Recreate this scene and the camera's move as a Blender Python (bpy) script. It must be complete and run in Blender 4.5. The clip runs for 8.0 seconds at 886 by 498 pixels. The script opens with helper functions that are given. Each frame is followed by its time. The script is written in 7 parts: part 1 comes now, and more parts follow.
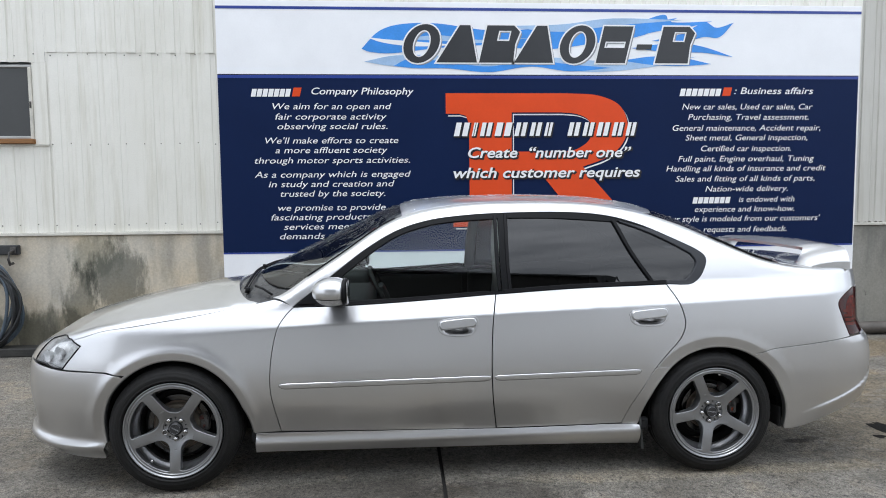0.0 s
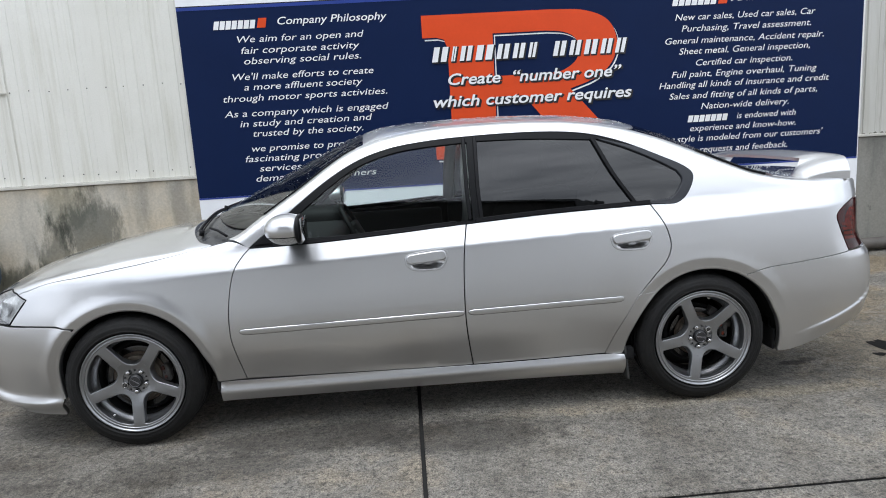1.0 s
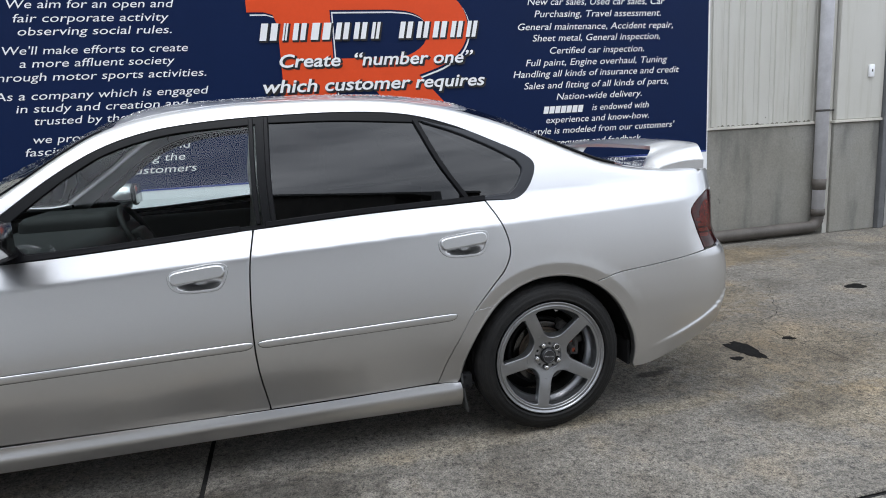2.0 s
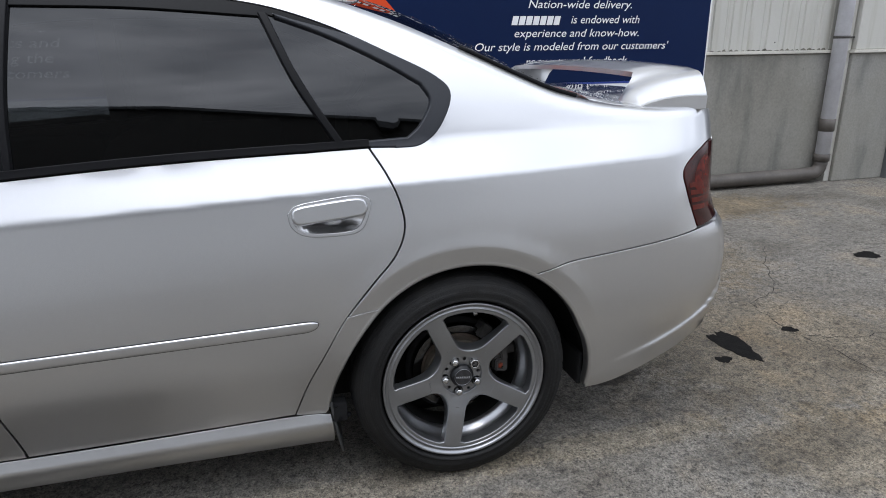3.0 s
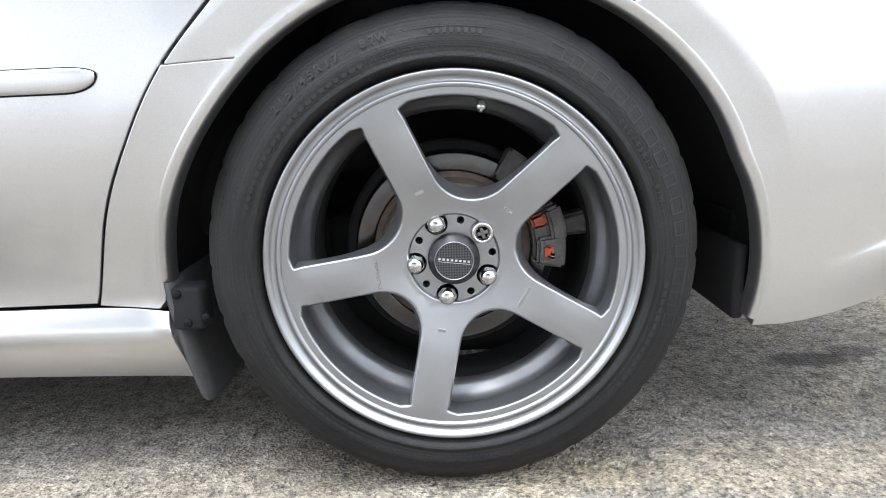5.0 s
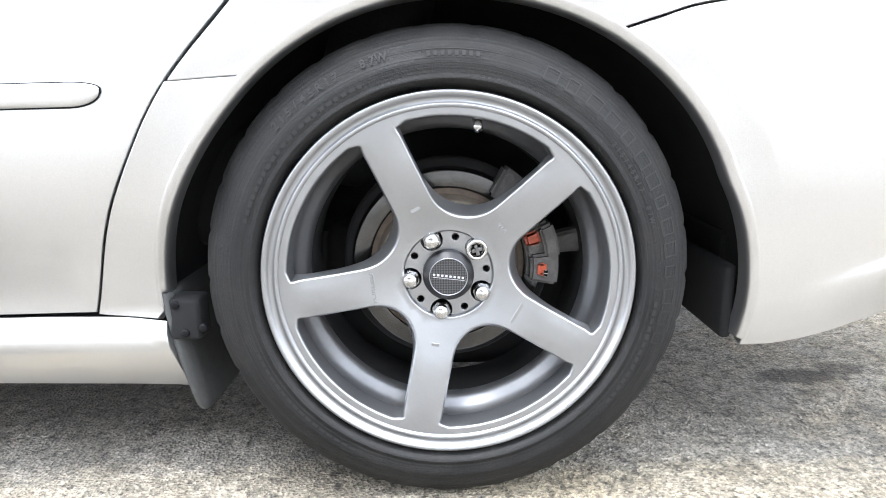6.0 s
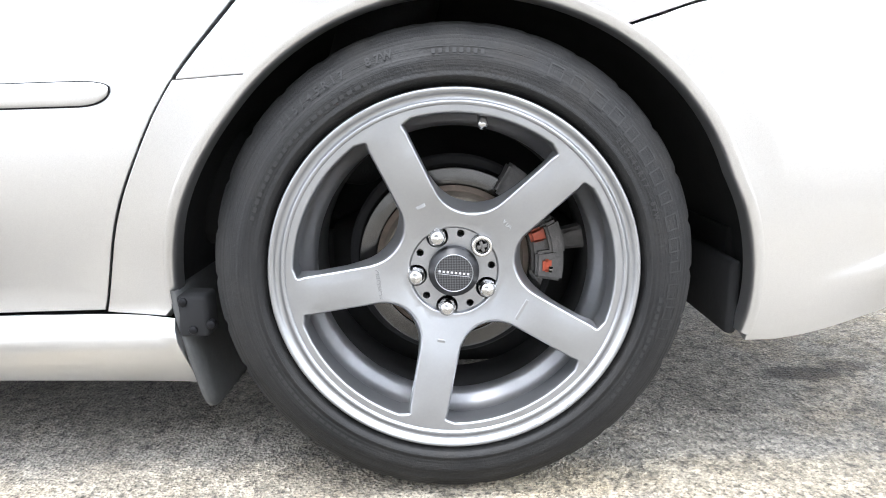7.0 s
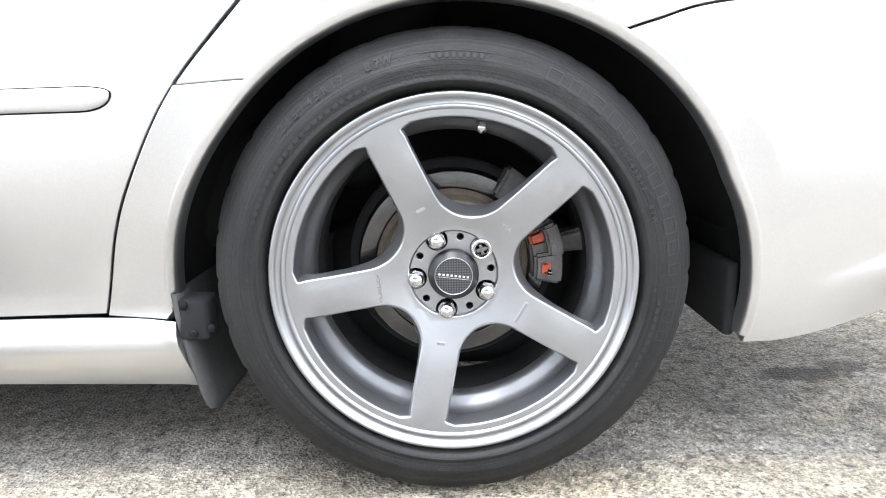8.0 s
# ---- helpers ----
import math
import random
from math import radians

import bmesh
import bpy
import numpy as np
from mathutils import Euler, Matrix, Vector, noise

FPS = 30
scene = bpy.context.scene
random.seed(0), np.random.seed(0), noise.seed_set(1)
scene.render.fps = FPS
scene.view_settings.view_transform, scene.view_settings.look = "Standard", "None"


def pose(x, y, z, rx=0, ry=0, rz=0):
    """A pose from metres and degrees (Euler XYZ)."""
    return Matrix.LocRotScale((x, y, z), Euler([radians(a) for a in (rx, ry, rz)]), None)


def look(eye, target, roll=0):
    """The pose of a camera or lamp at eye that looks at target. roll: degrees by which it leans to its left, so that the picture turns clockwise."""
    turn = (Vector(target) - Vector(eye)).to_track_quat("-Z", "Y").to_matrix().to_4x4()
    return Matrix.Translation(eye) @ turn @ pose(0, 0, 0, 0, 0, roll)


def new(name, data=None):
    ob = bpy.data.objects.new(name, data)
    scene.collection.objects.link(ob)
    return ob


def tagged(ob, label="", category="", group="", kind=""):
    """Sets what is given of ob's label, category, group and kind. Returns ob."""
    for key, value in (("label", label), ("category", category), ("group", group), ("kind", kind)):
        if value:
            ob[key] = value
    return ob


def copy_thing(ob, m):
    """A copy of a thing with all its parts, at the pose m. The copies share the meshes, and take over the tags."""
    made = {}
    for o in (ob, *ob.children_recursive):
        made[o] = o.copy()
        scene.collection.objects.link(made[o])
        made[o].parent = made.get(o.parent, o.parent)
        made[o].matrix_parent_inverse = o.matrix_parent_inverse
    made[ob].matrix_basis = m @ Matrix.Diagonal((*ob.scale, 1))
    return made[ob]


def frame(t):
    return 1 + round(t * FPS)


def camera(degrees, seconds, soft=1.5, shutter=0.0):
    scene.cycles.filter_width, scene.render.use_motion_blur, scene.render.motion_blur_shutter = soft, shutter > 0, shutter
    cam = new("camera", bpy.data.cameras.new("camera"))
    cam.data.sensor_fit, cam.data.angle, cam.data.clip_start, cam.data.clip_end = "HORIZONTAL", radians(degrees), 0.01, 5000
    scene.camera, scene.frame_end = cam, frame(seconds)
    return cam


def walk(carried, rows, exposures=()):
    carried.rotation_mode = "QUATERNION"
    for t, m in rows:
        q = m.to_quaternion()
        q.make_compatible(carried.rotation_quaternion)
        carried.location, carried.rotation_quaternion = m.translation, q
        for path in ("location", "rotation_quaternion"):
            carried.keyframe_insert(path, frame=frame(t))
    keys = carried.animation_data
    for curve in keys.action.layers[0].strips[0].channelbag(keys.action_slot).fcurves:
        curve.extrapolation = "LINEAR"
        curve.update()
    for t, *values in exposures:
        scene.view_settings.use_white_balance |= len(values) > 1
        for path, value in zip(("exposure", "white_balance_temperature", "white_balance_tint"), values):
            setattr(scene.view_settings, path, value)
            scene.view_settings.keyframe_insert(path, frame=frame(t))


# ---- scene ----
from mathutils.geometry import delaunay_2d_cdt

cam = camera(70.3, 8.0, soft=1.0)
PATH = [
    (0, (-1.562, -3.862, 1.383), (-1.433, -1.871, 1.238), -0.6),
    (0.5, (-1.503, -3.809, 1.340), (-1.409, -1.825, 1.105), -1.7),
    (1, (-1.367, -3.658, 1.306), (-1.263, -1.688, 0.973), -3.5),
    (1.4, (-1.278, -3.443, 1.308), (-0.962, -1.508, 0.914), -3.7),
    (1.5, (-1.203, -3.361, 1.289), (-0.803, -1.432, 0.945), -2.6),
    (1.7, (-1.106, -3.258, 1.238), (-0.632, -1.346, 0.896), -3.5),
    (2.8, (-0.568, -2.491, 1.208), (-0.105, -0.623, 0.663), -1.3),
    (3, (-0.466, -2.335, 1.193), (0.035, -0.496, 0.588), -0.8),
    (3.3, (-0.329, -2.144, 1.137), (0.072, -0.282, 0.527), -2.3),
    (3.5, (-0.239, -2.032, 1.103), (-0.023, -0.140, 0.490), -2.5),
    (4, (-0.115, -1.755, 0.948), (0.089, 0.055, 0.123), -1.1),
    (4.5, (-0.069, -1.629, 0.638), (-0.028, 0.245, -0.058), -3.4),
    (5, (-0.018, -1.589, 0.514), (-0.007, 0.354, 0.038), -1.7),
    (5.2, (-0.012, -1.582, 0.536), (0.024, 0.359, 0.057), -0.5),
    (6.5, (-0.018, -1.608, 0.529), (-0.004, 0.339, 0.072), -0.8),
    (7, (-0.017, -1.606, 0.527), (-0.009, 0.341, 0.069), -0.9),
    (7.5, (-0.022, -1.604, 0.529), (0.000, 0.342, 0.066), -0.8),
    (8, (-0.019, -1.609, 0.532), (-0.005, 0.338, 0.074), -1.0),
]
EXPOSURES = [(0.0, 0.04, 6100, 10), (1.5, 0.03, 6100, 10), (3.0, -0.12, 6050, 12), (3.6, -0.2, 6050, 12), (4.0, -0.03, 6080, 10), (4.3, 0.62, 6130, 10), (4.5, 1.05, 6150, 11), (5.0, 1.68, 6100, 11),
             (5.6, 2.12, 6080, 10), (6.3, 2.28, 6090, 11), (8.0, 2.28, 6090, 11)]
walk(cam, [(t, look(eye, target, roll)) for t, eye, target, roll in PATH], EXPOSURES)

# ---- light ----
SUN_EL, SUN_ROT = 77.0, 215.0
world = bpy.data.worlds.new("overcast_sky")
scene.world = world
world.use_nodes = True
wn, wl = world.node_tree.nodes, world.node_tree.links
bg = wn["Background"]
sky = wn.new("ShaderNodeTexSky")
sky.sky_type, sky.sun_disc = "NISHITA", False
sky.sun_elevation, sky.sun_rotation = radians(SUN_EL), radians(SUN_ROT)
sky.air_density, sky.dust_density = 1.0, 0.6
wco = wn.new("ShaderNodeTexCoord")
wmap = wn.new("ShaderNodeMapping")
wmap.inputs["Scale"].default_value = (1.0, 1.0, 3.2)
cloud = wn.new("ShaderNodeTexNoise")
cloud.inputs["Scale"].default_value, cloud.inputs["Detail"].default_value = 2.6, 6.0
cramp = wn.new("ShaderNodeValToRGB")
cramp.color_ramp.elements[0].position, cramp.color_ramp.elements[0].color = 0.34, (6.6, 7.0, 7.6, 1)
cramp.color_ramp.elements[1].position, cramp.color_ramp.elements[1].color = 0.68, (19.5, 19.8, 20.3, 1)
wmix = wn.new("ShaderNodeMix")
wmix.data_type = "RGBA"
wmix.inputs["Factor"].default_value = 0.93
wl.new(wco.outputs["Generated"], wmap.inputs["Vector"])
wl.new(wmap.outputs["Vector"], cloud.inputs["Vector"])
wl.new(cloud.outputs["Fac"], cramp.inputs["Fac"])
wl.new(sky.outputs["Color"], wmix.inputs["A"])
wl.new(cramp.outputs["Color"], wmix.inputs["B"])
# an overcast sky is brighter overhead than at the horizon
wsep = wn.new("ShaderNodeSeparateXYZ")
wgrad = wn.new("ShaderNodeMapRange")
wgrad.inputs["From Min"].default_value, wgrad.inputs["From Max"].default_value = 0.0, 1.0
wgrad.inputs["To Min"].default_value, wgrad.inputs["To Max"].default_value = 0.62, 1.38
wscale = wn.new("ShaderNodeVectorMath")
wscale.operation = "SCALE"
wl.new(wco.outputs["Generated"], wsep.inputs["Vector"])
wl.new(wsep.outputs["Z"], wgrad.inputs["Value"])
wl.new(wmix.outputs["Result"], wscale.inputs[0])
wl.new(wgrad.outputs["Result"], wscale.inputs["Scale"])
wl.new(wscale.outputs["Vector"], bg.inputs["Color"])
bg.inputs["Strength"].default_value = 0.125
sun = new("sun", bpy.data.lights.new("sun", "SUN"))
sun.data.energy, sun.data.angle, sun.data.color = 1.0, radians(20), (1.0, 0.97, 0.93)
sun.matrix_world = look((-2.6, -3.8, 20), (0, 0, 0))


# ---- materials ----
def nodes_of(name):
    m = bpy.data.materials.new(name)
    m.use_nodes = True
    return m, m.node_tree.nodes, m.node_tree.links, m.node_tree.nodes["Principled BSDF"]


def noise_node(n, l, scale, detail=4.0, stretch=(1, 1, 1), rough=0.55):
    co = n.new("ShaderNodeTexCoord")
    mp = n.new("ShaderNodeMapping")
    mp.inputs["Scale"].default_value = stretch
    t = n.new("ShaderNodeTexNoise")
    t.inputs["Scale"].default_value, t.inputs["Detail"].default_value, t.inputs["Roughness"].default_value = scale, detail, rough
    l.new(co.outputs["Object"], mp.inputs["Vector"])
    l.new(mp.outputs["Vector"], t.inputs["Vector"])
    return t


def ramp(n, l, src, stops):
    r = n.new("ShaderNodeValToRGB")
    r.color_ramp.elements[0].position, r.color_ramp.elements[0].color = stops[0][0], (*stops[0][1], 1)
    r.color_ramp.elements[1].position, r.color_ramp.elements[1].color = stops[-1][0], (*stops[-1][1], 1)
    for p, c in stops[1:-1]:
        r.color_ramp.elements.new(p).color = (*c, 1)
    l.new(src, r.inputs["Fac"])
    return r.outputs["Color"]


def mix(n, l, a, b, fac, mode="MIX"):
    x = n.new("ShaderNodeMix")
    x.data_type, x.blend_type = "RGBA", mode
    for key, v in (("A", a), ("B", b)):
        if isinstance(v, tuple):
            x.inputs[key].default_value = (*v, 1)
        else:
            l.new(v, x.inputs[key])
    if isinstance(fac, float):
        x.inputs["Factor"].default_value = fac
    else:
        l.new(fac, x.inputs["Factor"])
    return x.outputs["Result"]


def bump(n, l, p, src, strength, dist):
    b = n.new("ShaderNodeBump")
    b.inputs["Strength"].default_value, b.inputs["Distance"].default_value = strength, dist
    l.new(src, b.inputs["Height"])
    l.new(b.outputs["Normal"], p.inputs["Normal"])


def surface(name, color, rough=0.5, metal=0.0, var=0.12, coarse=3.0, fine=60.0, relief=0.0, dist=0.002, stretch=(1, 1, 1), coat=0.0, spec=0.5):
    """A procedural surface: a base colour that wavers at two scales, with an uneven gloss and fine relief."""
    m, n, l, p = nodes_of(name)
    a, b = noise_node(n, l, coarse, 4, stretch), noise_node(n, l, fine, 3, stretch)
    lo, hi = tuple(c * (1 - var) for c in color), tuple(min(1.0, c * (1 + var)) for c in color)
    c1 = ramp(n, l, a.outputs["Fac"], [(0.3, lo), (0.7, hi)])
    c2 = ramp(n, l, b.outputs["Fac"], [(0.3, (1 - var * 0.7,) * 3), (0.7, (1, 1, 1))])
    l.new(mix(n, l, c1, c2, 1.0, "MULTIPLY"), p.inputs["Base Color"])
    r = n.new("ShaderNodeMapRange")
    r.inputs["To Min"].default_value, r.inputs["To Max"].default_value = max(0.02, rough - 0.06), min(1.0, rough + 0.06)
    l.new(a.outputs["Fac"], r.inputs["Value"])
    l.new(r.outputs["Result"], p.inputs["Roughness"])
    p.inputs["Metallic"].default_value = metal
    p.inputs["Coat Weight"].default_value = coat
    p.inputs["Specular IOR Level"].default_value = spec
    if relief:
        bump(n, l, p, b.outputs["Fac"], relief, dist)
    return m


def paint_silver():
    m, n, l, p = nodes_of("silver_car_paint")
    flake = noise_node(n, l, 900, 2)
    soft = noise_node(n, l, 5, 3)
    c = ramp(n, l, flake.outputs["Fac"], [(0.3, (0.595, 0.595, 0.60)), (0.7, (0.685, 0.685, 0.69))])
    l.new(c, p.inputs["Base Color"])
    r = n.new("ShaderNodeMapRange")
    r.inputs["To Min"].default_value, r.inputs["To Max"].default_value = 0.30, 0.35
    l.new(soft.outputs["Fac"], r.inputs["Value"])
    l.new(r.outputs["Result"], p.inputs["Roughness"])
    p.inputs["Metallic"].default_value = 0.97
    p.inputs["Coat Weight"].default_value, p.inputs["Coat Roughness"].default_value, p.inputs["Coat IOR"].default_value = 1.0, 0.02, 1.6
    return m


def glass(name, tint, ior=1.5):
    m = bpy.data.materials.new(name)
    m.use_nodes = True
    n, l = m.node_tree.nodes, m.node_tree.links
    n.remove(n["Principled BSDF"])
    tr, gl, mx, fr = n.new("ShaderNodeBsdfTransparent"), n.new("ShaderNodeBsdfGlossy"), n.new("ShaderNodeMixShader"), n.new("ShaderNodeFresnel")
    tr.inputs["Color"].default_value, gl.inputs["Roughness"].default_value, fr.inputs["IOR"].default_value = (*tint, 1), 0.008, ior
    l.new(fr.outputs["Fac"], mx.inputs["Fac"])
    l.new(tr.outputs["BSDF"], mx.inputs[1])
    l.new(gl.outputs["BSDF"], mx.inputs[2])
    l.new(mx.outputs["Shader"], n["Material Output"].inputs["Surface"])
    return m


def ragged_spot(n, l, ragged, x, y, rx, ry, tone, axis="Z"):
    """A patch round (x, y) with an edge frayed by noise: a factor colour."""
    co = n.new("ShaderNodeTexCoord")
    mp = n.new("ShaderNodeMapping")
    flat = (0.6 / rx, 0.6 / ry, 0.0) if axis == "Z" else (0.6 / rx, 0.0, 0.6 / ry)
    mp.inputs["Scale"].default_value = flat
    mp.inputs["Location"].default_value = (-x * 0.6 / rx, -y * 0.6 / ry, 0) if axis == "Z" else (-x * 0.6 / rx, 0, -y * 0.6 / ry)
    l.new(co.outputs["Object"], mp.inputs["Vector"])
    g = n.new("ShaderNodeTexGradient")
    g.gradient_type = "SPHERICAL"
    l.new(mp.outputs["Vector"], g.inputs["Vector"])
    m1 = n.new("ShaderNodeMath")
    m1.operation = "MULTIPLY_ADD"
    l.new(ragged, m1.inputs[0])
    m1.inputs[1].default_value = 1.5
    l.new(g.outputs["Fac"], m1.inputs[2])
    return ramp(n, l, over_half(n, l, m1.outputs["Value"]), [(0.40, (1, 1, 1)), (0.52, tone)])


def concrete_ground():
    m, n, l, p = nodes_of("weathered_concrete_ground")
    big, mid, grit, fine = noise_node(n, l, 0.8, 6), noise_node(n, l, 3.0, 10, rough=0.7), noise_node(n, l, 130, 5, rough=0.75), noise_node(n, l, 420, 2)
    co = n.new("ShaderNodeTexCoord")
    peb = n.new("ShaderNodeTexVoronoi")
    peb.inputs["Scale"].default_value = 210
    l.new(co.outputs["Object"], peb.inputs["Vector"])
    c = ramp(n, l, big.outputs["Fac"], [(0.3, (0.180, 0.173, 0.161)), (0.5, (0.208, 0.200, 0.185)), (0.72, (0.243, 0.232, 0.213))])
    c = mix(n, l, c, ramp(n, l, mid.outputs["Fac"], [(0.32, (0.62, 0.61, 0.59)), (0.50, (0.95, 0.95, 0.95)), (0.68, (1.15, 1.14, 1.12))]), 0.5, "MULTIPLY")
    c = mix(n, l, c, ramp(n, l, peb.outputs["Color"], [(0.12, (0.45, 0.44, 0.43)), (0.45, (1.0, 1.0, 0.99)), (0.88, (1.55, 1.53, 1.48))]), 0.65, "MULTIPLY")
    c = mix(n, l, c, ramp(n, l, grit.outputs["Fac"], [(0.38, (0.10, 0.095, 0.09)), (0.45, (0.88, 0.88, 0.88)), (0.66, (1.3, 1.3, 1.28))]), 0.85, "MULTIPLY")
    pit = noise_node(n, l, 46, 6, rough=0.72)
    c = mix(n, l, c, ramp(n, l, pit.outputs["Fac"], [(0.37, (0.22, 0.21, 0.20)), (0.45, (0.88, 0.87, 0.85)), (0.62, (1.30, 1.28, 1.24))]), 0.85, "MULTIPLY")
    speck = noise_node(n, l, 17, 10, rough=0.8)
    c = mix(n, l, c, ramp(n, l, speck.outputs["Fac"], [(0.40, (0.45, 0.43, 0.40)), (0.47, (0.93, 0.91, 0.88)), (0.61, (1.25, 1.23, 1.19))]), 0.7, "MULTIPLY")
    patch = noise_node(n, l, 1.9, 7, rough=0.65)
    c = mix(n, l, c, ramp(n, l, patch.outputs["Fac"], [(0.37, (0.62, 0.58, 0.52)), (0.45, (0.88, 0.86, 0.82)), (0.53, (1.02, 1.01, 0.99)), (0.64, (1.30, 1.18, 1.0))]), 0.75, "MULTIPLY")
    c = mix(n, l, c, ramp(n, l, fine.outputs["Fac"], [(0.3, (0.72,) * 3), (0.7, (1.25,) * 3)]), 0.8, "MULTIPLY")
    # black lichen, old tyre grime and under-car shade painted as dark patches, ochre rust stain
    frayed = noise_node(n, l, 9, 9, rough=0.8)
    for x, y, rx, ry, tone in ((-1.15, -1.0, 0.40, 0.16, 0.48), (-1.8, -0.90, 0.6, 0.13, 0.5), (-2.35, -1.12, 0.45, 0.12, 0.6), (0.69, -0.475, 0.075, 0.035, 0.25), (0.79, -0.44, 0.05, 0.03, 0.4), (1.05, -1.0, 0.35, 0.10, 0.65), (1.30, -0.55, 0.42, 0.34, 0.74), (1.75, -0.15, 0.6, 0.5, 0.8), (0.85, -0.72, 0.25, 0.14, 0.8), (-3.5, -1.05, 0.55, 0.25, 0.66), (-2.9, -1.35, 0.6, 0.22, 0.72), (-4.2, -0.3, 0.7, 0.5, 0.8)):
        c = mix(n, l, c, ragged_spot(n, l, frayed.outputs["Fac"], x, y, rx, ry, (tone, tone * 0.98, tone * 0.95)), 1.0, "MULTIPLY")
    # the first two only lighten the ground beside the rear wheel
    for x, y, rx, ry, tone in ((-0.35, -0.83, 0.6, 0.07, (1.35, 1.31, 1.22)), (0.45, -0.82, 0.45, 0.06, (1.18, 1.14, 1.04)), (1.25, -1.05, 0.4, 0.2, (1.10, 1.03, 0.90)), (1.6, 1.5, 0.5, 0.25, (0.95, 0.83, 0.62)), (1.5, -0.4, 0.6, 0.5, (1.08, 1.02, 0.90)), (2.5, 1.7, 1.0, 0.35, (1.0, 0.88, 0.68)), (1.5, 0.7, 0.7, 0.5, (0.95, 0.86, 0.70))):
        c = mix(n, l, c, ragged_spot(n, l, frayed.outputs["Fac"], x, y, rx, ry, tone), 1.0, "MULTIPLY")
    l.new(c, p.inputs["Base Color"])
    l.new(ramp(n, l, mid.outputs["Fac"], [(0.35, (0.6,) * 3), (0.6, (0.92,) * 3)]), p.inputs["Roughness"])
    add = n.new("ShaderNodeMath")
    add.operation = "ADD"
    l.new(grit.outputs["Fac"], add.inputs[0])
    l.new(peb.outputs["Distance"], add.inputs[1])
    bump(n, l, p, add.outputs["Value"], 0.8, 0.006)
    return m


def over_half(n, l, src):
    h = n.new("ShaderNodeMath")
    h.operation = "MULTIPLY"
    h.inputs[1].default_value = 0.4
    l.new(src, h.inputs[0])
    return h.outputs["Value"]


def concrete_wall(name, warm):
    m, n, l, p = nodes_of(name)
    big, run, grit = noise_node(n, l, 0.8, 5), noise_node(n, l, 2.2, 6, (1.6, 1, 0.35)), noise_node(n, l, 60, 4)
    c = ramp(n, l, big.outputs["Fac"], [(0.35, (0.245, 0.235, 0.205)), (0.5, (0.285, 0.276, 0.246)), (0.62, (0.315, 0.308, 0.285))] if not warm else [(0.35, (0.60, 0.49, 0.345)), (0.5, (0.60, 0.52, 0.395)), (0.62, (0.56, 0.52, 0.445))])
    c = mix(n, l, c, ramp(n, l, run.outputs["Fac"], [(0.38, (0.26, 0.28, 0.29)), (0.46, (0.72, 0.73, 0.72)), (0.52, (0.95, 0.95, 0.93)), (0.66, (1.08, 1.07, 1.03))]), 0.5 if warm else 0.45, "MULTIPLY")
    c = mix(n, l, c, ramp(n, l, grit.outputs["Fac"], [(0.3, (0.85,) * 3), (0.7, (1.06,) * 3)]), 1.0, "MULTIPLY")
    ragged = noise_node(n, l, 6, 8, (1.5, 1, 0.5), 0.7)
    for x, z, rx, rz, tone in ((-4.27, 0.60, 0.26, 0.42, 0.38), (-4.60, 0.42, 0.17, 0.34, 0.42), (-4.85, 0.20, 0.55, 0.20, 0.40), (-4.45, 0.92, 0.2, 0.2, 0.62), (-5.3, 0.16, 0.5, 0.2, 0.5), (-3.5, 0.35, 0.2, 0.2, 0.6)):
        c = mix(n, l, c, ragged_spot(n, l, ragged.outputs["Fac"], x, z, rx, rz, (tone, tone * 1.04, tone * 1.02), "Y"), 1.0, "MULTIPLY")
    l.new(c, p.inputs["Base Color"])
    p.inputs["Roughness"].default_value = 0.88
    bump(n, l, p, grit.outputs["Fac"], 0.3, 0.002)
    return m


def siding_metal(name, tone):
    m, n, l, p = nodes_of(name)
    big, run, fine = noise_node(n, l, 1.1, 5), noise_node(n, l, 5, 6, (3, 1, 0.16)), noise_node(n, l, 90, 3)
    c = ramp(n, l, big.outputs["Fac"], [(0.3, (0.75 * tone, 0.735 * tone, 0.66 * tone)), (0.7, (0.84 * tone, 0.825 * tone, 0.76 * tone))])
    c = mix(n, l, c, ramp(n, l, run.outputs["Fac"], [(0.3, (0.80, 0.79, 0.74)), (0.48, (1, 1, 1))]), 0.7, "MULTIPLY")
    c = mix(n, l, c, ramp(n, l, fine.outputs["Fac"], [(0.3, (0.95,) * 3), (0.7, (1.0,) * 3)]), 1.0, "MULTIPLY")
    l.new(c, p.inputs["Base Color"])
    p.inputs["Roughness"].default_value = 0.5
    return m


def carbon_weave():
    m, n, l, p = nodes_of("carbon_weave")
    co = n.new("ShaderNodeTexCoord")
    ch = n.new("ShaderNodeTexChecker")
    mp = n.new("ShaderNodeMapping")
    mp.inputs["Rotation"].default_value = (0, radians(45), 0)
    ch.inputs["Scale"].default_value = 420
    ch.inputs["Color1"].default_value, ch.inputs["Color2"].default_value = (0.008, 0.008, 0.009, 1), (0.055, 0.055, 0.058, 1)
    l.new(co.outputs["Object"], mp.inputs["Vector"])
    l.new(mp.outputs["Vector"], ch.inputs["Vector"])
    l.new(ch.outputs["Color"], p.inputs["Base Color"])
    p.inputs["Roughness"].default_value = 0.3
    return m


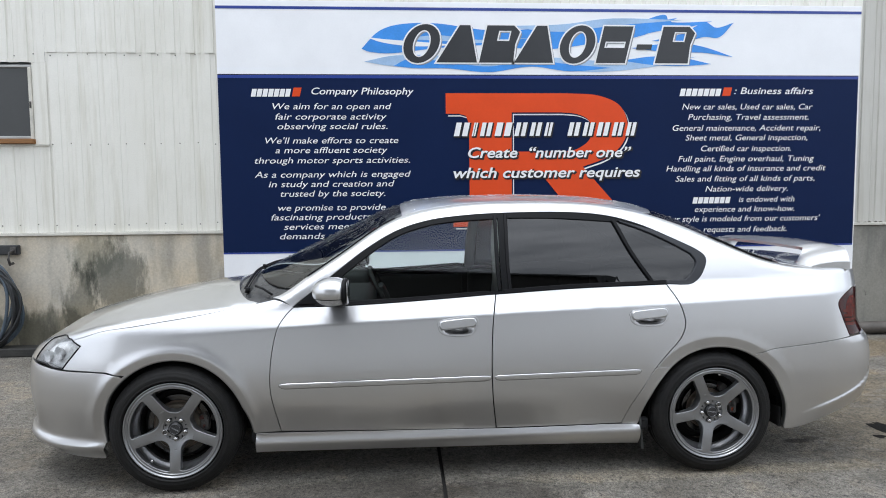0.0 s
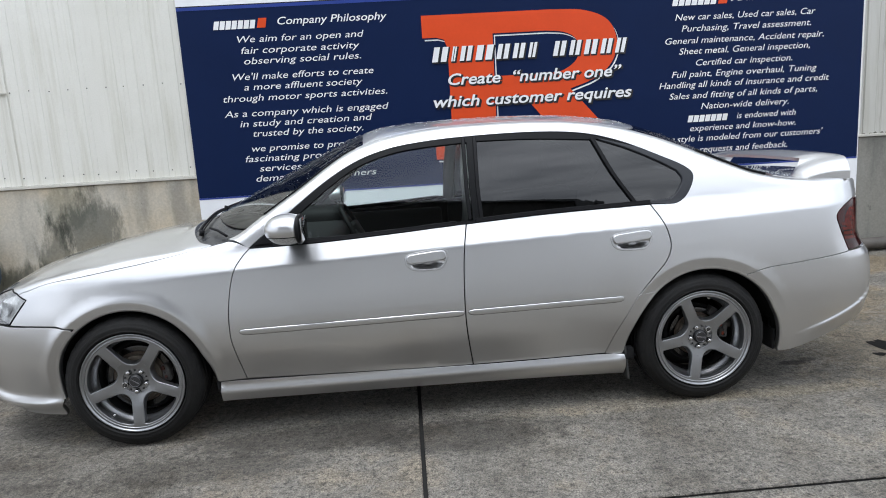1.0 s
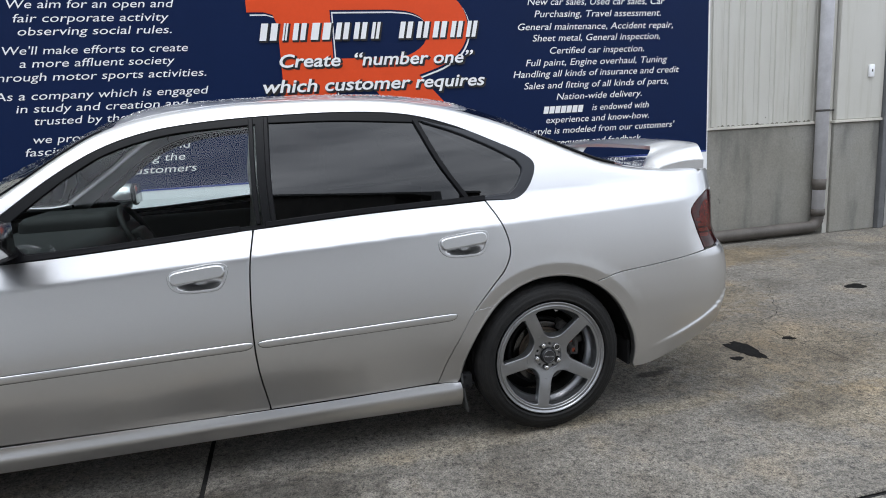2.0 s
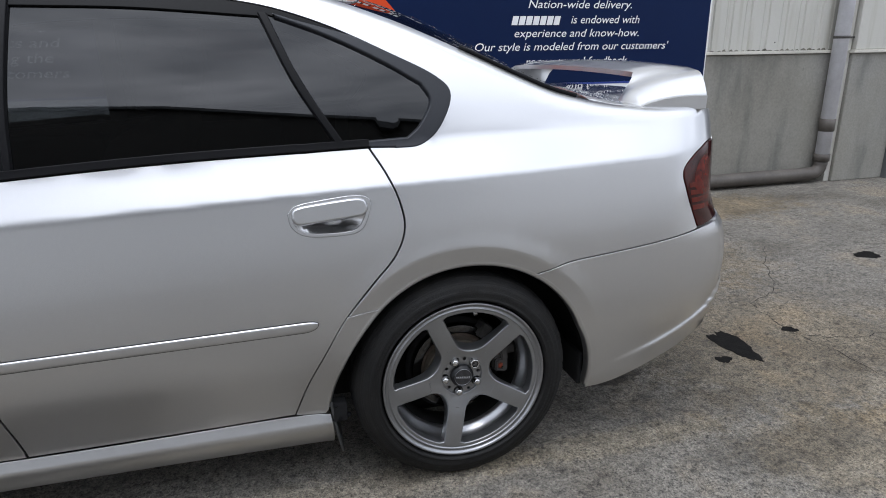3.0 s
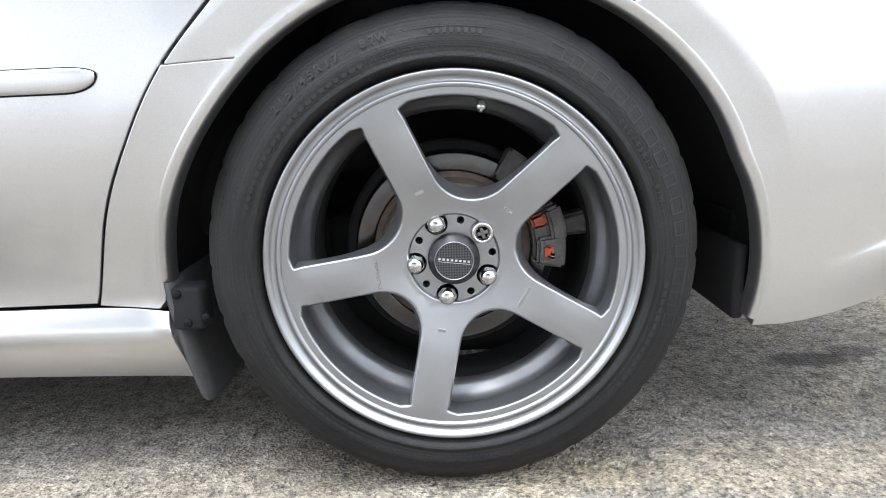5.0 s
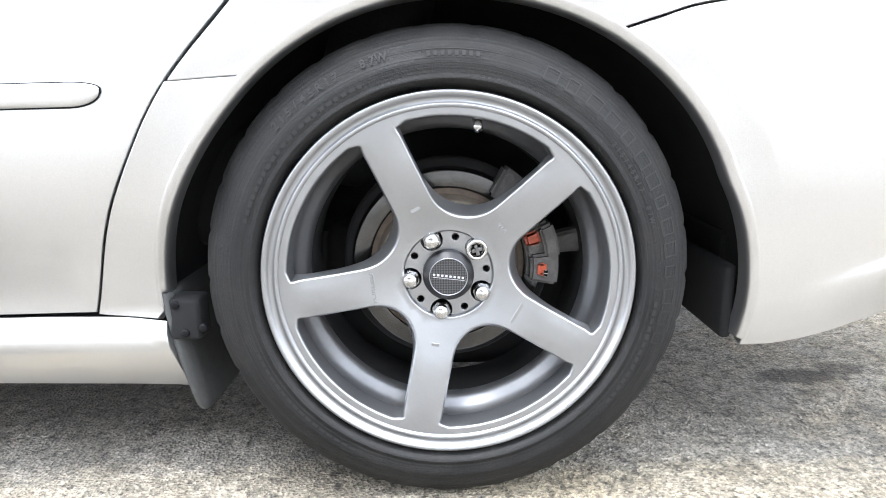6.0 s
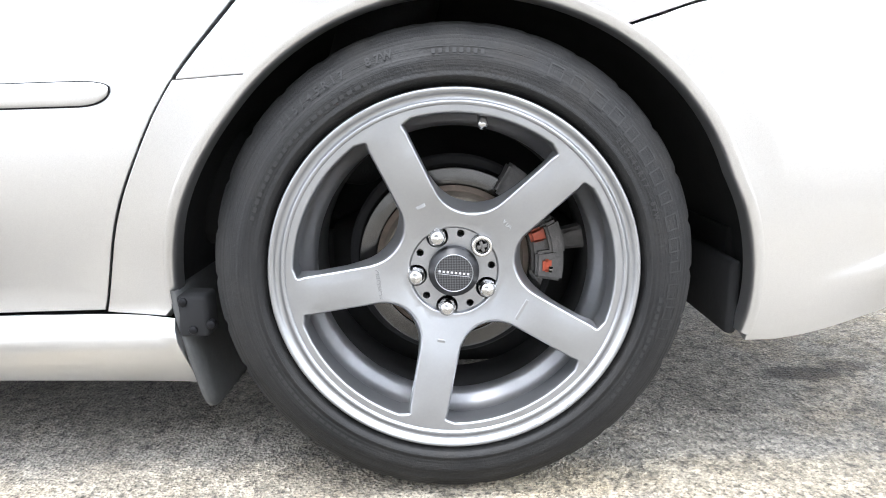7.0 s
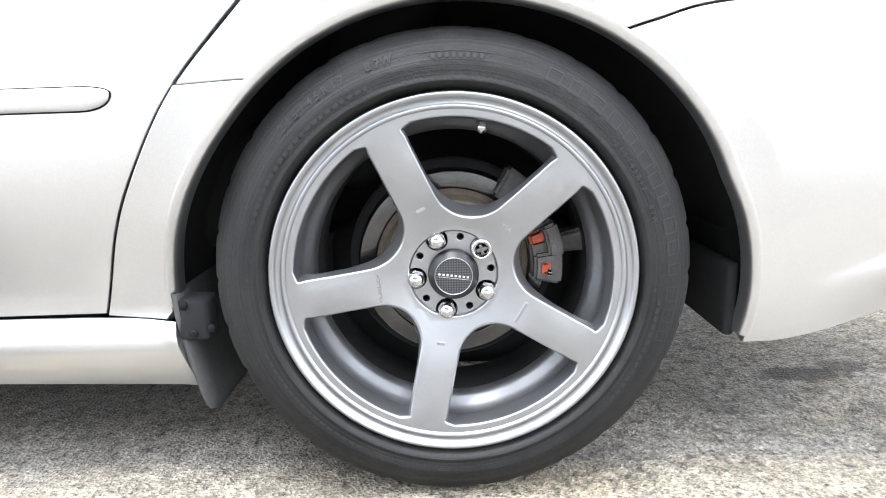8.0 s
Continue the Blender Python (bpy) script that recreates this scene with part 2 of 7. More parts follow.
M_PAINT = paint_silver()
M_BLACK = surface("black_trim_plastic", (0.007, 0.007, 0.008), 0.42, var=0.15, relief=0.05, spec=0.14)
M_FRAME = surface("satin_black_window_frame", (0.007, 0.0074, 0.0082), 0.42, var=0.1, spec=0.12)
M_DARK = surface("dark_underbody", (0.012, 0.012, 0.012), 0.8, var=0.3, relief=0.3)
M_LINER = surface("dark_felt_liner", (0.008, 0.008, 0.0085), 0.95, var=0.3, relief=0.4)
M_GLASS = glass("clear_side_glass", (0.86, 0.92, 0.90))
M_TINT = glass("dark_privacy_glass", (0.045, 0.047, 0.05), 1.68)
M_SCREEN = glass("windscreen_glass", (0.66, 0.72, 0.70), 1.75)


def tyre_rubber():
    """Worn rubber: fine moulded rings round the axle, dusty grime and scuffs."""
    m, n, l, p = nodes_of("tyre_rubber")
    co = n.new("ShaderNodeTexCoord")
    flat = n.new("ShaderNodeVectorMath")
    flat.operation = "MULTIPLY"
    flat.inputs[1].default_value = (1, 0, 1)
    ln = n.new("ShaderNodeVectorMath")
    ln.operation = "LENGTH"
    l.new(co.outputs["Object"], flat.inputs[0])
    l.new(flat.outputs["Vector"], ln.inputs[0])
    ring = n.new("ShaderNodeTexNoise")
    ring.noise_dimensions = "1D"
    ring.inputs["Scale"].default_value, ring.inputs["Detail"].default_value = 420, 3
    l.new(ln.outputs["Value"], ring.inputs["W"])
    dust, scuff, fine = noise_node(n, l, 13, 6, rough=0.65), noise_node(n, l, 55, 5, rough=0.7), noise_node(n, l, 260, 3)
    c = ramp(n, l, dust.outputs["Fac"], [(0.32, (0.0095, 0.0095, 0.0096)), (0.5, (0.0135, 0.0133, 0.013)), (0.72, (0.021, 0.0198, 0.0182))])
    c = mix(n, l, c, ramp(n, l, ring.outputs["Fac"], [(0.35, (0.72,) * 3), (0.5, (1.0,) * 3), (0.66, (1.45,) * 3)]), 0.9, "MULTIPLY")
    c = mix(n, l, c, ramp(n, l, scuff.outputs["Fac"], [(0.35, (0.8,) * 3), (0.6, (1.0,) * 3), (0.74, (1.6, 1.57, 1.5))]), 0.8, "MULTIPLY")
    l.new(c, p.inputs["Base Color"])
    l.new(ramp(n, l, dust.outputs["Fac"], [(0.35, (0.55,) * 3), (0.65, (0.8,) * 3)]), p.inputs["Roughness"])
    p.inputs["Specular IOR Level"].default_value = 0.25
    add = n.new("ShaderNodeMath")
    add.operation = "ADD"
    l.new(ring.outputs["Fac"], add.inputs[0])
    l.new(fine.outputs["Fac"], add.inputs[1])
    bump(n, l, p, add.outputs["Value"], 0.7, 0.0012)
    return m


M_RUBBER = tyre_rubber()
M_RUBTXT = surface("moulded_rubber_letter", (0.022, 0.022, 0.0215), 0.6, var=0.2, fine=150, spec=0.25)
M_RIM = surface("gunmetal_silver_alloy", (0.345, 0.35, 0.36), 0.345, 0.92, var=0.05, coarse=12, fine=300)
M_BARREL = surface("satin_alloy_barrel", (0.58, 0.585, 0.60), 0.30, 0.96, var=0.08, coarse=10, fine=120)
M_SOOTSHADE = surface("dusty_shaded_alloy", (0.014, 0.0135, 0.013), 0.7, 0.1, var=0.35, coarse=16, fine=120, relief=0.1)
M_CHROME = surface("chromed_steel", (0.52, 0.515, 0.505), 0.16, 1.0, var=0.1, fine=120)
M_STEEL = surface("worn_brake_steel", (0.085, 0.083, 0.08), 0.20, 0.95, var=0.2, coarse=20, fine=90, relief=0.1, dist=0.0008)
M_RUST = surface("rusty_cast_iron", (0.13, 0.10, 0.078), 0.75, 0.3, var=0.4, coarse=18, fine=120, relief=0.3)
M_IRON = surface("grimy_cast_iron", (0.10, 0.095, 0.09), 0.7, 0.4, var=0.35, coarse=25, fine=140, relief=0.4)
M_CALRED = surface("orange_red_caliper_paint", (0.36, 0.055, 0.018), 0.5, var=0.3, coarse=30, fine=200)
M_CALDULL = surface("dull_red_caliper_paint", (0.10, 0.025, 0.018), 0.6, var=0.3, coarse=30, fine=200)
M_CARBON = carbon_weave()
M_HAT = surface("olive_grey_disc_hat", (0.11, 0.092, 0.07), 0.65, 0.25, var=0.35, coarse=30, fine=140, relief=0.3)
M_DASH = surface("mid_grey_dash_top", (0.04, 0.041, 0.042), 0.7, var=0.12, relief=0.2)
M_INDIC = surface("ribbed_clear_plastic", (0.60, 0.61, 0.62), 0.25, 0.2, var=0.25, coarse=40, fine=200, stretch=(3, 3, 0.5), relief=0.3)
M_DAMP = surface("damp_dark_concrete", (0.03, 0.029, 0.026), 0.6, var=0.4, coarse=4, fine=70, relief=0.4)
M_CAPINK = surface("dull_silver_cap_print", (0.42, 0.42, 0.43), 0.5, var=0.1)
M_INTER = surface("charcoal_interior_plastic", (0.014, 0.014, 0.0145), 0.65, var=0.15, relief=0.2)
M_CLOTH = surface("dark_grey_seat_cloth", (0.012, 0.012, 0.0125), 0.9, var=0.2, fine=220, relief=0.4)
M_PILLAR = surface("light_grey_headliner", (0.45, 0.45, 0.43), 0.9, var=0.06, fine=200, relief=0.2)
M_LENS = glass("clear_lamp_lens", (0.97, 0.98, 0.98), 1.5)
M_REFL = surface("chrome_lamp_bowl", (0.95, 0.95, 0.95), 0.15, 0.0, var=0.2, coarse=30)
M_TAIL = surface("dark_red_lamp_lens", (0.040, 0.005, 0.004), 0.10, var=0.5, coarse=18, fine=60, spec=0.22)
M_AMBER = surface("amber_lamp_segment", (0.11, 0.012, 0.006), 0.2, var=0.25, coarse=25, fine=60, spec=0.2)
M_REDSPOT = surface("bright_red_lamp_spot", (0.11, 0.008, 0.004), 0.25, var=0.4, coarse=60, spec=0.15)
M_FLAP = surface("worn_grey_rubber", (0.062, 0.063, 0.062), 0.6, var=0.25, coarse=20, fine=140, relief=0.1)
M_HUB = surface("satin_machined_hub", (0.33, 0.335, 0.345), 0.33, 0.9, var=0.08, coarse=15, fine=300)
M_COWL = surface("wet_grey_cowl_plastic", (0.045, 0.046, 0.048), 0.28, var=0.2, coarse=12)
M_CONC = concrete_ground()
M_CWALL = concrete_wall("stained_concrete_wall", True)
M_CWALLG = concrete_wall("grey_concrete_wall", False)
M_SOFTRUB = surface("blue_grey_window_rubber", (0.020, 0.022, 0.027), 0.36, var=0.12, coarse=9, fine=120, relief=0.04, spec=0.4)
M_SIDING = siding_metal("cream_metal_siding", 1.0)
# same sheet in a darker tone, for the right end of the wall
M_SIDINGG = siding_metal("darker_cream_metal_siding", 0.68)
M_FLASH = surface("cream_flashing", (0.62, 0.60, 0.53), 0.5, var=0.15, coarse=6, fine=60)
M_MOULD = surface("black_mould_stain", (0.16, 0.15, 0.12), 0.9, var=0.5, coarse=14, fine=80)
M_JOINT = surface("dark_joint_filler", (0.012, 0.011, 0.010), 0.95, var=0.4, relief=0.5)
M_WHITE = surface("white_sign_sheet", (0.90, 0.91, 0.925), 0.38, var=0.03)
M_NAVY = surface("navy_sign_print", (0.0045, 0.0145, 0.060), 0.5, var=0.06, coarse=1.5, spec=0.12)
M_BLUELINE = surface("royal_blue_print", (0.02, 0.05, 0.28), 0.36, var=0.05)
M_SKYBLUE = surface("azure_flame_print", (0.055, 0.30, 0.82), 0.4, var=0.15, coarse=3)
M_PALE = surface("pale_blue_flame_print", (0.40, 0.58, 0.82), 0.36, var=0.15, coarse=3)
M_ORANGE = surface("vermilion_print", (0.74, 0.075, 0.014), 0.42, var=0.05, spec=0.25)
M_INK = surface("charcoal_print", (0.03, 0.032, 0.036), 0.36, var=0.1)
M_SHADOWINK = surface("soft_grey_print", (0.30, 0.31, 0.33), 0.4, var=0.1)
M_BLK = surface("black_print", (0.006, 0.006, 0.007), 0.4, var=0.1)
M_PRINT = surface("white_print", (0.88, 0.88, 0.88), 0.38, var=0.02)
M_PVC = surface("pale_grey_pvc", (0.70, 0.70, 0.74), 0.42, var=0.1, coarse=8, fine=60)
M_PVCD = surface("grey_brown_pvc", (0.10, 0.088, 0.076), 0.55, var=0.25, coarse=6, fine=60)
M_WOOD = surface("weathered_amber_wood", (0.30, 0.14, 0.045), 0.6, var=0.35, coarse=5, fine=60, stretch=(0.3, 1, 4), relief=0.3)
M_ALU = surface("dull_aluminium", (0.42, 0.42, 0.41), 0.4, 0.6, var=0.15, coarse=6)
M_GREYST = surface("grey_painted_steel", (0.16, 0.165, 0.17), 0.5, 0.3, var=0.2, coarse=5)
M_PANE = surface("frosted_dark_pane", (0.045, 0.047, 0.047), 0.3, var=0.12, coarse=2)
M_HOSE = surface("black_rubber_hose", (0.028, 0.03, 0.032), 0.5, var=0.25, coarse=20, fine=120)
M_HOSEB = surface("blue_grey_hose", (0.075, 0.10, 0.125), 0.5, var=0.2, coarse=20, fine=120)
# two pale tones picked for the light they throw back onto the car
M_PALEWALL = surface("pale_bounce_wall", (0.84, 0.835, 0.82), 0.8, var=0.08, coarse=0.8, fine=14)
M_BASEWALL = surface("grey_bounce_wall", (0.62, 0.62, 0.61), 0.8, var=0.08, coarse=0.8, fine=14)
M_SHED = surface("dark_grey_brown_cladding", (0.085, 0.083, 0.078), 0.7, var=0.2, coarse=0.6, fine=12)
M_WET = surface("dark_wet_patch", (0.010, 0.0095, 0.0088), 0.75, var=0.45, coarse=25, fine=160, relief=0.5, dist=0.003, spec=0.08)
M_ROOM = surface("dim_workshop_wall", (0.10, 0.105, 0.12), 0.8, var=0.2, coarse=2)


# ---- mesh helpers ----
def make_mesh(name, verts, faces, normals=None, smooth=True):
    me = bpy.data.meshes.new(name)
    me.from_pydata([tuple(float(c) for c in v) for v in verts], [], [tuple(int(i) for i in f) for f in faces])
    me.update()
    if smooth:
        me.polygons.foreach_set("use_smooth", [True] * len(me.polygons))
    if normals is not None:
        me.normals_split_custom_set_from_vertices([tuple(float(c) for c in n) for n in normals])
    return me


def part(name, data, material, parent=None, label=""):
    """Links a bmesh or mesh as one object, under a thing or part where one is given."""
    if isinstance(data, bmesh.types.BMesh):
        me = bpy.data.meshes.new(name)
        data.to_mesh(me)
        data.free()
        data = me
    ob = new(name, data)
    if material and not data.materials:
        data.materials.append(material)
    ob.parent = parent
    if label:
        ob["label"] = label
    return ob


def thing(name, label, category, at=(0, 0, 0), group="", kind=""):
    ob = new(name)
    ob.empty_display_size = 0.1
    ob.location = at
    return tagged(ob, label, category, group, kind)


def add_box(bm, lo, hi, bevel=0.0, segs=2):
    geo = bmesh.ops.create_cube(bm, size=1.0)
    lo, hi = Vector(lo), Vector(hi)
    for v in geo["verts"]:
        v.co = Vector((lo[i] + (v.co[i] + 0.5) * (hi[i] - lo[i]) for i in range(3)))
    if bevel:
        es = {e for v in geo["verts"] for e in v.link_edges}
        bmesh.ops.bevel(bm, geom=list(es), offset=bevel, segments=segs, affect="EDGES", profile=0.5)
    return bm


def box(lo, hi, bevel=0.0, segs=2):
    return add_box(bmesh.new(), lo, hi, bevel, segs)


def smoothed(bm):
    for f in bm.faces:
        f.smooth = True
    return bm


def tube(points, radius, sides=10, closed=False):
    """A round tube along points, as (verts, faces)."""
    pts = [Vector(p) for p in points]
    n = len(pts)
    vs, fs = [], []
    up = Vector((0.13, 0.31, 0.94)).normalized()
    for i, p in enumerate(pts):
        a, b = (pts[i - 1], pts[(i + 1) % n]) if closed else (pts[max(0, i - 1)], pts[min(n - 1, i + 1)])
        d = (b - a).normalized()
        s = d.cross(up).normalized()
        t = s.cross(d)
        for k in range(sides):
            w = 2 * math.pi * k / sides
            vs.append(p + radius * (math.cos(w) * s + math.sin(w) * t))
    for i in range(n if closed else n - 1):
        j = (i + 1) % n
        for k in range(sides):
            k2 = (k + 1) % sides
            fs.append((i * sides + k, i * sides + k2, j * sides + k2, j * sides + k))
    if not closed:
        fs.append(tuple(range(sides))[::-1])
        fs.append(tuple((n - 1) * sides + k for k in range(sides)))
    return vs, fs


def join(*pieces):
    vs, fs = [], []
    for v, f in pieces:
        o = len(vs)
        vs += list(v)
        fs += [tuple(i + o for i in q) for q in f]
    return vs, fs


def lathe(profile, n=96, closed=False):
    """Turns (radius, y) points round the y axis."""
    vs, fs = [], []
    m = len(profile)
    for i in range(n):
        a = 2 * math.pi * i / n
        for r, y in profile:
            vs.append((r * math.cos(a), y, r * math.sin(a)))
    for i in range(n):
        j = (i + 1) % n
        for k in range(m if closed else m - 1):
            q = (k + 1) % m
            fs.append((i * m + k, i * m + q, j * m + q, j * m + k))
    return vs, fs


def spline(pts, n=8):
    """Catmull-Rom through points."""
    p = [np.array(q, float) for q in pts]
    p = [2 * p[0] - p[1]] + p + [2 * p[-1] - p[-2]]
    out = []
    for i in range(1, len(p) - 2):
        for k in range(n):
            t = k / n
            out.append(0.5 * (2 * p[i] + (p[i + 1] - p[i - 1]) * t + (2 * p[i - 1] - 5 * p[i] + 4 * p[i + 1] - p[i + 2]) * t * t
                              + (3 * p[i] - p[i - 1] - 3 * p[i + 1] + p[i + 2]) * t ** 3))
    out.append(p[-2])
    return [tuple(q) for q in out]


def outline(*segments):
    """One closed outline from curves that follow each other."""
    out = []
    for s in segments:
        for q in s:
            if not out or (abs(out[-1][0] - q[0]) + abs(out[-1][1] - q[1])) > 1e-4:
                out.append((float(q[0]), float(q[1])))
    if abs(out[0][0] - out[-1][0]) + abs(out[0][1] - out[-1][1]) < 1e-4:
        out.pop()
    return out


def area2(p):
    return sum(p[i - 1][0] * p[i][1] - p[i][0] * p[i - 1][1] for i in range(len(p)))


def dense(p, step):
    out = []
    for i in range(len(p)):
        a, b = np.array(p[i]), np.array(p[(i + 1) % len(p)])
        k = max(1, int(np.ceil(np.linalg.norm(b - a) / step)))
        out += [tuple(a + (b - a) * j / k) for j in range(k)]
    return out


def inset(p, d):
    """Moves a closed outline inwards by d (outwards where d is negative)."""
    if area2(p) < 0:
        p = p[::-1]
    n, out = len(p), []
    for i in range(n):
        a, b, c = (np.array(p[j % n]) for j in (i - 1, i, i + 1))
        e, f = b - a, c - b
        e, f = e / (np.linalg.norm(e) + 1e-12), f / (np.linalg.norm(f) + 1e-12)
        m = np.array((-e[1] - f[1], e[0] + f[0]))
        m = m / (np.linalg.norm(m) + 1e-12)
        out.append(tuple(b + m * d / max(0.45, float(m @ np.array((-e[1], e[0]))))))
    return out


def within(p, pts):
    x, y = pts[:, 0], pts[:, 1]
    r = np.zeros(len(pts), bool)
    for i in range(len(p)):
        (x0, y0), (x1, y1) = p[i - 1], p[i]
        if y0 != y1:
            r ^= ((y0 > y) != (y1 > y)) & (x < (x1 - x0) * (y - y0) / (y1 - y0) + x0)
    return r


def near_edge(p, pts, d):
    r = np.zeros(len(pts), bool)
    for i in range(len(p)):
        a, b = np.array(p[i - 1]), np.array(p[i])
        e = b - a
        t = np.clip(((pts - a) @ e) / (e @ e + 1e-12), 0, 1)
        r |= np.linalg.norm(pts - a - t[:, None] * e, axis=1) < d
    return r


def flat_mesh(outer, holes=(), step=0.03, extra=()):
    """Triangles over an outline with holes: points (N x 2), faces, and the closed loops of point numbers."""
    loops = [dense(q, step * 0.7) for q in (outer, *holes)]
    pts, edges = [], []
    for q in loops:
        o = len(pts)
        pts += q
        edges += [(o + i, o + (i + 1) % len(q)) for i in range(len(q))]
    lo, hi = np.min(loops[0], axis=0), np.max(loops[0], axis=0)
    gx, gy = np.arange(lo[0] + step / 2, hi[0], step), np.arange(lo[1] + step / 2, hi[1], step)
    if len(gx) and len(gy):
        g = np.array([(x, y) for i, y in enumerate(gy) for x in gx + (step / 2 if i % 2 else 0)])
        ok = within(loops[0], g) & ~near_edge(loops[0], g, step * 0.45)
        for q in loops[1:]:
            ok &= ~within(q, g) & ~near_edge(q, g, step * 0.45)
        if len(extra):
            ex = np.array(extra)
            ex = ex[within(loops[0], ex) & ~near_edge(loops[0], ex, 0.005)]
            for q in ex:
                ok &= np.hypot(g[:, 0] - q[0], g[:, 1] - q[1]) > step * 0.7
            pts += [tuple(q) for q in ex]
        pts += [tuple(q) for q in g[ok]]
    from_cdt = delaunay_2d_cdt([Vector(q) for q in pts], edges, [], 0, 1e-6)
    v, f, orig = np.array([tuple(q) for q in from_cdt[0]]), from_cdt[2], from_cdt[3]
    cen = np.array([v[list(t)].mean(axis=0) for t in f])
    ok = within(loops[0], cen)
    for q in loops[1:]:
        ok &= ~within(q, cen)
    back = {}
    for i, src in enumerate(orig):
        for s in src:
            back[s] = i
    rings, o = [], 0
    for q in loops:
        rings.append([back.get(o + i) for i in range(len(q)) if back.get(o + i) is not None])
        o += len(q)
    return v, [t for t, k in zip(f, ok) if k], rings


def shell(outer, fn, holes=(), step=0.03, edge=0.018, gap=0.0028, lift=0.0, soft=0.002, flip=1, extra=()):
    """A curved sheet over an outline: fn maps N x 2 to N x 3; the edges turn inwards by `edge`."""
    outer = inset(outer, gap)
    v2, faces, rings = flat_mesh(outer, [inset(h, -gap)[::-1] for h in holes], step, extra)
    h = 0.003
    P = fn(v2)
    du, dv = fn(v2 + (h, 0)) - fn(v2 - (h, 0)), fn(v2 + (0, h)) - fn(v2 - (0, h))
    N = np.cross(du, dv) * flip
    N /= np.linalg.norm(N, axis=1)[:, None] + 1e-12
    P = P + N * lift
    verts, norms, fs = list(P), list(N), []
    for t in faces:
        a, b, c = (P[i] for i in t)
        fs.append(tuple(t) if np.dot(np.cross(b - a, c - a), N[t[0]]) > 0 else tuple(t)[::-1])
    if edge:
        for ring in rings:
            k = len(ring)
            cen = []
            for i in range(k):
                t = P[ring[(i + 1) % k]] - P[ring[i - 1]]
                s = np.cross(t, N[ring[i]])
                cen.append(s / (np.linalg.norm(s) + 1e-12))
            inner = ring is not rings[0]
            # the side that leads away from the sheet
            mid = np.mean([P[i] for i in ring], axis=0)
            side = 1.0 if sum(float(np.dot(cen[i], P[ring[i]] - mid)) for i in range(k)) > 0 else -1.0
            if inner:
                side = -side
            rows = []
            for out, deep, turn in [(0.0, 0.0, 0.35)] + ([(soft * 0.7, soft * 0.6, 0.8), (soft, soft * 1.6, 1.0)] if soft else []) + [(soft, edge, 1.0)]:
                if not deep:
                    rows.append(list(ring))
                    continue
                o = len(verts)
                for i in range(k):
                    q = cen[i] * side
                    verts.append(P[ring[i]] + q * out - N[ring[i]] * deep)
                    nn = N[ring[i]] * (1 - turn) + q * turn
                    norms.append(nn / (np.linalg.norm(nn) + 1e-12))
                rows.append(list(range(o, o + k)))
            for a, b in zip(rows, rows[1:]):
                for i in range(k):
                    j = (i + 1) % k
                    q = (a[i], a[j], b[j], b[i])
                    w = np.cross(verts[q[1]] - verts[q[0]], verts[q[2]] - verts[q[0]])
                    fs.append(q if np.dot(w, norms[b[i]]) > 0 else q[::-1])
    return verts, fs, norms


def merge(*pieces):
    vs, fs, ns = [], [], []
    for v, f, n in pieces:
        o = len(vs)
        vs, ns = vs + list(v), ns + list(n)
        fs += [tuple(i + o for i in q) for q in f]
    return vs, fs, ns


def extrude_flat(outer, depth, to3, holes=(), step=0.2):
    """A flat plate: to3(x, y, d) places a point; the front at d = 0."""
    v2, faces, rings = flat_mesh(outer, holes, step)
    vs = [to3(x, y, 0.0) for x, y in v2] + [to3(x, y, depth) for x, y in v2]
    n = len(v2)
    fs = list(faces) + [tuple(i + n for i in t)[::-1] for t in faces]
    for ring in rings:
        k = len(ring)
        fs += [(ring[i], ring[i] + n, ring[(i + 1) % k] + n, ring[(i + 1) % k]) for i in range(k)]
    return vs, fs


def fix_normals(me):
    b = bmesh.new()
    b.from_mesh(me)
    bmesh.ops.recalc_face_normals(b, faces=b.faces)
    b.to_mesh(me)
    b.free()
    return me


def text_mesh(body, size, shear=0.0, weight=0.0, align="CENTER", depth=0.0, spacing=1.0, width=None):
    cu = bpy.data.curves.new("lettering", "FONT")
    cu.body, cu.size, cu.shear, cu.offset, cu.align_x, cu.extrude, cu.space_character = body, size, shear, weight, align, depth, spacing
    cu.resolution_u = 3
    tmp = bpy.data.objects.new("lettering", cu)
    scene.collection.objects.link(tmp)
    bpy.context.view_layer.update()
    me = bpy.data.meshes.new_from_object(tmp.evaluated_get(bpy.context.evaluated_depsgraph_get()))
    bpy.data.objects.remove(tmp)
    if width:
        xs = [v.co.x for v in me.vertices]
        k = width / (max(xs) - min(xs))
        mid = (max(xs) + min(xs)) / 2
        for v in me.vertices:
            v.co.x = (v.co.x - mid) * k
    me.materials.clear()
    return me

# ---- ground ----
GX, GY = -1.373, -1.62
bm = bmesh.new()
add_box(bm, (-400, -400, -0.3), (400, 400, -0.02))
ground = tagged(part("ground", bm, M_CONC), "grey ground sheet under the concrete yard", "ground", kind="structure")
pavement = tagged(part("pavement", box((-9.0, -12.0, -0.019), (9.0, 3.6, -0.012)), M_JOINT), "weathered grey concrete yard with dark straight joints", "pavement", kind="structure")


def slab(lo, hi):
    b = box((*lo, -0.012), (*hi, 0.0), 0.005, 1)
    return part("slab", b, M_CONC, pavement)


J = 0.009
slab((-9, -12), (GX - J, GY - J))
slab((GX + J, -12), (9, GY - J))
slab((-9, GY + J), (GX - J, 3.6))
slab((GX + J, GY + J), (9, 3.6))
apron = tagged(part("road", box((-60, -60, -0.02), (60, -12.02, -0.004)), M_CONC), "grey concrete apron past the yard", "road", kind="structure")


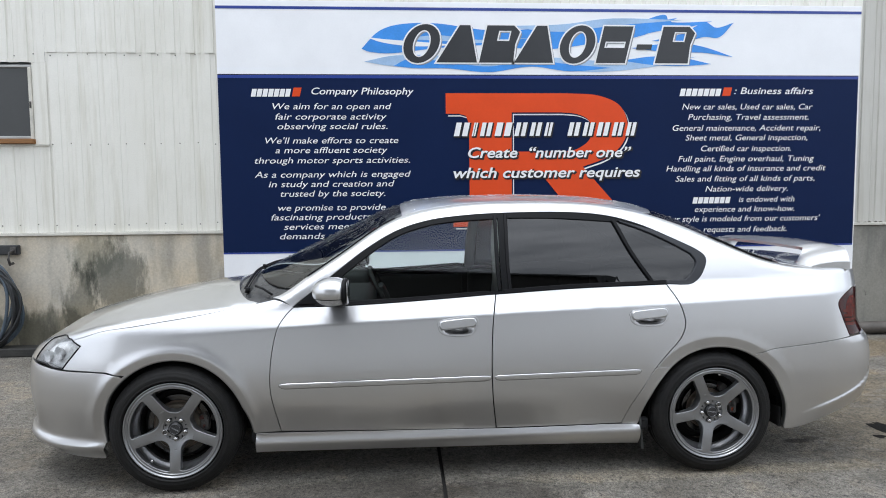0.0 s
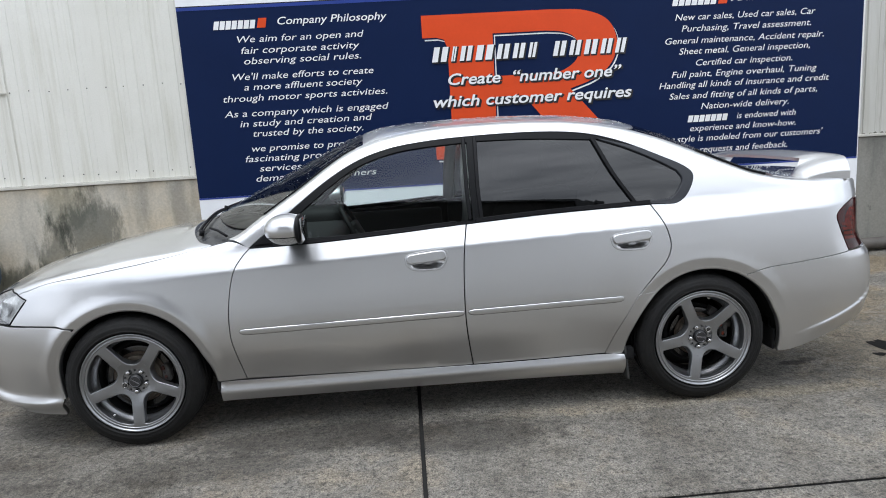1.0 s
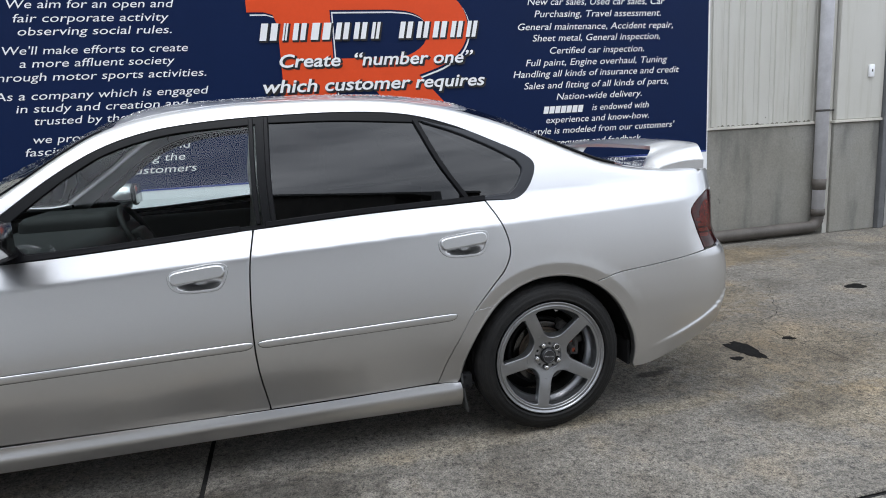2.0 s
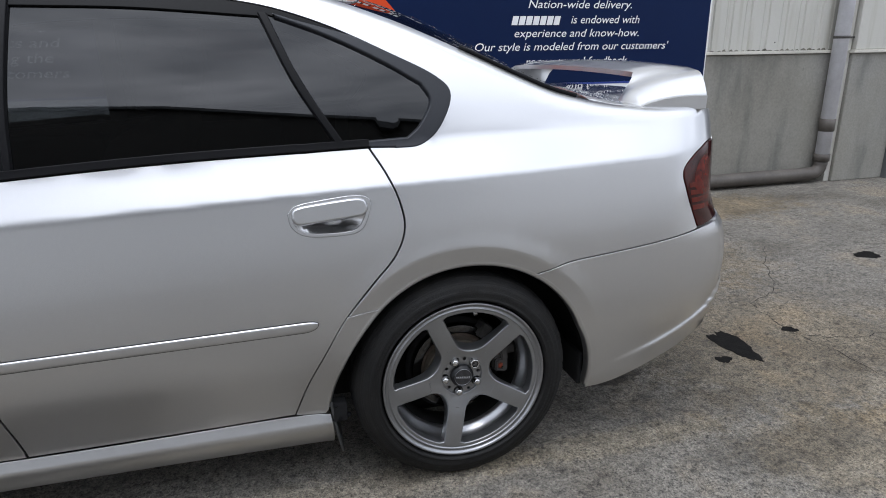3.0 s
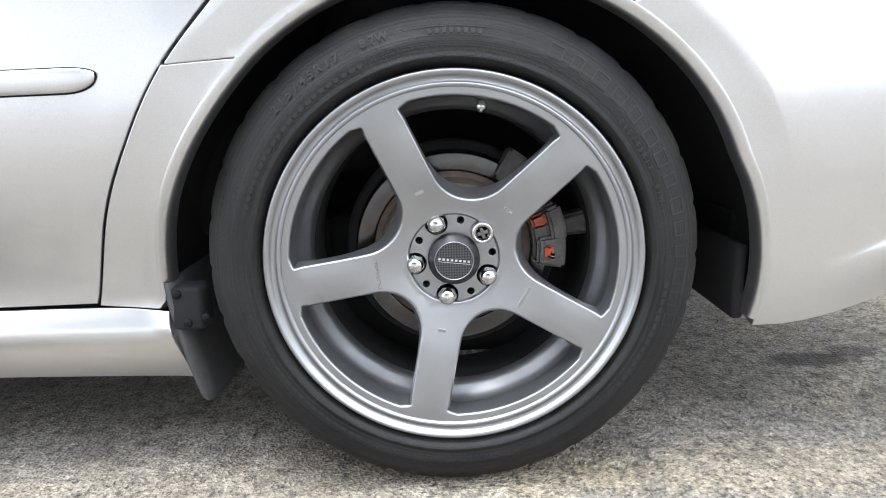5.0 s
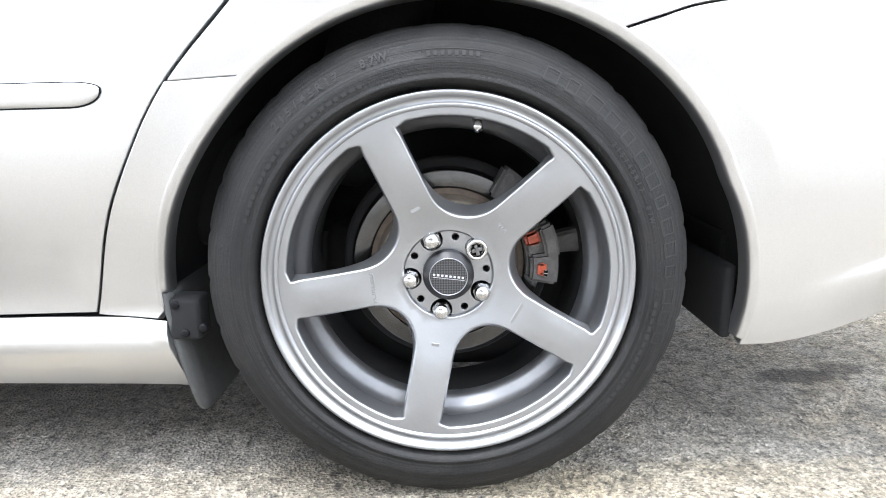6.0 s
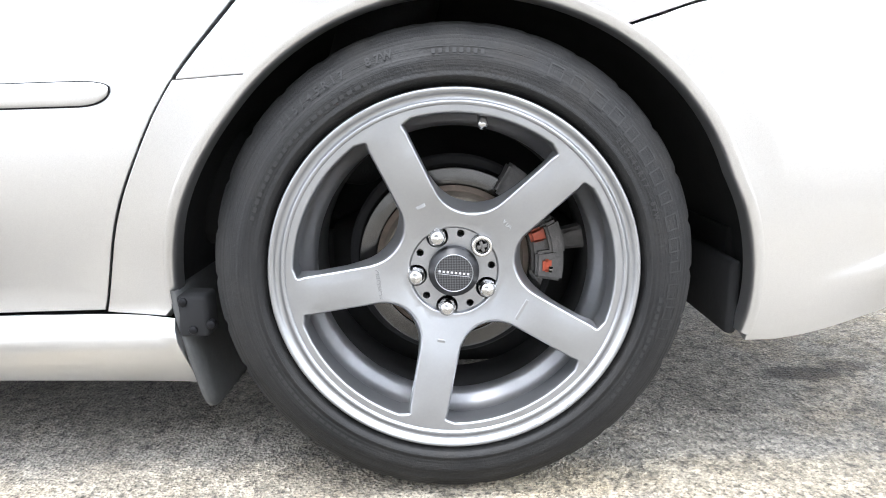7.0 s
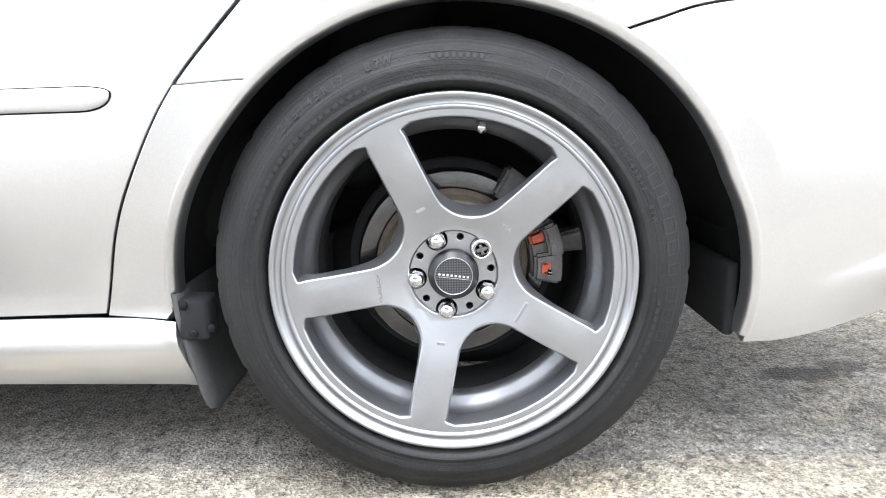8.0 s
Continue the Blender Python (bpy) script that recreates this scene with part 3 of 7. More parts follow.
def blot(name, cx, cy, rx, ry, seed, label, material=M_WET, h=0.0015):
    rnd = random.Random(seed)
    n = 72
    ph = [rnd.uniform(0, 6.28) for _ in range(5)]
    pts = []
    for i in range(n):
        a = 2 * math.pi * i / n
        k = 1 + 0.16 * math.sin(2 * a + ph[0]) + 0.14 * math.sin(3 * a + ph[1]) + 0.06 * math.sin(5 * a + ph[2]) + 0.05 * math.sin(11 * a + ph[3]) + 0.025 * math.sin(23 * a + ph[4])
        pts.append((cx + rx * k * math.cos(a), cy + ry * k * math.sin(a)))
    v, f = extrude_flat(pts, h * 0.9, lambda x, y, d: (x, y, h - d), step=0.03)
    return tagged(part(name, fix_normals(make_mesh(name, v, f, smooth=False)), material), label, "stain")


blot("oil_stain", 1.325, -0.36, 0.052, 0.155, 8, "dark wet oil stain soaked into the concrete")
blot("oil_stain", 1.20, -0.455, 0.030, 0.028, 4, "small dark wet drip on the concrete")
blot("oil_stain", 1.66, -0.30, 0.035, 0.025, 5, "small dark stain on the concrete")
blot("oil_stain", 2.88, 0.41, 0.09, 0.05, 6, "dark smeared stain on the concrete")

# thin cracks in the concrete
def crack(pts, seed, w=0.0022):
    rnd = random.Random(seed)
    q = spline(pts, 7)
    q = [(x + rnd.uniform(-0.012, 0.012), y + rnd.uniform(-0.012, 0.012)) for x, y in q]
    vs, fs = [], []
    for i, (x, y) in enumerate(q):
        a, b = q[max(0, i - 1)], q[min(len(q) - 1, i + 1)]
        d = math.hypot(b[0] - a[0], b[1] - a[1]) + 1e-9
        nx, ny, h = -(b[1] - a[1]) / d, (b[0] - a[0]) / d, w * rnd.uniform(0.3, 1.0) * (0.2 if i in (0, len(q) - 1) else 1)
        vs += [(x + nx * h, y + ny * h, 0.0012), (x - nx * h, y - ny * h, 0.0012)]
    for i in range(len(q) - 1):
        fs.append((2 * i, 2 * i + 1, 2 * i + 3, 2 * i + 2))
    ob = part("crack", make_mesh("crack", vs, fs, smooth=False), M_JOINT, pavement, "thin ragged crack")


crack([(1.72, 0.02), (1.66, -0.20), (1.655, -0.38), (1.68, -0.55), (1.67, -0.74)], 3)
crack([(2.45, 0.75), (2.2, 0.45), (1.95, 0.12), (1.72, 0.0)], 4)
crack([(1.66, -0.38), (1.9, -0.45), (2.2, -0.42)], 5, 0.002)

# ---- workshop wall ----
WY = 2.29
bm = bmesh.new()
for lo, hi in (((-9.0, 2.33, 0), (5.0, 2.5, 2.0)), ((-9.0, 2.33, 2.0), (-6.6, 2.5, 2.7)), ((-4.957, 2.33, 2.0), (5.0, 2.5, 2.7)), ((-9.0, 2.33, 2.7), (5.0, 2.5, 6.0))):
    add_box(bm, lo, hi)
wall = tagged(part("wall_north", bm, M_GREYST), "workshop wall with cream metal siding over a concrete base", "wall", kind="structure")
base_wall = part("base_wall", box((-9.0, 2.275, 0.0), (0.0, 2.328, 1.115), 0.006, 1), M_CWALL, wall, "stained tan concrete base")
part("base_wall", box((0.002, 2.275, 0.0), (4.37, 2.328, 1.115), 0.006, 1), M_CWALLG, wall, "grey concrete base with faint streaks")
footing = part("footing", box((-9.0, 2.12, 0.0), (-3.3, 2.273, 0.085), 0.012, 2), M_DAMP, wall, "dark damp concrete footing")
part("flashing", box((-9.0, 2.255, 1.117), (4.37, 2.329, 1.143), 0.003, 1), M_FLASH, wall)


def siding(x0, x1, z0, z1, y, depth=0.011, pitch=0.178, tilt=0.0):
    """A sheet of trapezoid-ribbed steel, ribs upright."""
    prof, x = [(x0, 0.0)], x0 + 0.02
    while x + pitch < x1:
        prof += [(x, 0.0), (x + 0.007, -depth), (x + 0.086, -depth), (x + 0.093, 0.0)]
        prof += [(x + 0.128, 0.0), (x + 0.131, -depth * 0.35), (x + 0.139, -depth * 0.35), (x + 0.142, 0.0)]
        x += pitch
    prof.append((x1, 0.0))
    vs, fs, n = [], [], len(prof)
    for z in (z0, z1):
        vs += [(px, y + py - (tilt if z == z0 else 0), z) for px, py in prof]
    vs += [(px, y + py + 0.004 - tilt, z0) for px, py in prof]
    for i in range(n - 1):
        fs.append((i, i + 1, n + i + 1, n + i))
        fs.append((2 * n + i, 2 * n + i + 1, i + 1, i))
    return make_mesh("siding_sheet", vs, fs, smooth=False)


XW = -4.83
for x0, x1, z0, z1, y, d in ((-9.0, XW, 1.145, 1.965, WY, 0.007), (XW, -3.98, 1.145, 2.83, WY, 0.006), (-3.98, -2.2, 1.145, 2.83, WY - 0.001, 0.006),
                             (-2.2, 0.6, 1.145, 2.83, WY, 0.006), (0.6, 3.06, 1.145, 2.83, WY - 0.001, 0.006), (3.06, 4.37, 1.145, 6.0, WY, 0.013),
                             (-9.0, XW, 2.72, 6.0, WY - 0.004, 0.011), (XW, -3.05, 2.81, 6.0, WY - 0.003, 0.010), (-3.05, 3.06, 2.81, 6.0, WY - 0.003, 0.010)):
    part("siding_sheet", siding(x0, x1, z0, z1, y, d), M_SIDINGG if x0 > 3 else M_SIDING, wall)
part("siding_sheet", box((-4.955, WY - 0.004, 1.965), (XW - 0.002, WY + 0.02, 2.72), 0.002, 1), M_SIDING, wall)
part("siding_sheet", box((-9.0, WY - 0.004, 1.965), (-6.6, WY + 0.02, 2.72), 0.002, 1), M_SIDING, wall)
part("seam_strip", box((XW - 0.006, WY - 0.012, 1.145), (XW + 0.006, WY - 0.0075, 2.72), 0.001, 1), M_SIDING, wall)
part("drip_strip", box((-7.0, WY - 0.018, 1.955), (XW + 0.01, WY - 0.008, 1.972), 0.002, 1), M_FLASH, wall)
rm = random.Random(31)
for k in range(22):
    x = 3.1 + k * 0.056 + rm.uniform(-0.012, 0.012)
    h = rm.uniform(0.006, 0.022)
    w = rm.uniform(0.016, 0.03)
    pts = [(x - w, 1.1435), (x + w, 1.1435), (x + w * 0.9, 1.1435 + h * 0.4), (x + w * 0.6, 1.1435 + h * 0.6), (x + w * 0.2, 1.1435 + h), (x - w * 0.3, 1.1435 + h * 0.75), (x - w * 0.85, 1.1435 + h * 0.5)]
    v, f = extrude_flat(pts, 0.0012, lambda a, b, d: (a, WY - 0.0165 + d, b), step=0.05)
    part("mould_stain", fix_normals(make_mesh("mould_stain", v, f, smooth=False)), M_MOULD, wall)
screw = lathe([(0.0, -0.004), (0.005, -0.003), (0.006, 0.0)], 8)
screw_me = make_mesh("screw", *screw)
rs = random.Random(12)
for k in range(46):
    row = k % 3
    x = -5.6 + (k // 3) * 0.164 + rs.uniform(-0.02, 0.02)
    if x > -3.3 and x < 3.1:
        x = 3.1 + (k % 13) * 0.1
    s = part("screw", screw_me, M_IRON, wall)
    s.location = (x, WY - 0.014, (1.215, 1.97, 2.785)[row] + rs.uniform(-0.01, 0.01))

# ---- pier, door frame and workshop beyond ----
pier = tagged(part("wall_east_pier", box((4.43, 2.17, 0), (5.0, 2.5, 1.115), 0.008, 2), M_CWALLG), "concrete pier with cream cladding by the workshop door", "wall", kind="structure")
part("cladding", box((4.44, 2.155, 1.145), (5.0, 2.5, 6.0), 0.006, 1), M_SIDINGG, pier)
part("flashing", box((4.41, 2.14, 1.117), (5.0, 2.5, 1.143), 0.003, 1), M_FLASH, pier)
part("return_wall", box((4.372, 2.2, 0), (4.428, 2.5, 6.0)), M_SIDINGG, pier)
jamb = tagged(part("door_frame_1", box((5.0, 2.12, 0), (5.075, 2.5, 3.4), 0.006, 1), M_GREYST), "grey steel jamb of the wide workshop door", "door frame", kind="structure")
part("door_rail", box((5.085, 2.15, 0), (5.115, 2.42, 3.4), 0.004, 1), M_IRON, jamb)
part("door_edge", box((5.125, 2.19, 0), (5.22, 2.4, 3.4), 0.006, 1), M_ALU, jamb)
tagged(part("wall_workshop_back", box((4.9, 7.0, 0), (9.2, 7.15, 3.6)), M_ROOM), "dim back wall of the workshop", "wall", kind="structure")
tagged(part("wall_workshop_side", box((9.0, 2.2, 0), (9.15, 6.99, 3.6)), M_ROOM), "dim side wall of the workshop", "wall", kind="structure")
tagged(part("wall_workshop_west", box((4.9, 2.52, 0), (4.98, 6.99, 3.6)), M_ROOM), "dim inner wall of the workshop", "wall", kind="structure")
tagged(part("ceiling", box((4.9, 2.52, 3.61), (9.15, 7.15, 3.7)), M_ROOM), "dark workshop ceiling", "ceiling", kind="structure")
tagged(part("wall_lintel", box((5.0, 2.2, 3.42), (9.15, 2.5, 6.0)), M_SIDING), "cream siding over the workshop door", "wall", kind="structure")
tagged(part("floor", box((5.0, 3.62, -0.02), (9.0, 7.0, -0.001)), M_CONC), "concrete workshop floor", "floor", kind="structure")

sw = tagged(part("wall_switch", smoothed(box((4.79, 2.13, 1.55), (4.85, 2.154, 1.67), 0.006, 2)), M_WHITE), "small white switch box on the cladding", "switch")
part("keyhole", box((4.813, 2.127, 1.60), (4.827, 2.1305, 1.625)), M_IRON, sw)

pipe = thing("drain_pipe", "pale grey plastic downpipe clamped to the wall", "drain pipe", (4.31, 2.2, 0))
v, f = tube([(0, 0, 0.21), (0, 0, 3.0), (0, 0, 6.0)], 0.0595, 20)
part("pipe", make_mesh("pipe", v, f), M_PVC, pipe)
v, f = lathe([(0.0595, 0.455), (0.0645, 0.457), (0.0645, 0.563), (0.0595, 0.565)], 24)
part("collar", make_mesh("collar", [(x, z, y) for x, y, z in v], [q[::-1] for q in f]), M_PVCD, pipe, "grey joint collar")
v, f = lathe([(0.0600, 0.19), (0.067, 0.192), (0.067, 0.255), (0.0600, 0.257)], 24)
part("collar", make_mesh("collar", [(x, z, y) for x, y, z in v], [q[::-1] for q in f]), M_PVCD, pipe)
v, f = lathe([(0.060, 1.235), (0.0635, 1.236), (0.0635, 1.256), (0.060, 1.257)], 24)
part("clamp", make_mesh("clamp", [(x, z, y) for x, y, z in v], [q[::-1] for q in f]), M_IRON, pipe, "rusty pipe clamp")
part("clamp_arm", box((0.05, -0.01, 1.238), (0.16, 0.0, 1.252)), M_IRON, pipe)
drain = thing("ground_pipe", "brown-grey drain pipe lying along the wall foot", "drain pipe", (4.31, 2.2, 0))
bend = [(0, 0, 0.19)] + [(-0.09 + 0.09 * math.cos(a), 0, 0.17 - 0.09 * math.sin(a)) for a in np.linspace(0.1, 1.57, 7)] + [(-0.6, 0, 0.078), (-2.2, 0, 0.07), (-3.4, 0, 0.066)]
v, f = tube(bend, 0.058, 18)
part("pipe", make_mesh("pipe", v, f), M_PVCD, drain)

# ---- window beside the sign ----
win = tagged(part("window_1", box((-6.6, WY - 0.004, 2.675), (-4.957, WY + 0.06, 2.70), 0.004, 1), M_ALU), "dark frosted sliding window with an amber wooden sill", "window", kind="structure")
part("window_frame", box((-4.985, WY - 0.02, 2.0), (-4.957, WY + 0.06, 2.673), 0.004, 1), M_FLASH, win)
part("window_frame", box((-6.6, WY - 0.012, 2.02), (-4.987, WY + 0.05, 2.046), 0.004, 1), M_ALU, win)
part("pane", box((-6.6, WY + 0.012, 2.047), (-4.988, WY + 0.02, 2.673)), M_PANE, win, "dark frosted pane")
part("window_sill", box((-6.6, WY - 0.05, 1.975), (-4.95, WY + 0.05, 2.018), 0.006, 2), M_WOOD, win, "amber wooden sill")
part("latch", smoothed(box((-4.975, WY - 0.035, 2.30), (-4.962, WY - 0.021, 2.36), 0.004, 2)), M_IRON, win)

# ---- hose on its bracket ----
rack = thing("hose_bracket", "black steel bar with a hook on the wall", "bracket", (-5.4, 2.25, 0.99))
part("bar", box((-0.6, -0.03, -0.045), (0.27, 0.02, 0.045), 0.008, 2), M_HOSE, rack)
v, f = tube([(0.235, -0.03, 0.0), (0.235, -0.10, -0.02), (0.235, -0.12, -0.08), (0.235, -0.10, -0.13), (0.235, -0.05, -0.12)], 0.012, 10)
part("hook", make_mesh("hook", v, f), M_IRON, rack)
part("hook_plate", smoothed(box((0.205, -0.042, -0.03), (0.255, -0.031, 0.03), 0.004, 2)), M_IRON, rack)
hose = thing("coiled_hose", "coils of black rubber hose hanging from a wall bracket", "hose", (-5.41, 2.16, 0.0))
rs = random.Random(5)
for k in range(13):
    w, h, ox, oy, oz = 0.27 + rs.uniform(-0.05, 0.045), 0.385 + rs.uniform(-0.05, 0.04), rs.uniform(-0.03, 0.02), rs.uniform(-0.035, 0.035), rs.uniform(-0.03, 0.02)
    loop = [(ox + w * math.sin(a) * (1 + 0.1 * math.cos(a + k)), oy + 0.015 * math.sin(2 * a + k), 0.475 + oz - h * math.cos(a) + 0.02 * math.sin(3 * a + k)) for a in np.linspace(0, 2 * math.pi, 41)[:-1]]
    v, f = tube(loop, 0.0115 + 0.003 * (k % 2), 8, closed=True)
    part("loop", make_mesh("loop", v, f), M_HOSE if k % 3 else M_HOSEB, hose)

# ---- building across the yard ----
gable = [(-7.0, 0.0), (1.8, 0.0), (1.8, 5.25), (-0.2, 6.1), (-2.3, 7.1), (-4.2, 7.55), (-5.2, 7.6), (-7.0, 6.9)]
v, f = extrude_flat(gable, 0.3, lambda x, z, d: (x, -7.5 - d, z), step=1.5)
shed = tagged(part("wall_south", fix_normals(make_mesh("wall_south", v, f, smooth=False)), M_SHED), "dark grey-brown gabled building across the yard", "building", kind="structure")
# pale base is an addition, toned to lift what the lower doors reflect
part("wall_base", box((-7.0, -7.49, 0.0), (1.78, -7.46, 3.0), 0.01, 1), M_BASEWALL, shed, "pale base added to brighten the lower doors")
eave = [(-7.15, 6.84), (-5.2, 7.6), (-4.2, 7.55), (-2.3, 7.1), (-0.2, 6.1), (1.95, 5.18)]
v, f = extrude_flat(eave + [(x, z + 0.14) for x, z in eave[::-1]], 0.45, lambda x, z, d: (x, -7.35 - d, z), step=1.5)
part("eave", fix_normals(make_mesh("eave", v, f, smooth=False)), M_GREYST, shed)
# low pale wall added out of view so the rear quarter reflects brighter
low = tagged(part("wall_bounce_low", box((1.82, -7.9, 0), (13, -7.6, 3.5)), M_PALEWALL), "unseen low pale wall added to brighten the rear quarter", "building", kind="structure")
part("eave", box((1.98, -7.9, 3.504), (13.2, -7.35, 3.62), 0.02, 1), M_GREYST, low)

# ---- sign ----
SY = 2.231
sign = thing("sign_board", "large white and navy printed business sign standing against the wall", "sign", (-0.009, SY, 0))
sign.scale = (0.9942, 1, 0.9945)
SX0, SX1, SZ1 = -3.27, 3.035, 3.30
part("board", box((SX0, 0, 0.0), (SX1, 0.03, SZ1), 0.002, 1), M_WHITE, sign, "white sign sheet")
part("navy_panel", box((SX0 + 0.002, -0.0025, 0.94), (SX1 - 0.012, -0.0003, 2.613)), M_NAVY, sign, "navy printed field")
part("blue_line", box((SX0 + 0.002, -0.0025, 3.222), (SX1 - 0.002, -0.0003, 3.248)), M_BLUELINE, sign)
part("blue_line", box((SX0 + 0.002, -0.0025, 0.925), (SX1 - 0.012, -0.0003, 0.9395)), M_BLUELINE, sign)
part("blue_line", box((SX0 + 0.002, -0.0028, 2.6135), (SX1 - 0.012, -0.0003, 2.622)), M_BLK, sign)
part("blue_line", box((SX0 + 0.002, -0.0042, 2.585), (SX1 - 0.012, -0.003, 2.6125)), M_BLUELINE, sign)


def plate(name, pts, material, layer, holes=(), label=""):
    v, f = extrude_flat(pts, 0.0015, lambda x, z, d: (x, -0.003 * layer + d, z), holes, step=0.4)
    return part(name, fix_normals(make_mesh(name, v, f, smooth=False)), material, sign, label)


def line_of_text(body, x0, x1, z, size, material=M_PRINT, layer=2, weight=0.0002, shear=0.22, shadow=0.0):
    me = text_mesh(body, size, shear, weight, width=x1 - x0)
    zs = [v.co.y for v in me.vertices]
    ob = part("lettering", me, material, sign)
    ob["kind"] = "stuff"
    ob.matrix_basis = Matrix.Translation(((x0 + x1) / 2, -0.003 * layer, z - size * 0.24)) @ Matrix.Rotation(radians(90), 4, "X")
    if shadow:
        sh = part("lettering_shadow", text_mesh(body, size, shear, weight + 0.006, width=x1 - x0 + 0.014), M_BLK, sign)
        sh["kind"] = "stuff"
        sh.matrix_basis = Matrix.Translation(((x0 + x1) / 2 + shadow, -0.003 * layer + 0.0012, z - size * 0.24 - shadow)) @ Matrix.Rotation(radians(90), 4, "X")
    return ob


def bars(x0, x1, z, h, n, material, layer, shear=0.22):
    """Plain slanted blocks in place of a name."""
    w = (x1 - x0) / n
    for k in range(n):
        a, b = x0 + k * w + w * 0.08, x0 + (k + 1) * w - w * 0.1
        s = h * shear
        plate("name_bar", [(a, z - h / 2), (b, z - h / 2), (b + s, z + h / 2), (a + s, z + h / 2)], material, layer)


for body, p0, p1, py in (("We aim for an open and", 482, 692, 190), ("fair corporate activity", 487, 684, 208), ("observing social rules.", 491, 686, 225),
                         ("We'll make efforts to create", 470, 706, 250), ("a more affluent society", 488, 687, 267), ("through motor sports activities.", 452, 728, 285),
                         ("As a company which is engaged", 452, 730, 310), ("in study and creation and", 477, 701, 327), ("trusted by the society.", 498, 685, 344),
                         ("we promise to provide", 494, 686, 369), ("fascinating products and", 482, 700, 386), ("services meeting the", 505, 690, 403),
                         ("demands of customers", 498, 705, 420)):
    sh = 381 + 0.041 * (py - 22)
    line_of_text(body, -3.27 + (p0 - sh) * 0.00534, -3.27 + (p1 - sh) * 0.00534, 2.448 - (py - 165) * 0.00536, 0.083, weight=0.0)
for body, p0, p1, py in (("New car sales, Used car sales, Car", 1205, 1434, 190), ("Purchasing, Travel assessment.", 1215, 1427, 208), ("General maintenance, Accident repair,", 1188, 1448, 227),
                         ("Sheet metal, General inspection,", 1210, 1425, 244), ("Certified car inspection.", 1237, 1396, 263), ("Full paint, Engine overhaul, Tuning", 1197, 1437, 281),
                         ("Handling all kinds of insurance and credit", 1176, 1458, 298), ("Sales and fitting of all kinds of parts,", 1192, 1438, 316), ("Nation-wide delivery.", 1244, 1390, 334),
                         ("is endowed with", 1303, 1402, 353), ("experience and know-how.", 1225, 1402, 370), ("Our style is modeled from our customers'", 1172, 1448, 387),
                         ("requests and feedback.", 1240, 1388, 406)):
    sh = 1200 - 0.028 * (py - 163)
    line_of_text(body, 1.18 + (p0 - sh) * 0.00585, 1.18 + (p1 - sh) * 0.00585, 2.46 - (py - 163) * 0.00562, 0.081, weight=0.0)
bars(1.33, 1.72, 1.393, 0.062, 7, M_PRINT, 2)
line_of_text("Company Philosophy", -2.40, -1.43, 2.455, 0.092, weight=0.0006)
bars(-2.97, -2.60, 2.448, 0.072, 7, M_PRINT, 2)
bars(-2.59, -2.50, 2.455, 0.082, 1, M_ORANGE, 2)
line_of_text(": Business affairs", 1.74, 2.556, 2.462, 0.092, weight=0.0006)
bars(1.18, 1.60, 2.455, 0.072, 7, M_PRINT, 2)
bars(1.61, 1.71, 2.462, 0.082, 1, M_ORANGE, 2)

# the emblem: a slab, a bowl and a leg in vermilion, with a white offset edge
bowl_out = spline([(0.05, 2.445), (0.36, 2.425), (0.58, 2.33), (0.665, 2.14), (0.61, 1.95), (0.45, 1.82), (0.22, 1.735)])
bowl_in = spline([(0.0, 2.262), (0.16, 2.245), (0.27, 2.19), (0.31, 2.09), (0.27, 1.98), (0.14, 1.90), (0.0, 1.885)])
emblem = outline([(-1.125, 2.445)], bowl_out, [(0.60, 1.31), (0.72, 1.28), (0.72, 1.16), (0.22, 1.16), (-0.22, 1.70), (-0.485, 1.70), (-0.485, 1.28), (-0.34, 1.28), (-0.34, 1.16), (-1.06, 1.16), (-1.06, 1.28), (-0.90, 1.28), (-0.90, 2.15), (-0.93, 2.23), (-1.0, 2.25), (-1.125, 2.25)])
counter = outline([(-0.485, 2.262)], bowl_in, [(-0.485, 1.885)])
plate("emblem_edge", [(x + 0.022, z - 0.026) for x, z in emblem], M_PRINT, 1.7, [[(x + 0.022, z - 0.026) for x, z in counter]])
plate("emblem_edge", [(x + 0.012, z - 0.014) for x, z in emblem], M_NAVY, 2.3, [[(x + 0.012, z - 0.014) for x, z in counter]])
plate("emblem", emblem, M_ORANGE, 2.9, [counter], "vermilion printed emblem")
line_of_text("Create  \u201cnumber one\u201d", -0.913, 0.702, 1.862, 0.142, layer=4.2, weight=0.0024, shadow=0.011)
line_of_text("which customer requires", -1.058, 0.796, 1.668, 0.142, layer=4.2, weight=0.0024, shadow=0.011)


def tongue(top, bottom, material, layer):
    plate("flame", outline(spline(top, 6), spline(bottom[::-1], 6)), material, layer)


tongue([(-1.92, 2.86), (-1.76, 3.02), (-1.55, 3.09), (-1.2, 3.10), (-0.7, 3.04), (-0.2, 3.06), (0.3, 3.10), (0.8, 3.12), (1.15, 3.17)],
       [(-1.92, 2.86), (-1.83, 2.83), (-1.62, 2.82), (-1.2, 2.87), (-0.7, 2.90), (-0.2, 2.86), (0.3, 2.92), (0.8, 3.0), (1.15, 3.17)], M_SKYBLUE, 1)
tongue([(-1.9, 2.74), (-1.6, 2.80), (-1.2, 2.80), (-0.7, 2.75), (-0.2, 2.79), (0.3, 2.76), (0.9, 2.75), (1.35, 2.80)],
       [(-1.9, 2.74), (-1.6, 2.70), (-1.2, 2.73), (-0.7, 2.67), (-0.2, 2.70), (0.3, 2.65), (0.9, 2.70), (1.35, 2.80)], M_PALE, 1)
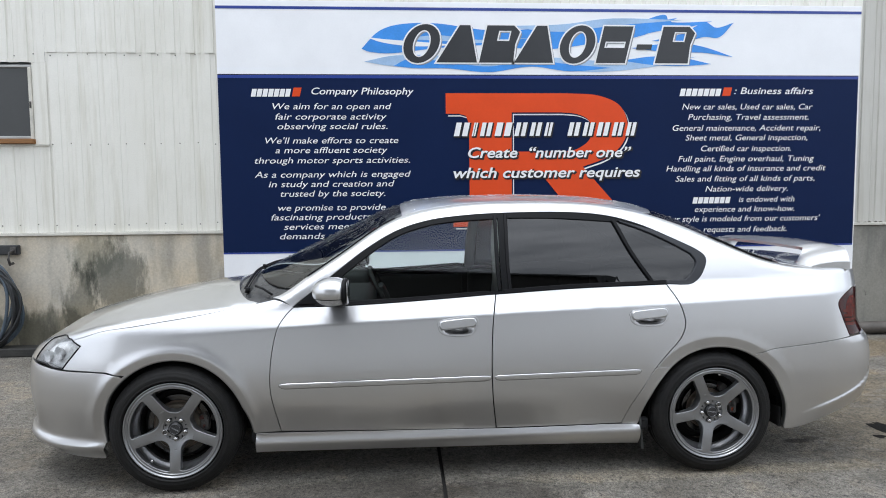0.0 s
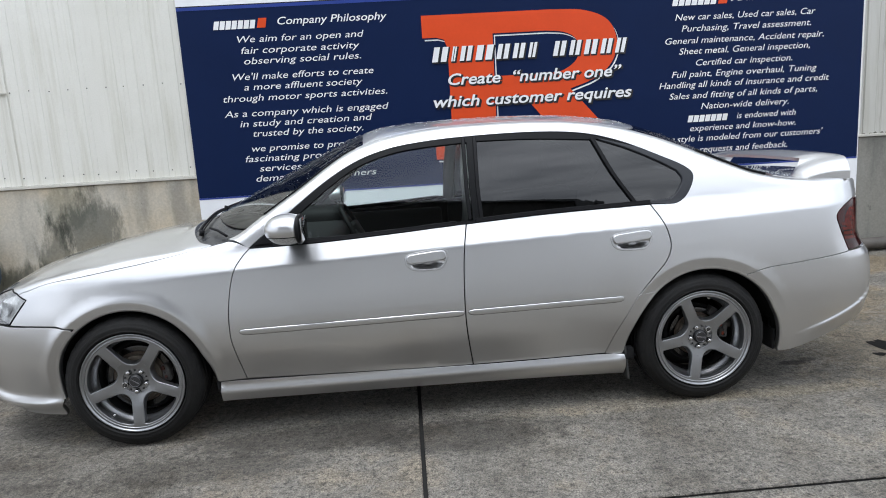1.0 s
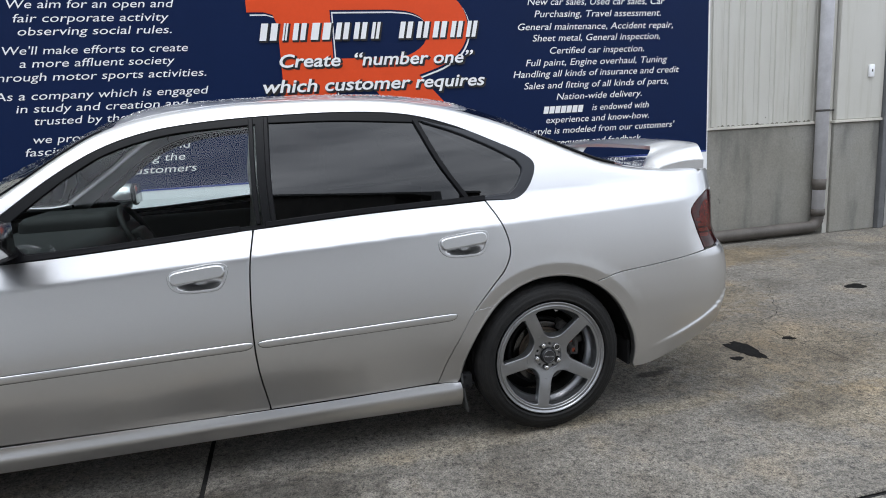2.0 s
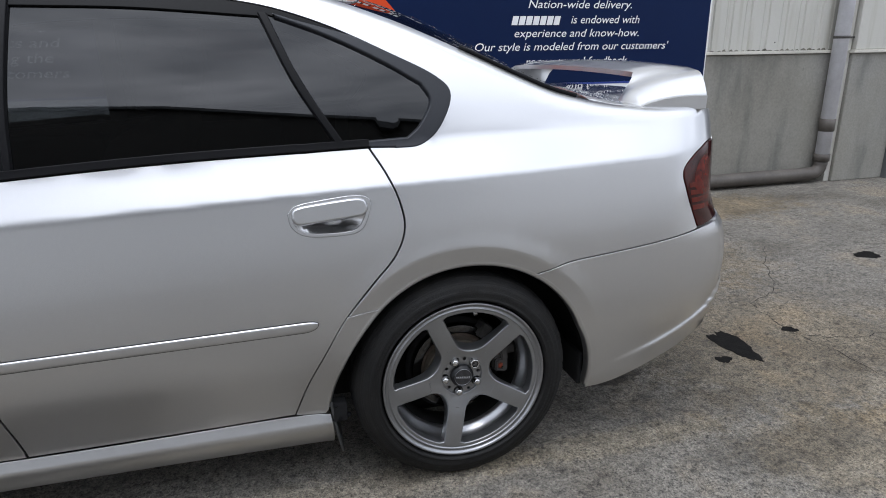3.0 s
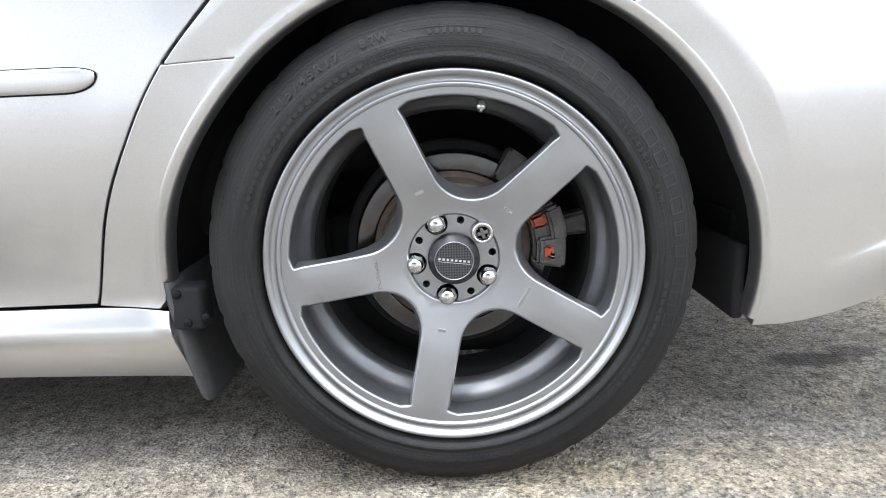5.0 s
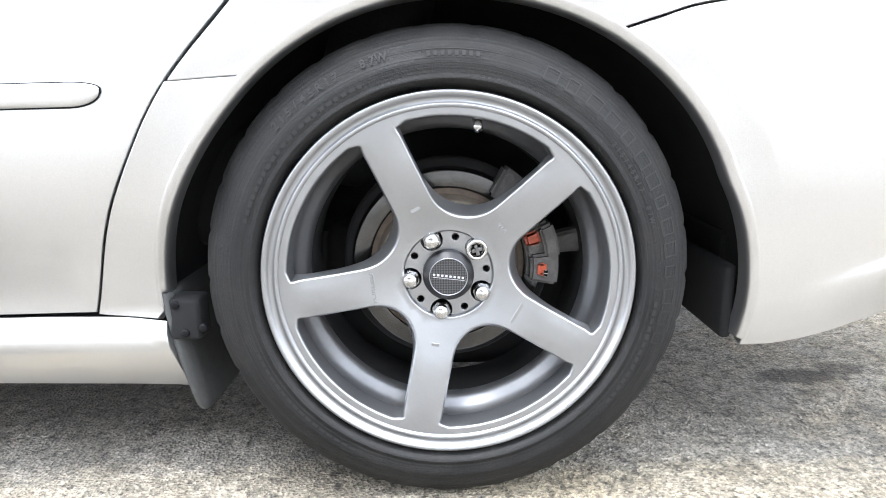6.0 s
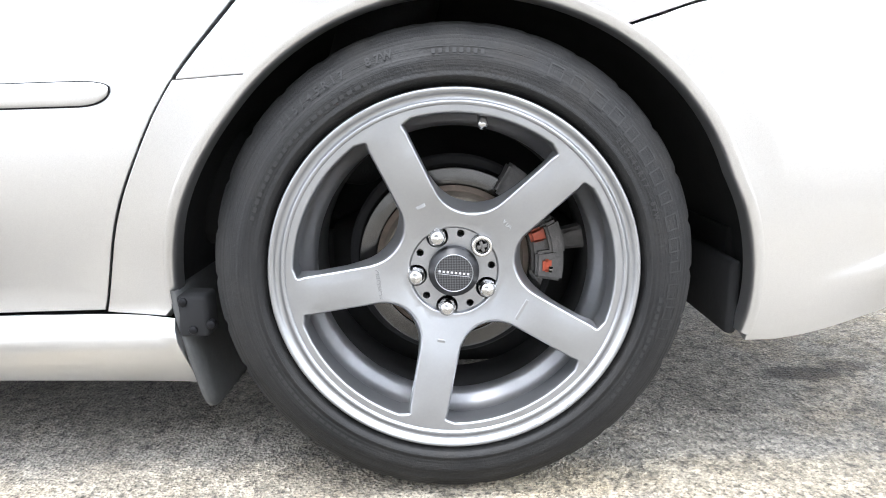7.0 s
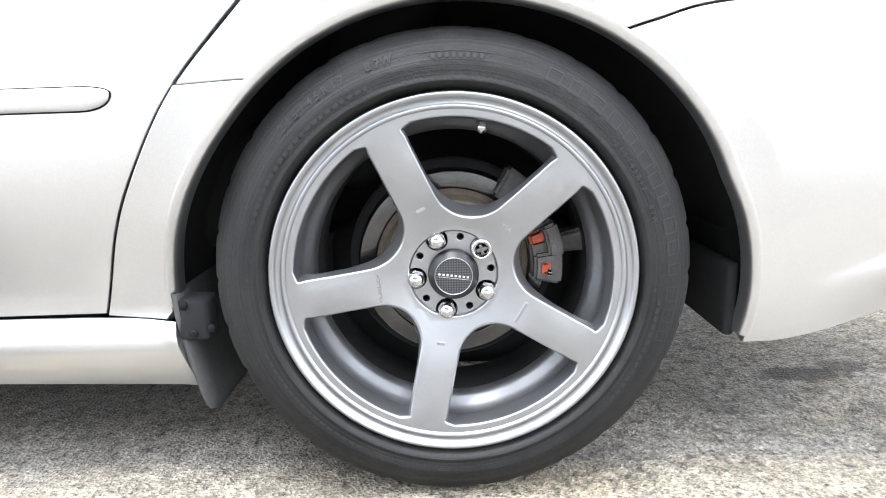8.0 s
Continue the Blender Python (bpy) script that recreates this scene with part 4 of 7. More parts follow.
tongue([(0.9, 2.95), (1.2, 3.02), (1.42, 3.13), (1.55, 3.08), (1.72, 3.13)], [(0.9, 2.95), (1.2, 2.94), (1.42, 2.99), (1.58, 2.99), (1.72, 3.13)], M_SKYBLUE, 1)
tongue([(0.7, 2.88), (1.1, 2.93), (1.4, 2.90), (1.72, 2.80)], [(0.7, 2.88), (1.1, 2.84), (1.4, 2.84), (1.72, 2.80)], M_SKYBLUE, 1)
tongue([(-0.6, 3.08), (0.0, 3.10), (0.5, 3.16), (1.2, 3.15)], [(-0.6, 3.08), (0.0, 3.03), (0.5, 3.09), (1.2, 3.15)], M_PALE, 1.3)
tongue([(-1.55, 2.95), (-1.2, 2.99), (-0.8, 2.95), (-0.3, 2.97)], [(-1.55, 2.95), (-1.2, 2.94), (-0.8, 2.92), (-0.3, 2.97)], M_PALE, 1.3)

tongue([(-1.62, 2.70), (-1.45, 2.77), (-1.1, 2.74), (-0.7, 2.70), (-0.3, 2.76), (0.1, 2.72), (0.5, 2.69)], [(-1.62, 2.70), (-1.4, 2.68), (-1.1, 2.68), (-0.7, 2.645), (-0.3, 2.70), (0.1, 2.655), (0.5, 2.69)], M_SKYBLUE, 1.2)
tongue([(-1.88, 2.97), (-1.7, 2.95), (-1.4, 2.93), (-1.0, 2.90)], [(-1.88, 2.97), (-1.7, 2.915), (-1.4, 2.885), (-1.0, 2.90)], M_PRINT, 1.3)
tongue([(0.2, 3.02), (0.6, 3.07), (1.0, 3.20), (1.1, 3.13), (1.5, 3.14)], [(0.2, 3.02), (0.6, 2.98), (1.0, 3.05), (1.2, 3.07), (1.5, 3.14)], M_SKYBLUE, 1.15)
tongue([(0.6, 2.76), (0.9, 2.80), (1.2, 2.79), (1.5, 2.73)], [(0.6, 2.76), (0.9, 2.72), (1.2, 2.71), (1.5, 2.73)], M_SKYBLUE, 1.2)


def plain_shape(x0, x1, z0, z1, slant):
    """A plain slanted block."""
    return [(x + (z - z0) * slant, z) for x, z in ((x0, z0), (x1, z0), (x1, z1), (x0, z1))]


def bar_pair(a, b, z0, z1, slant, grow, ink, edge, layers, off):
    """Two upright bars in place of a character, each with an outline."""
    w = (b - a) * 0.40
    for q in (a, b - w):
        o = plain_shape(q, q + w, z0, z1, slant)
        plate("logo_edge", [(x + off[0], z + off[1]) for x, z in inset(o, -grow)], edge, layers[0])
        plate("logo_shape", o, ink, layers[1])


def emblem_shape(a, b, kind, z0=2.735, z1=3.085, slant=0.24):
    """One dark plain shape of the header emblem: an oval ring, a wedge, a block with a window or a slotted block."""
    w, h, mx, mz = b - a, z1 - z0, (a + b) / 2, (z0 + z1) / 2
    lean = lambda pts: [(x + (z - z0) * slant, z) for x, z in pts]
    oval_at = lambda k, j: [(mx + w * k * math.cos(q), mz + h * j * math.sin(q)) for q in np.linspace(0, 2 * math.pi, 33)[:-1]]
    if kind == "ring":
        out, holes = oval_at(0.5, 0.52), [oval_at(0.24, 0.36)]
    elif kind == "wedge":
        out, holes = [(a - 0.02, z0), (b + 0.02, z0), (mx + 0.05, z1), (mx - 0.05, z1)], []
    elif kind == "window":
        out, holes = [(a, z0), (b, z0), (b - 0.02, mz), (b, z1 - 0.06), (b - 0.07, z1), (a, z1)], [[(a + w * 0.38, mz + 0.03), (b - w * 0.26, mz + 0.03), (b - w * 0.26, z1 - 0.05), (a + w * 0.38, z1 - 0.05)]]
    else:
        out, holes = [(a, z0), (b, z0), (b, z1), (a, z1)], [[(a + 0.05, mz - 0.03), (b - 0.04, mz - 0.03), (b - 0.04, mz + 0.03), (a + 0.05, mz + 0.03)]]
    out, holes = lean(out), [lean(q) for q in holes]
    plate("logo_shadow", [(x + 0.022, z - 0.018) for x, z in out], M_SHADOWINK, 1.6, [[(x + 0.022, z - 0.018) for x, z in q] for q in holes])
    plate("logo_edge", inset(out, -0.014), M_PRINT, 2.1, [inset(q, 0.012) for q in holes])
    plate("logo_shape", out, M_INK, 2.7, holes)


for a, b, kind in ((-1.56, -1.22, "ring"), (-1.19, -0.84, "wedge"), (-0.80, -0.47, "window"), (-0.44, -0.10, "wedge"), (-0.05, 0.29, "ring"), (0.34, 0.63, "slots"), (0.93, 1.26, "window")):
    emblem_shape(a, b, kind)
plate("logo_shape", [(0.74, 2.865), (0.89, 2.865), (0.902, 2.915), (0.752, 2.915)], M_INK, 2.7)
x = -1.05
for w in (0.15, 0.055, 0.12, 0.17, 0.125, 0.12, 0.085, 0.0, 0.125, 0.115, 0.13, 0.115, 0.105):
    if w:
        bar_pair(x, x + w - 0.02, 2.035, 2.165, 0.22, 0.006, M_PRINT, M_BLK, (3.7, 4.3), (0.009, -0.009))
    x += (w or 0.10) + 0.0235

# ---- car: the body's curves ----
HUB_R, HUB_F, HUB_Z, ARCH = 0.006, -2.664, 0.31, 0.345


def curve1(pairs):
    """A smooth function through (x, value) pairs."""
    xs, ys = np.array([p[0] for p in pairs]), np.array([p[1] for p in pairs])
    h, d = np.diff(xs), np.diff(ys) / np.diff(xs)
    m = np.zeros(len(xs))
    m[0], m[-1] = d[0], d[-1]
    for i in range(1, len(xs) - 1):
        m[i] = 0.0 if d[i - 1] * d[i] <= 0 else (h[i - 1] + h[i]) * d[i - 1] * d[i] / (h[i] * d[i] * 0.5 + h[i - 1] * d[i - 1] * 0.5 + 0.5 * (h[i - 1] * d[i] + h[i] * d[i - 1])) * 1.0

    def f(x):
        x = np.clip(x, xs[0], xs[-1])
        i = np.clip(np.searchsorted(xs, x) - 1, 0, len(xs) - 2)
        t = (x - xs[i]) / h[i]
        return (ys[i] * (1 + 2 * t) * (1 - t) ** 2 + ys[i + 1] * t * t * (3 - 2 * t)
                + h[i] * (m[i] * t * (1 - t) ** 2 + m[i + 1] * t * t * (t - 1)))
    return f


half_width = curve1([(-3.7, 0.85), (-3.0, 0.862), (-2.67, 0.868), (-2.0, 0.866), (-1.0, 0.866), (0.0, 0.869), (0.5, 0.858), (1.1, 0.835)])
edge_z = curve1([(-3.7, 0.56), (-3.5, 0.655), (-3.3, 0.725), (-3.1, 0.785), (-2.9, 0.825), (-2.67, 0.86), (-2.4, 0.884), (-2.2, 0.905), (-2.05, 0.995), (-1.9, 1.095),
                 (-1.586, 1.295), (-1.35, 1.352), (-1.1, 1.375), (-0.85, 1.378), (-0.6, 1.368), (-0.34, 1.325), (-0.15, 1.262), (0.067, 1.168), (0.2, 1.108), (0.322, 1.062), (0.5, 1.03), (0.7, 1.020), (0.85, 1.024), (1.15, 1.026)])
centre_z = curve1([(-3.7, 0.60), (-3.55, 0.70), (-3.4, 0.77), (-3.2, 0.83), (-3.0, 0.875), (-2.75, 0.92), (-2.52, 0.952), (-2.42, 0.995), (-2.2, 1.10), (-1.9, 1.245), (-1.62, 1.37), (-1.45, 1.412), (-1.2, 1.428),
                   (-0.9, 1.432), (-0.6, 1.424), (-0.3, 1.393), (-0.1, 1.345), (0.1, 1.26), (0.3, 1.155), (0.45, 1.085), (0.6, 1.05), (0.8, 1.040), (1.0, 1.036), (1.15, 1.034)])
SIDE = [(0.10, -0.115), (0.19, -0.064), (0.25, -0.043), (0.32, -0.027), (0.44, -0.0058), (0.52, 0.0), (0.56, -0.0012), (0.62, -0.006), (0.67, -0.0115), (0.735, -0.0210), (0.785, -0.0305), (0.825, -0.0390), (0.842, -0.0430), (0.850, -0.0472), (0.87, -0.059), (0.91, -0.0825), (0.94, -0.099)]
side_low = curve1(SIDE)


def side_in(z):
    """How far the flank lies inside the half width at a height."""
    t = np.maximum(z - 0.94, 0)
    return np.where(z < 0.94, side_low(z), -0.099 - 0.32 * t - 0.44 * t * t)


def flank_in(x, z):
    """The same with the shoulder rising towards the tail."""
    x, z = np.asarray(x), np.asarray(z)
    q = np.clip((z - 0.52) / 0.26, 0, 1)
    k = np.clip((0.47 - z) / 0.21, 0, 1)
    tuck = 0.026 * k * k * (3 - 2 * k) * np.clip((x + 2.45) / 0.2, 0, 1) * np.clip((-0.24 - x) / 0.14, 0, 1)
    zz = z - np.clip(0.040 * (x + 0.9), -0.068, 0.066) * q * q * (3 - 2 * q)
    # the crease fades towards the tail
    t, b = np.clip((zz - 0.654) / 0.28, 0, 1), np.clip((x - 0.0) / 0.55, 0, 1)
    lean = -0.0095 - 0.0476 * t - (0.0864 - 0.0476) * t * t
    base = side_in(zz)
    soft = np.where((zz > 0.654) & (zz < 0.934), lean - base, 0.0) * 0.15 * b * b * (3 - 2 * b)
    return -tuck + base + soft


NS = 260
STX = np.arange(-3.74, 1.2, 0.02)


def station(x):
    w, ze, zc = float(half_width(x)), float(edge_z(x)), float(centre_z(x))
    z = np.linspace(0.10, ze, 150)
    y = w + flank_in(x, z)
    ye = y[-1]
    k = np.linspace(1, 0, 110)[1:]
    yt = ye * k
    a, b = np.clip((x + 2.45) / 0.25, 0, 1), np.clip((-1.45 - x) / 0.25, 0, 1)
    zt = zc - (zc - ze) * k ** (2.3 - 0.55 * a * b)
    y, z = np.concatenate([y, yt]), np.concatenate([z, zt])
    s = np.concatenate([[0], np.cumsum(np.hypot(np.diff(y), np.diff(z)))])
    # round the crease at the rail
    se = s[149]
    r = 0.045
    q = np.linspace(0, s[-1], 420)
    yq, zq = np.interp(q, s, y), np.interp(q, s, z)
    step = q[1]
    n = max(1, int(r / step))
    pad = lambda a, sgn: np.concatenate([2 * a[0] - a[1:n + 1][::-1], a, (sgn * a[-n - 1:-1][::-1])])
    ker = np.hanning(2 * n + 3)[1:-1]
    ker /= ker.sum()
    near = np.clip((0.15 - np.abs(q - se)) / 0.07, 0, 1)
    near = np.maximum(near * near * (3 - 2 * near), (q > se) * 1.0)
    yq = yq + near * (np.convolve(pad(yq, -1), ker, "valid") - yq)
    zq = zq + near * (np.convolve(pad(zq, 1), ker, "valid") - zq)
    s2 = np.concatenate([[0], np.cumsum(np.hypot(np.diff(yq), np.diff(zq)))])
    t = np.linspace(0, 1, NS)
    return np.interp(t * s2[-1], s2, yq), np.interp(t * s2[-1], s2, zq), s2[-1]


TAB = [station(x) for x in STX]
TY, TZ, TS = np.array([t[0] for t in TAB]), np.array([t[1] for t in TAB]), np.array([t[2] for t in TAB])


def at_station(x, s):
    """y and z on the section at x, a length s up from its foot."""
    fx = np.clip((np.asarray(x) - STX[0]) / 0.02, 0, len(STX) - 1.001)
    i = fx.astype(int)
    a = (fx - i)[:, None]
    out = []
    for T in (TY, TZ):
        pos0, pos1 = np.clip(s / TS[i], 0, 1) * (NS - 1), np.clip(s / TS[i + 1], 0, 1) * (NS - 1)
        v = []
        for pos, j in ((pos0, i), (pos1, i + 1)):
            k = np.clip(pos.astype(int), 0, NS - 2)
            v.append(T[j, k] + (T[j, k + 1] - T[j, k]) * (pos - k))
        out.append(v[0] * (1 - a[:, 0]) + v[1] * a[:, 0])
    return out[0], out[1]


def row(x):
    fx = float(np.clip((x - STX[0]) / 0.02, 0, len(STX) - 1.001))
    i = int(fx)
    a = fx - i
    return TY[i] * (1 - a) + TY[i + 1] * a, TZ[i] * (1 - a) + TZ[i + 1] * a, TS[i] * (1 - a) + TS[i + 1] * a


def s_at_z(x, z):
    _, zz, S = row(x)
    return float(np.interp(z, zz, np.linspace(0, S, NS)))


def s_at_y(x, y):
    yy, _, S = row(x)
    k = int(np.argmax(yy))
    return float(np.interp(-y, -yy[k:], np.linspace(0, S, NS)[k:]))


# rounded ends in plan
XA, XB, PF, PR, LF, LR = -2.88, 0.44, 2.45, 3.1, 1.26, 1.22
nose_x = curve1([(0.10, -3.46), (0.165, -3.52), (0.222, -3.61), (0.247, -3.615), (0.285, -3.578), (0.45, -3.595), (0.58, -3.59), (0.64, -3.565), (0.72, -3.49), (0.80, -3.38), (0.88, -3.22)])
tail_x = curve1([(0.10, 0.93), (0.25, 1.01), (0.40, 1.062), (0.55, 1.075), (0.64, 1.058), (0.70, 1.005), (0.76, 0.975), (0.90, 0.988), (0.96, 0.998), (1.00, 1.003), (1.06, 0.995)])


def flank(p, side=-1):
    """Maps (u, s) on the skin to the world; u is x but for the rounded ends, where it runs on round the corner."""
    u, s = p[:, 0], p[:, 1]
    x = np.clip(u, XA, XB)
    fac = np.ones(len(u))
    front, back = u < XA, u > XB
    ph = np.where(front, (XA - u) / LF, np.where(back, (u - XB) / LR, 0)) * math.pi / 2
    over = ph > math.pi / 2
    ph = np.minimum(ph, math.pi - ph)
    for _ in range(3):
        y, z = at_station(x, s)
        xf = XA - (XA - nose_x(z)) * np.sin(np.maximum(ph, 0)) ** (2 / PF)
        xb = XB + (tail_x(z) - XB) * np.sin(np.maximum(ph, 0)) ** (2 / PR)
        x = np.where(front, xf, np.where(back, xb, u))
    y, z = at_station(x, s)
    c = np.maximum(np.cos(ph), 0)
    fac = np.where(front, c ** (2 / PF), np.where(back, c ** (2 / PR), 1.0))
    fac = np.where(over, -fac, fac)
    # flared arch lips
    for hx in (HUB_F, HUB_R):
        d = np.hypot((x - hx) * (0.957 if hx == HUB_R else 1.0), z - HUB_Z) - ARCH
        q = np.clip((0.080 - d) / 0.046, 0, 1)
        turn = np.clip((0.034 - d) / 0.034, 0, 1)
        if hx == HUB_R:
            y = y + (0.0025 * np.clip((0.09 - d) / 0.04, 0, 1) - 0.0125 * np.clip((0.048 - d) / 0.048, 0, 1)) * np.clip((z - 0.40) / 0.16, 0, 1)
        else:
            y = y + (0.007 * q * q * (3 - 2 * q) - 0.013 * turn) * np.clip((z - 0.265) / 0.06, 0, 1)
    # lip of the front bumper, step of the rear bumper, bulge of the sill
    y = y + 0.022 * np.exp(-((z - 0.225) / 0.026) ** 2) * np.clip((-2.93 - x) / 0.1, 0, 1)
    stepz = 0.303 + 0.375 * (x - 0.47)
    q = np.clip((stepz - z) / 0.022, 0, 1)
    y = y + 0.011 * q * q * (3 - 2 * q) * np.clip(1 - (stepz - 0.022 - z) / 0.09, 0, 1) * np.clip((x - 0.46) / 0.14, 0, 1)
    y = y + 0.026 * np.exp(-((z - 0.222) / np.where(z > 0.222, 0.026, 0.105)) ** 2) * np.clip((0.266 - z) / 0.02, 0, 1) * np.clip((x + 2.36) / 0.05, 0, 1) * np.clip((-0.30 - x) / 0.05, 0, 1)
    return np.stack([x, side * y * fac, z], axis=1)


def u_at(x, z):
    """The u of the point of the skin that lies at x."""
    if x < XA:
        k = min(1.0, (XA - x) / (XA - float(nose_x(z))))
        return XA - LF * math.asin(k ** (PF / 2)) / (math.pi / 2)
    if x > XB:
        k = min(1.0, (x - XB) / (float(tail_x(z)) - XB))
        return XB + LR * math.asin(k ** (PR / 2)) / (math.pi / 2)
    return x


def U(pts):
    """Side-view points (x, z) as points of the skin."""
    return [(u_at(x, z), s_at_z(x, z)) for x, z in pts]


def V(pts):
    """Plan-view points (x, y) of the top as points of the skin."""
    out = []
    for x, y in pts:
        z, fac = float(centre_z(x)), 1.0
        for _ in range(4):
            u = u_at(x, z)
            if x < XA:
                fac = math.cos((XA - u) / LF * math.pi / 2) ** (2 / PF)
            elif x > XB:
                fac = math.cos((u - XB) / LR * math.pi / 2) ** (2 / PR)
            s = s_at_y(x, y / max(fac, 0.05))
            z = float(at_station(np.array([x]), np.array([s]))[1][0])
        out.append((u, s))
    return out


def centre(xs):
    return [(u_at(x, float(centre_z(x))), row(x)[2] - 1e-4) for x in xs]


def arch_r(hx, a):
    """The arch opens a little wider towards the tail; the front one at its foot."""
    if hx == HUB_F:
        return ARCH + 0.026 * min(1.0, max(0.0, (18 - a) / 24)) - 0.010 * min(1.0, max(0.0, (a - 150) / 30))
    return ARCH + (0.018 * max(0.0, math.cos(radians(a))) ** 1.5 + 0.042 * min(1.0, max(0.0, (20 - a) / 36)) + 0.042 * min(1.0, max(0.0, (a - 140) / 48)) ** 1.6)


def arc(hx, a0, a1, n=28):
    return [(hx + arch_r(hx, a) * math.cos(radians(a)), HUB_Z + arch_r(hx, a) * math.sin(radians(a))) for a in np.linspace(a0, a1, n)]


# door gaps, belt and window outline, in side view
gap_front = spline([(-2.167, 0.276), (-2.188, 0.40), (-2.203, 0.51), (-2.197, 0.65), (-2.172, 0.78), (-2.135, 0.845), (-2.098, 0.883)])
gap_mid = spline([(-1.105, 0.255), (-1.130, 0.45), (-1.133, 0.62), (-1.122, 0.80), (-1.100, 0.928)])
gap_rear = spline([(-0.464, 0.259), (-0.421, 0.37), (-0.377, 0.455), (-0.321, 0.548), (-0.245, 0.635), (-0.185, 0.70), (-0.158, 0.765), (-0.165, 0.83), (-0.192, 0.90), (-0.228, 0.963)])
belt = spline([(-2.098, 0.883), (-1.8, 0.888), (-1.45, 0.906), (-1.100, 0.928), (-0.7, 0.950), (-0.228, 0.963)])
belt_f, belt_r = [p for p in belt if p[0] <= -1.099], [p for p in belt if p[0] >= -1.101]
door_foot = spline([(-2.167, 0.276), (-1.6, 0.262), (-1.105, 0.255), (-0.7, 0.256), (-0.464, 0.259)])
dlo_top = spline([(-2.098, 0.888), (-2.0, 0.962), (-1.886, 1.052), (-1.743, 1.158), (-1.60, 1.240), (-1.457, 1.288), (-1.30, 1.313), (-1.072, 1.328), (-0.74, 1.331), (-0.50, 1.312), (-0.32, 1.262), (-0.145, 1.182), (-0.038, 1.126), (-0.005, 1.080), (-0.043, 1.004), (-0.096, 0.965), (-0.16, 0.960)], 6)


def skin(name, outer, material=None, holes=(), parent=None, label="", sides=(-1, 1), **k):
    obs = []
    for sd in sides:
        v, f, n = shell(outer, lambda p, sd=sd: flank(p, sd), holes, flip=1 if sd < 0 else -1, **k)
        obs.append(part(name, make_mesh(name, v, f, n), material or M_PAINT, parent or car, label))
    return obs


def cup_in(x0, z0):
    return [(x0 + 1.1 * dx, z0 + 1.12 * dz) for dx, dz in spline([(-0.080, 0.011), (-0.062, 0.024), (0.0, 0.032), (0.064, 0.036), (0.086, 0.027), (0.082, 0.0), (0.063, -0.028), (0.028, -0.035), (-0.043, -0.032), (-0.073, -0.015), (-0.080, 0.011)], 6)]


crease_uv = [q for d in (-0.026, -0.012, -0.004, 0.004, 0.012, 0.028) for q in U([(x, 0.846 + min(0.066, max(-0.068, 0.040 * (x + 0.9))) + d) for x in np.arange(-2.98, 0.8, 0.018)])]
car = thing("sedan_car", "silver four-door sedan with dark tinted rear windows parked on the concrete", "car", (0, 0, 0))

# doors
front_doors = skin("front_door", outline(U(gap_front), U(belt_f), U(gap_mid[::-1]), U([p for p in door_foot[::-1] if p[0] <= -1.104])), holes=[outline(U(cup_in(-1.300, 0.781)))], label="silver front door", edge=0.03, gap=0.0034, extra=crease_uv)
rear_doors = skin("rear_door", outline(U(gap_mid), U(belt_r), U(gap_rear[::-1]), U([p for p in door_foot[::-1] if p[0] >= -1.106])), holes=[outline(U(cup_in(-0.344, 0.809)))], label="silver rear door", edge=0.03, gap=0.0044, extra=crease_uv)

# front fender up to the bonnet gap
bonnet_edge = spline([(-3.205, 0.770), (-3.105, 0.789), (-2.935, 0.803), (-2.765, 0.796), (-2.494, 0.774), (-2.36, 0.757), (-2.29, 0.746)])
lamp_in = [(-3.096, 0.722), (-3.140, 0.668), (-3.184, 0.613)]
arch_pts = [(hx + (arch_r(hx, a) + d) * math.cos(radians(a)), HUB_Z + (arch_r(hx, a) + d) * math.sin(radians(a))) for hx in (HUB_F, HUB_R) for d in (0.011, 0.022, 0.0325, 0.0355, 0.0465, 0.0495, 0.058, 0.072) for a in np.arange(-12, 192, 2.4)]
arch_uv = U(arch_pts)
fender = outline(U([(-2.167, 0.276), (-2.262, 0.272)]), U(arc(HUB_F, -6, 128)), U([(-2.90, 0.588), (-2.96, 0.603), (-3.05, 0.608), (-3.183, 0.611)]),
                 U(lamp_in[::-1]), V(bonnet_edge), V([(-2.20, 0.733)]), U([(-2.100, 0.8865)]), U(gap_front[::-1]))
fenders = skin("front_fender", fender, step=0.02, extra=arch_uv + crease_uv, label="silver front fender")

# rear quarter with the roof rail and pillars
rail = [(x, s_at_y(x, float(half_width(x)) + float(flank_in(x, edge_z(x))) - 0.052)) for x in np.arange(-2.211, 0.44, 0.03)]
lamp_front = spline([(0.800, 0.922), (0.772, 0.915), (0.715, 0.892), (0.668, 0.852), (0.680, 0.796), (0.706, 0.732), (0.727, 0.685)])
low_gap, high_gap = [p for p in gap_rear if p[1] < 0.552], [p for p in gap_rear if p[1] >= 0.552]
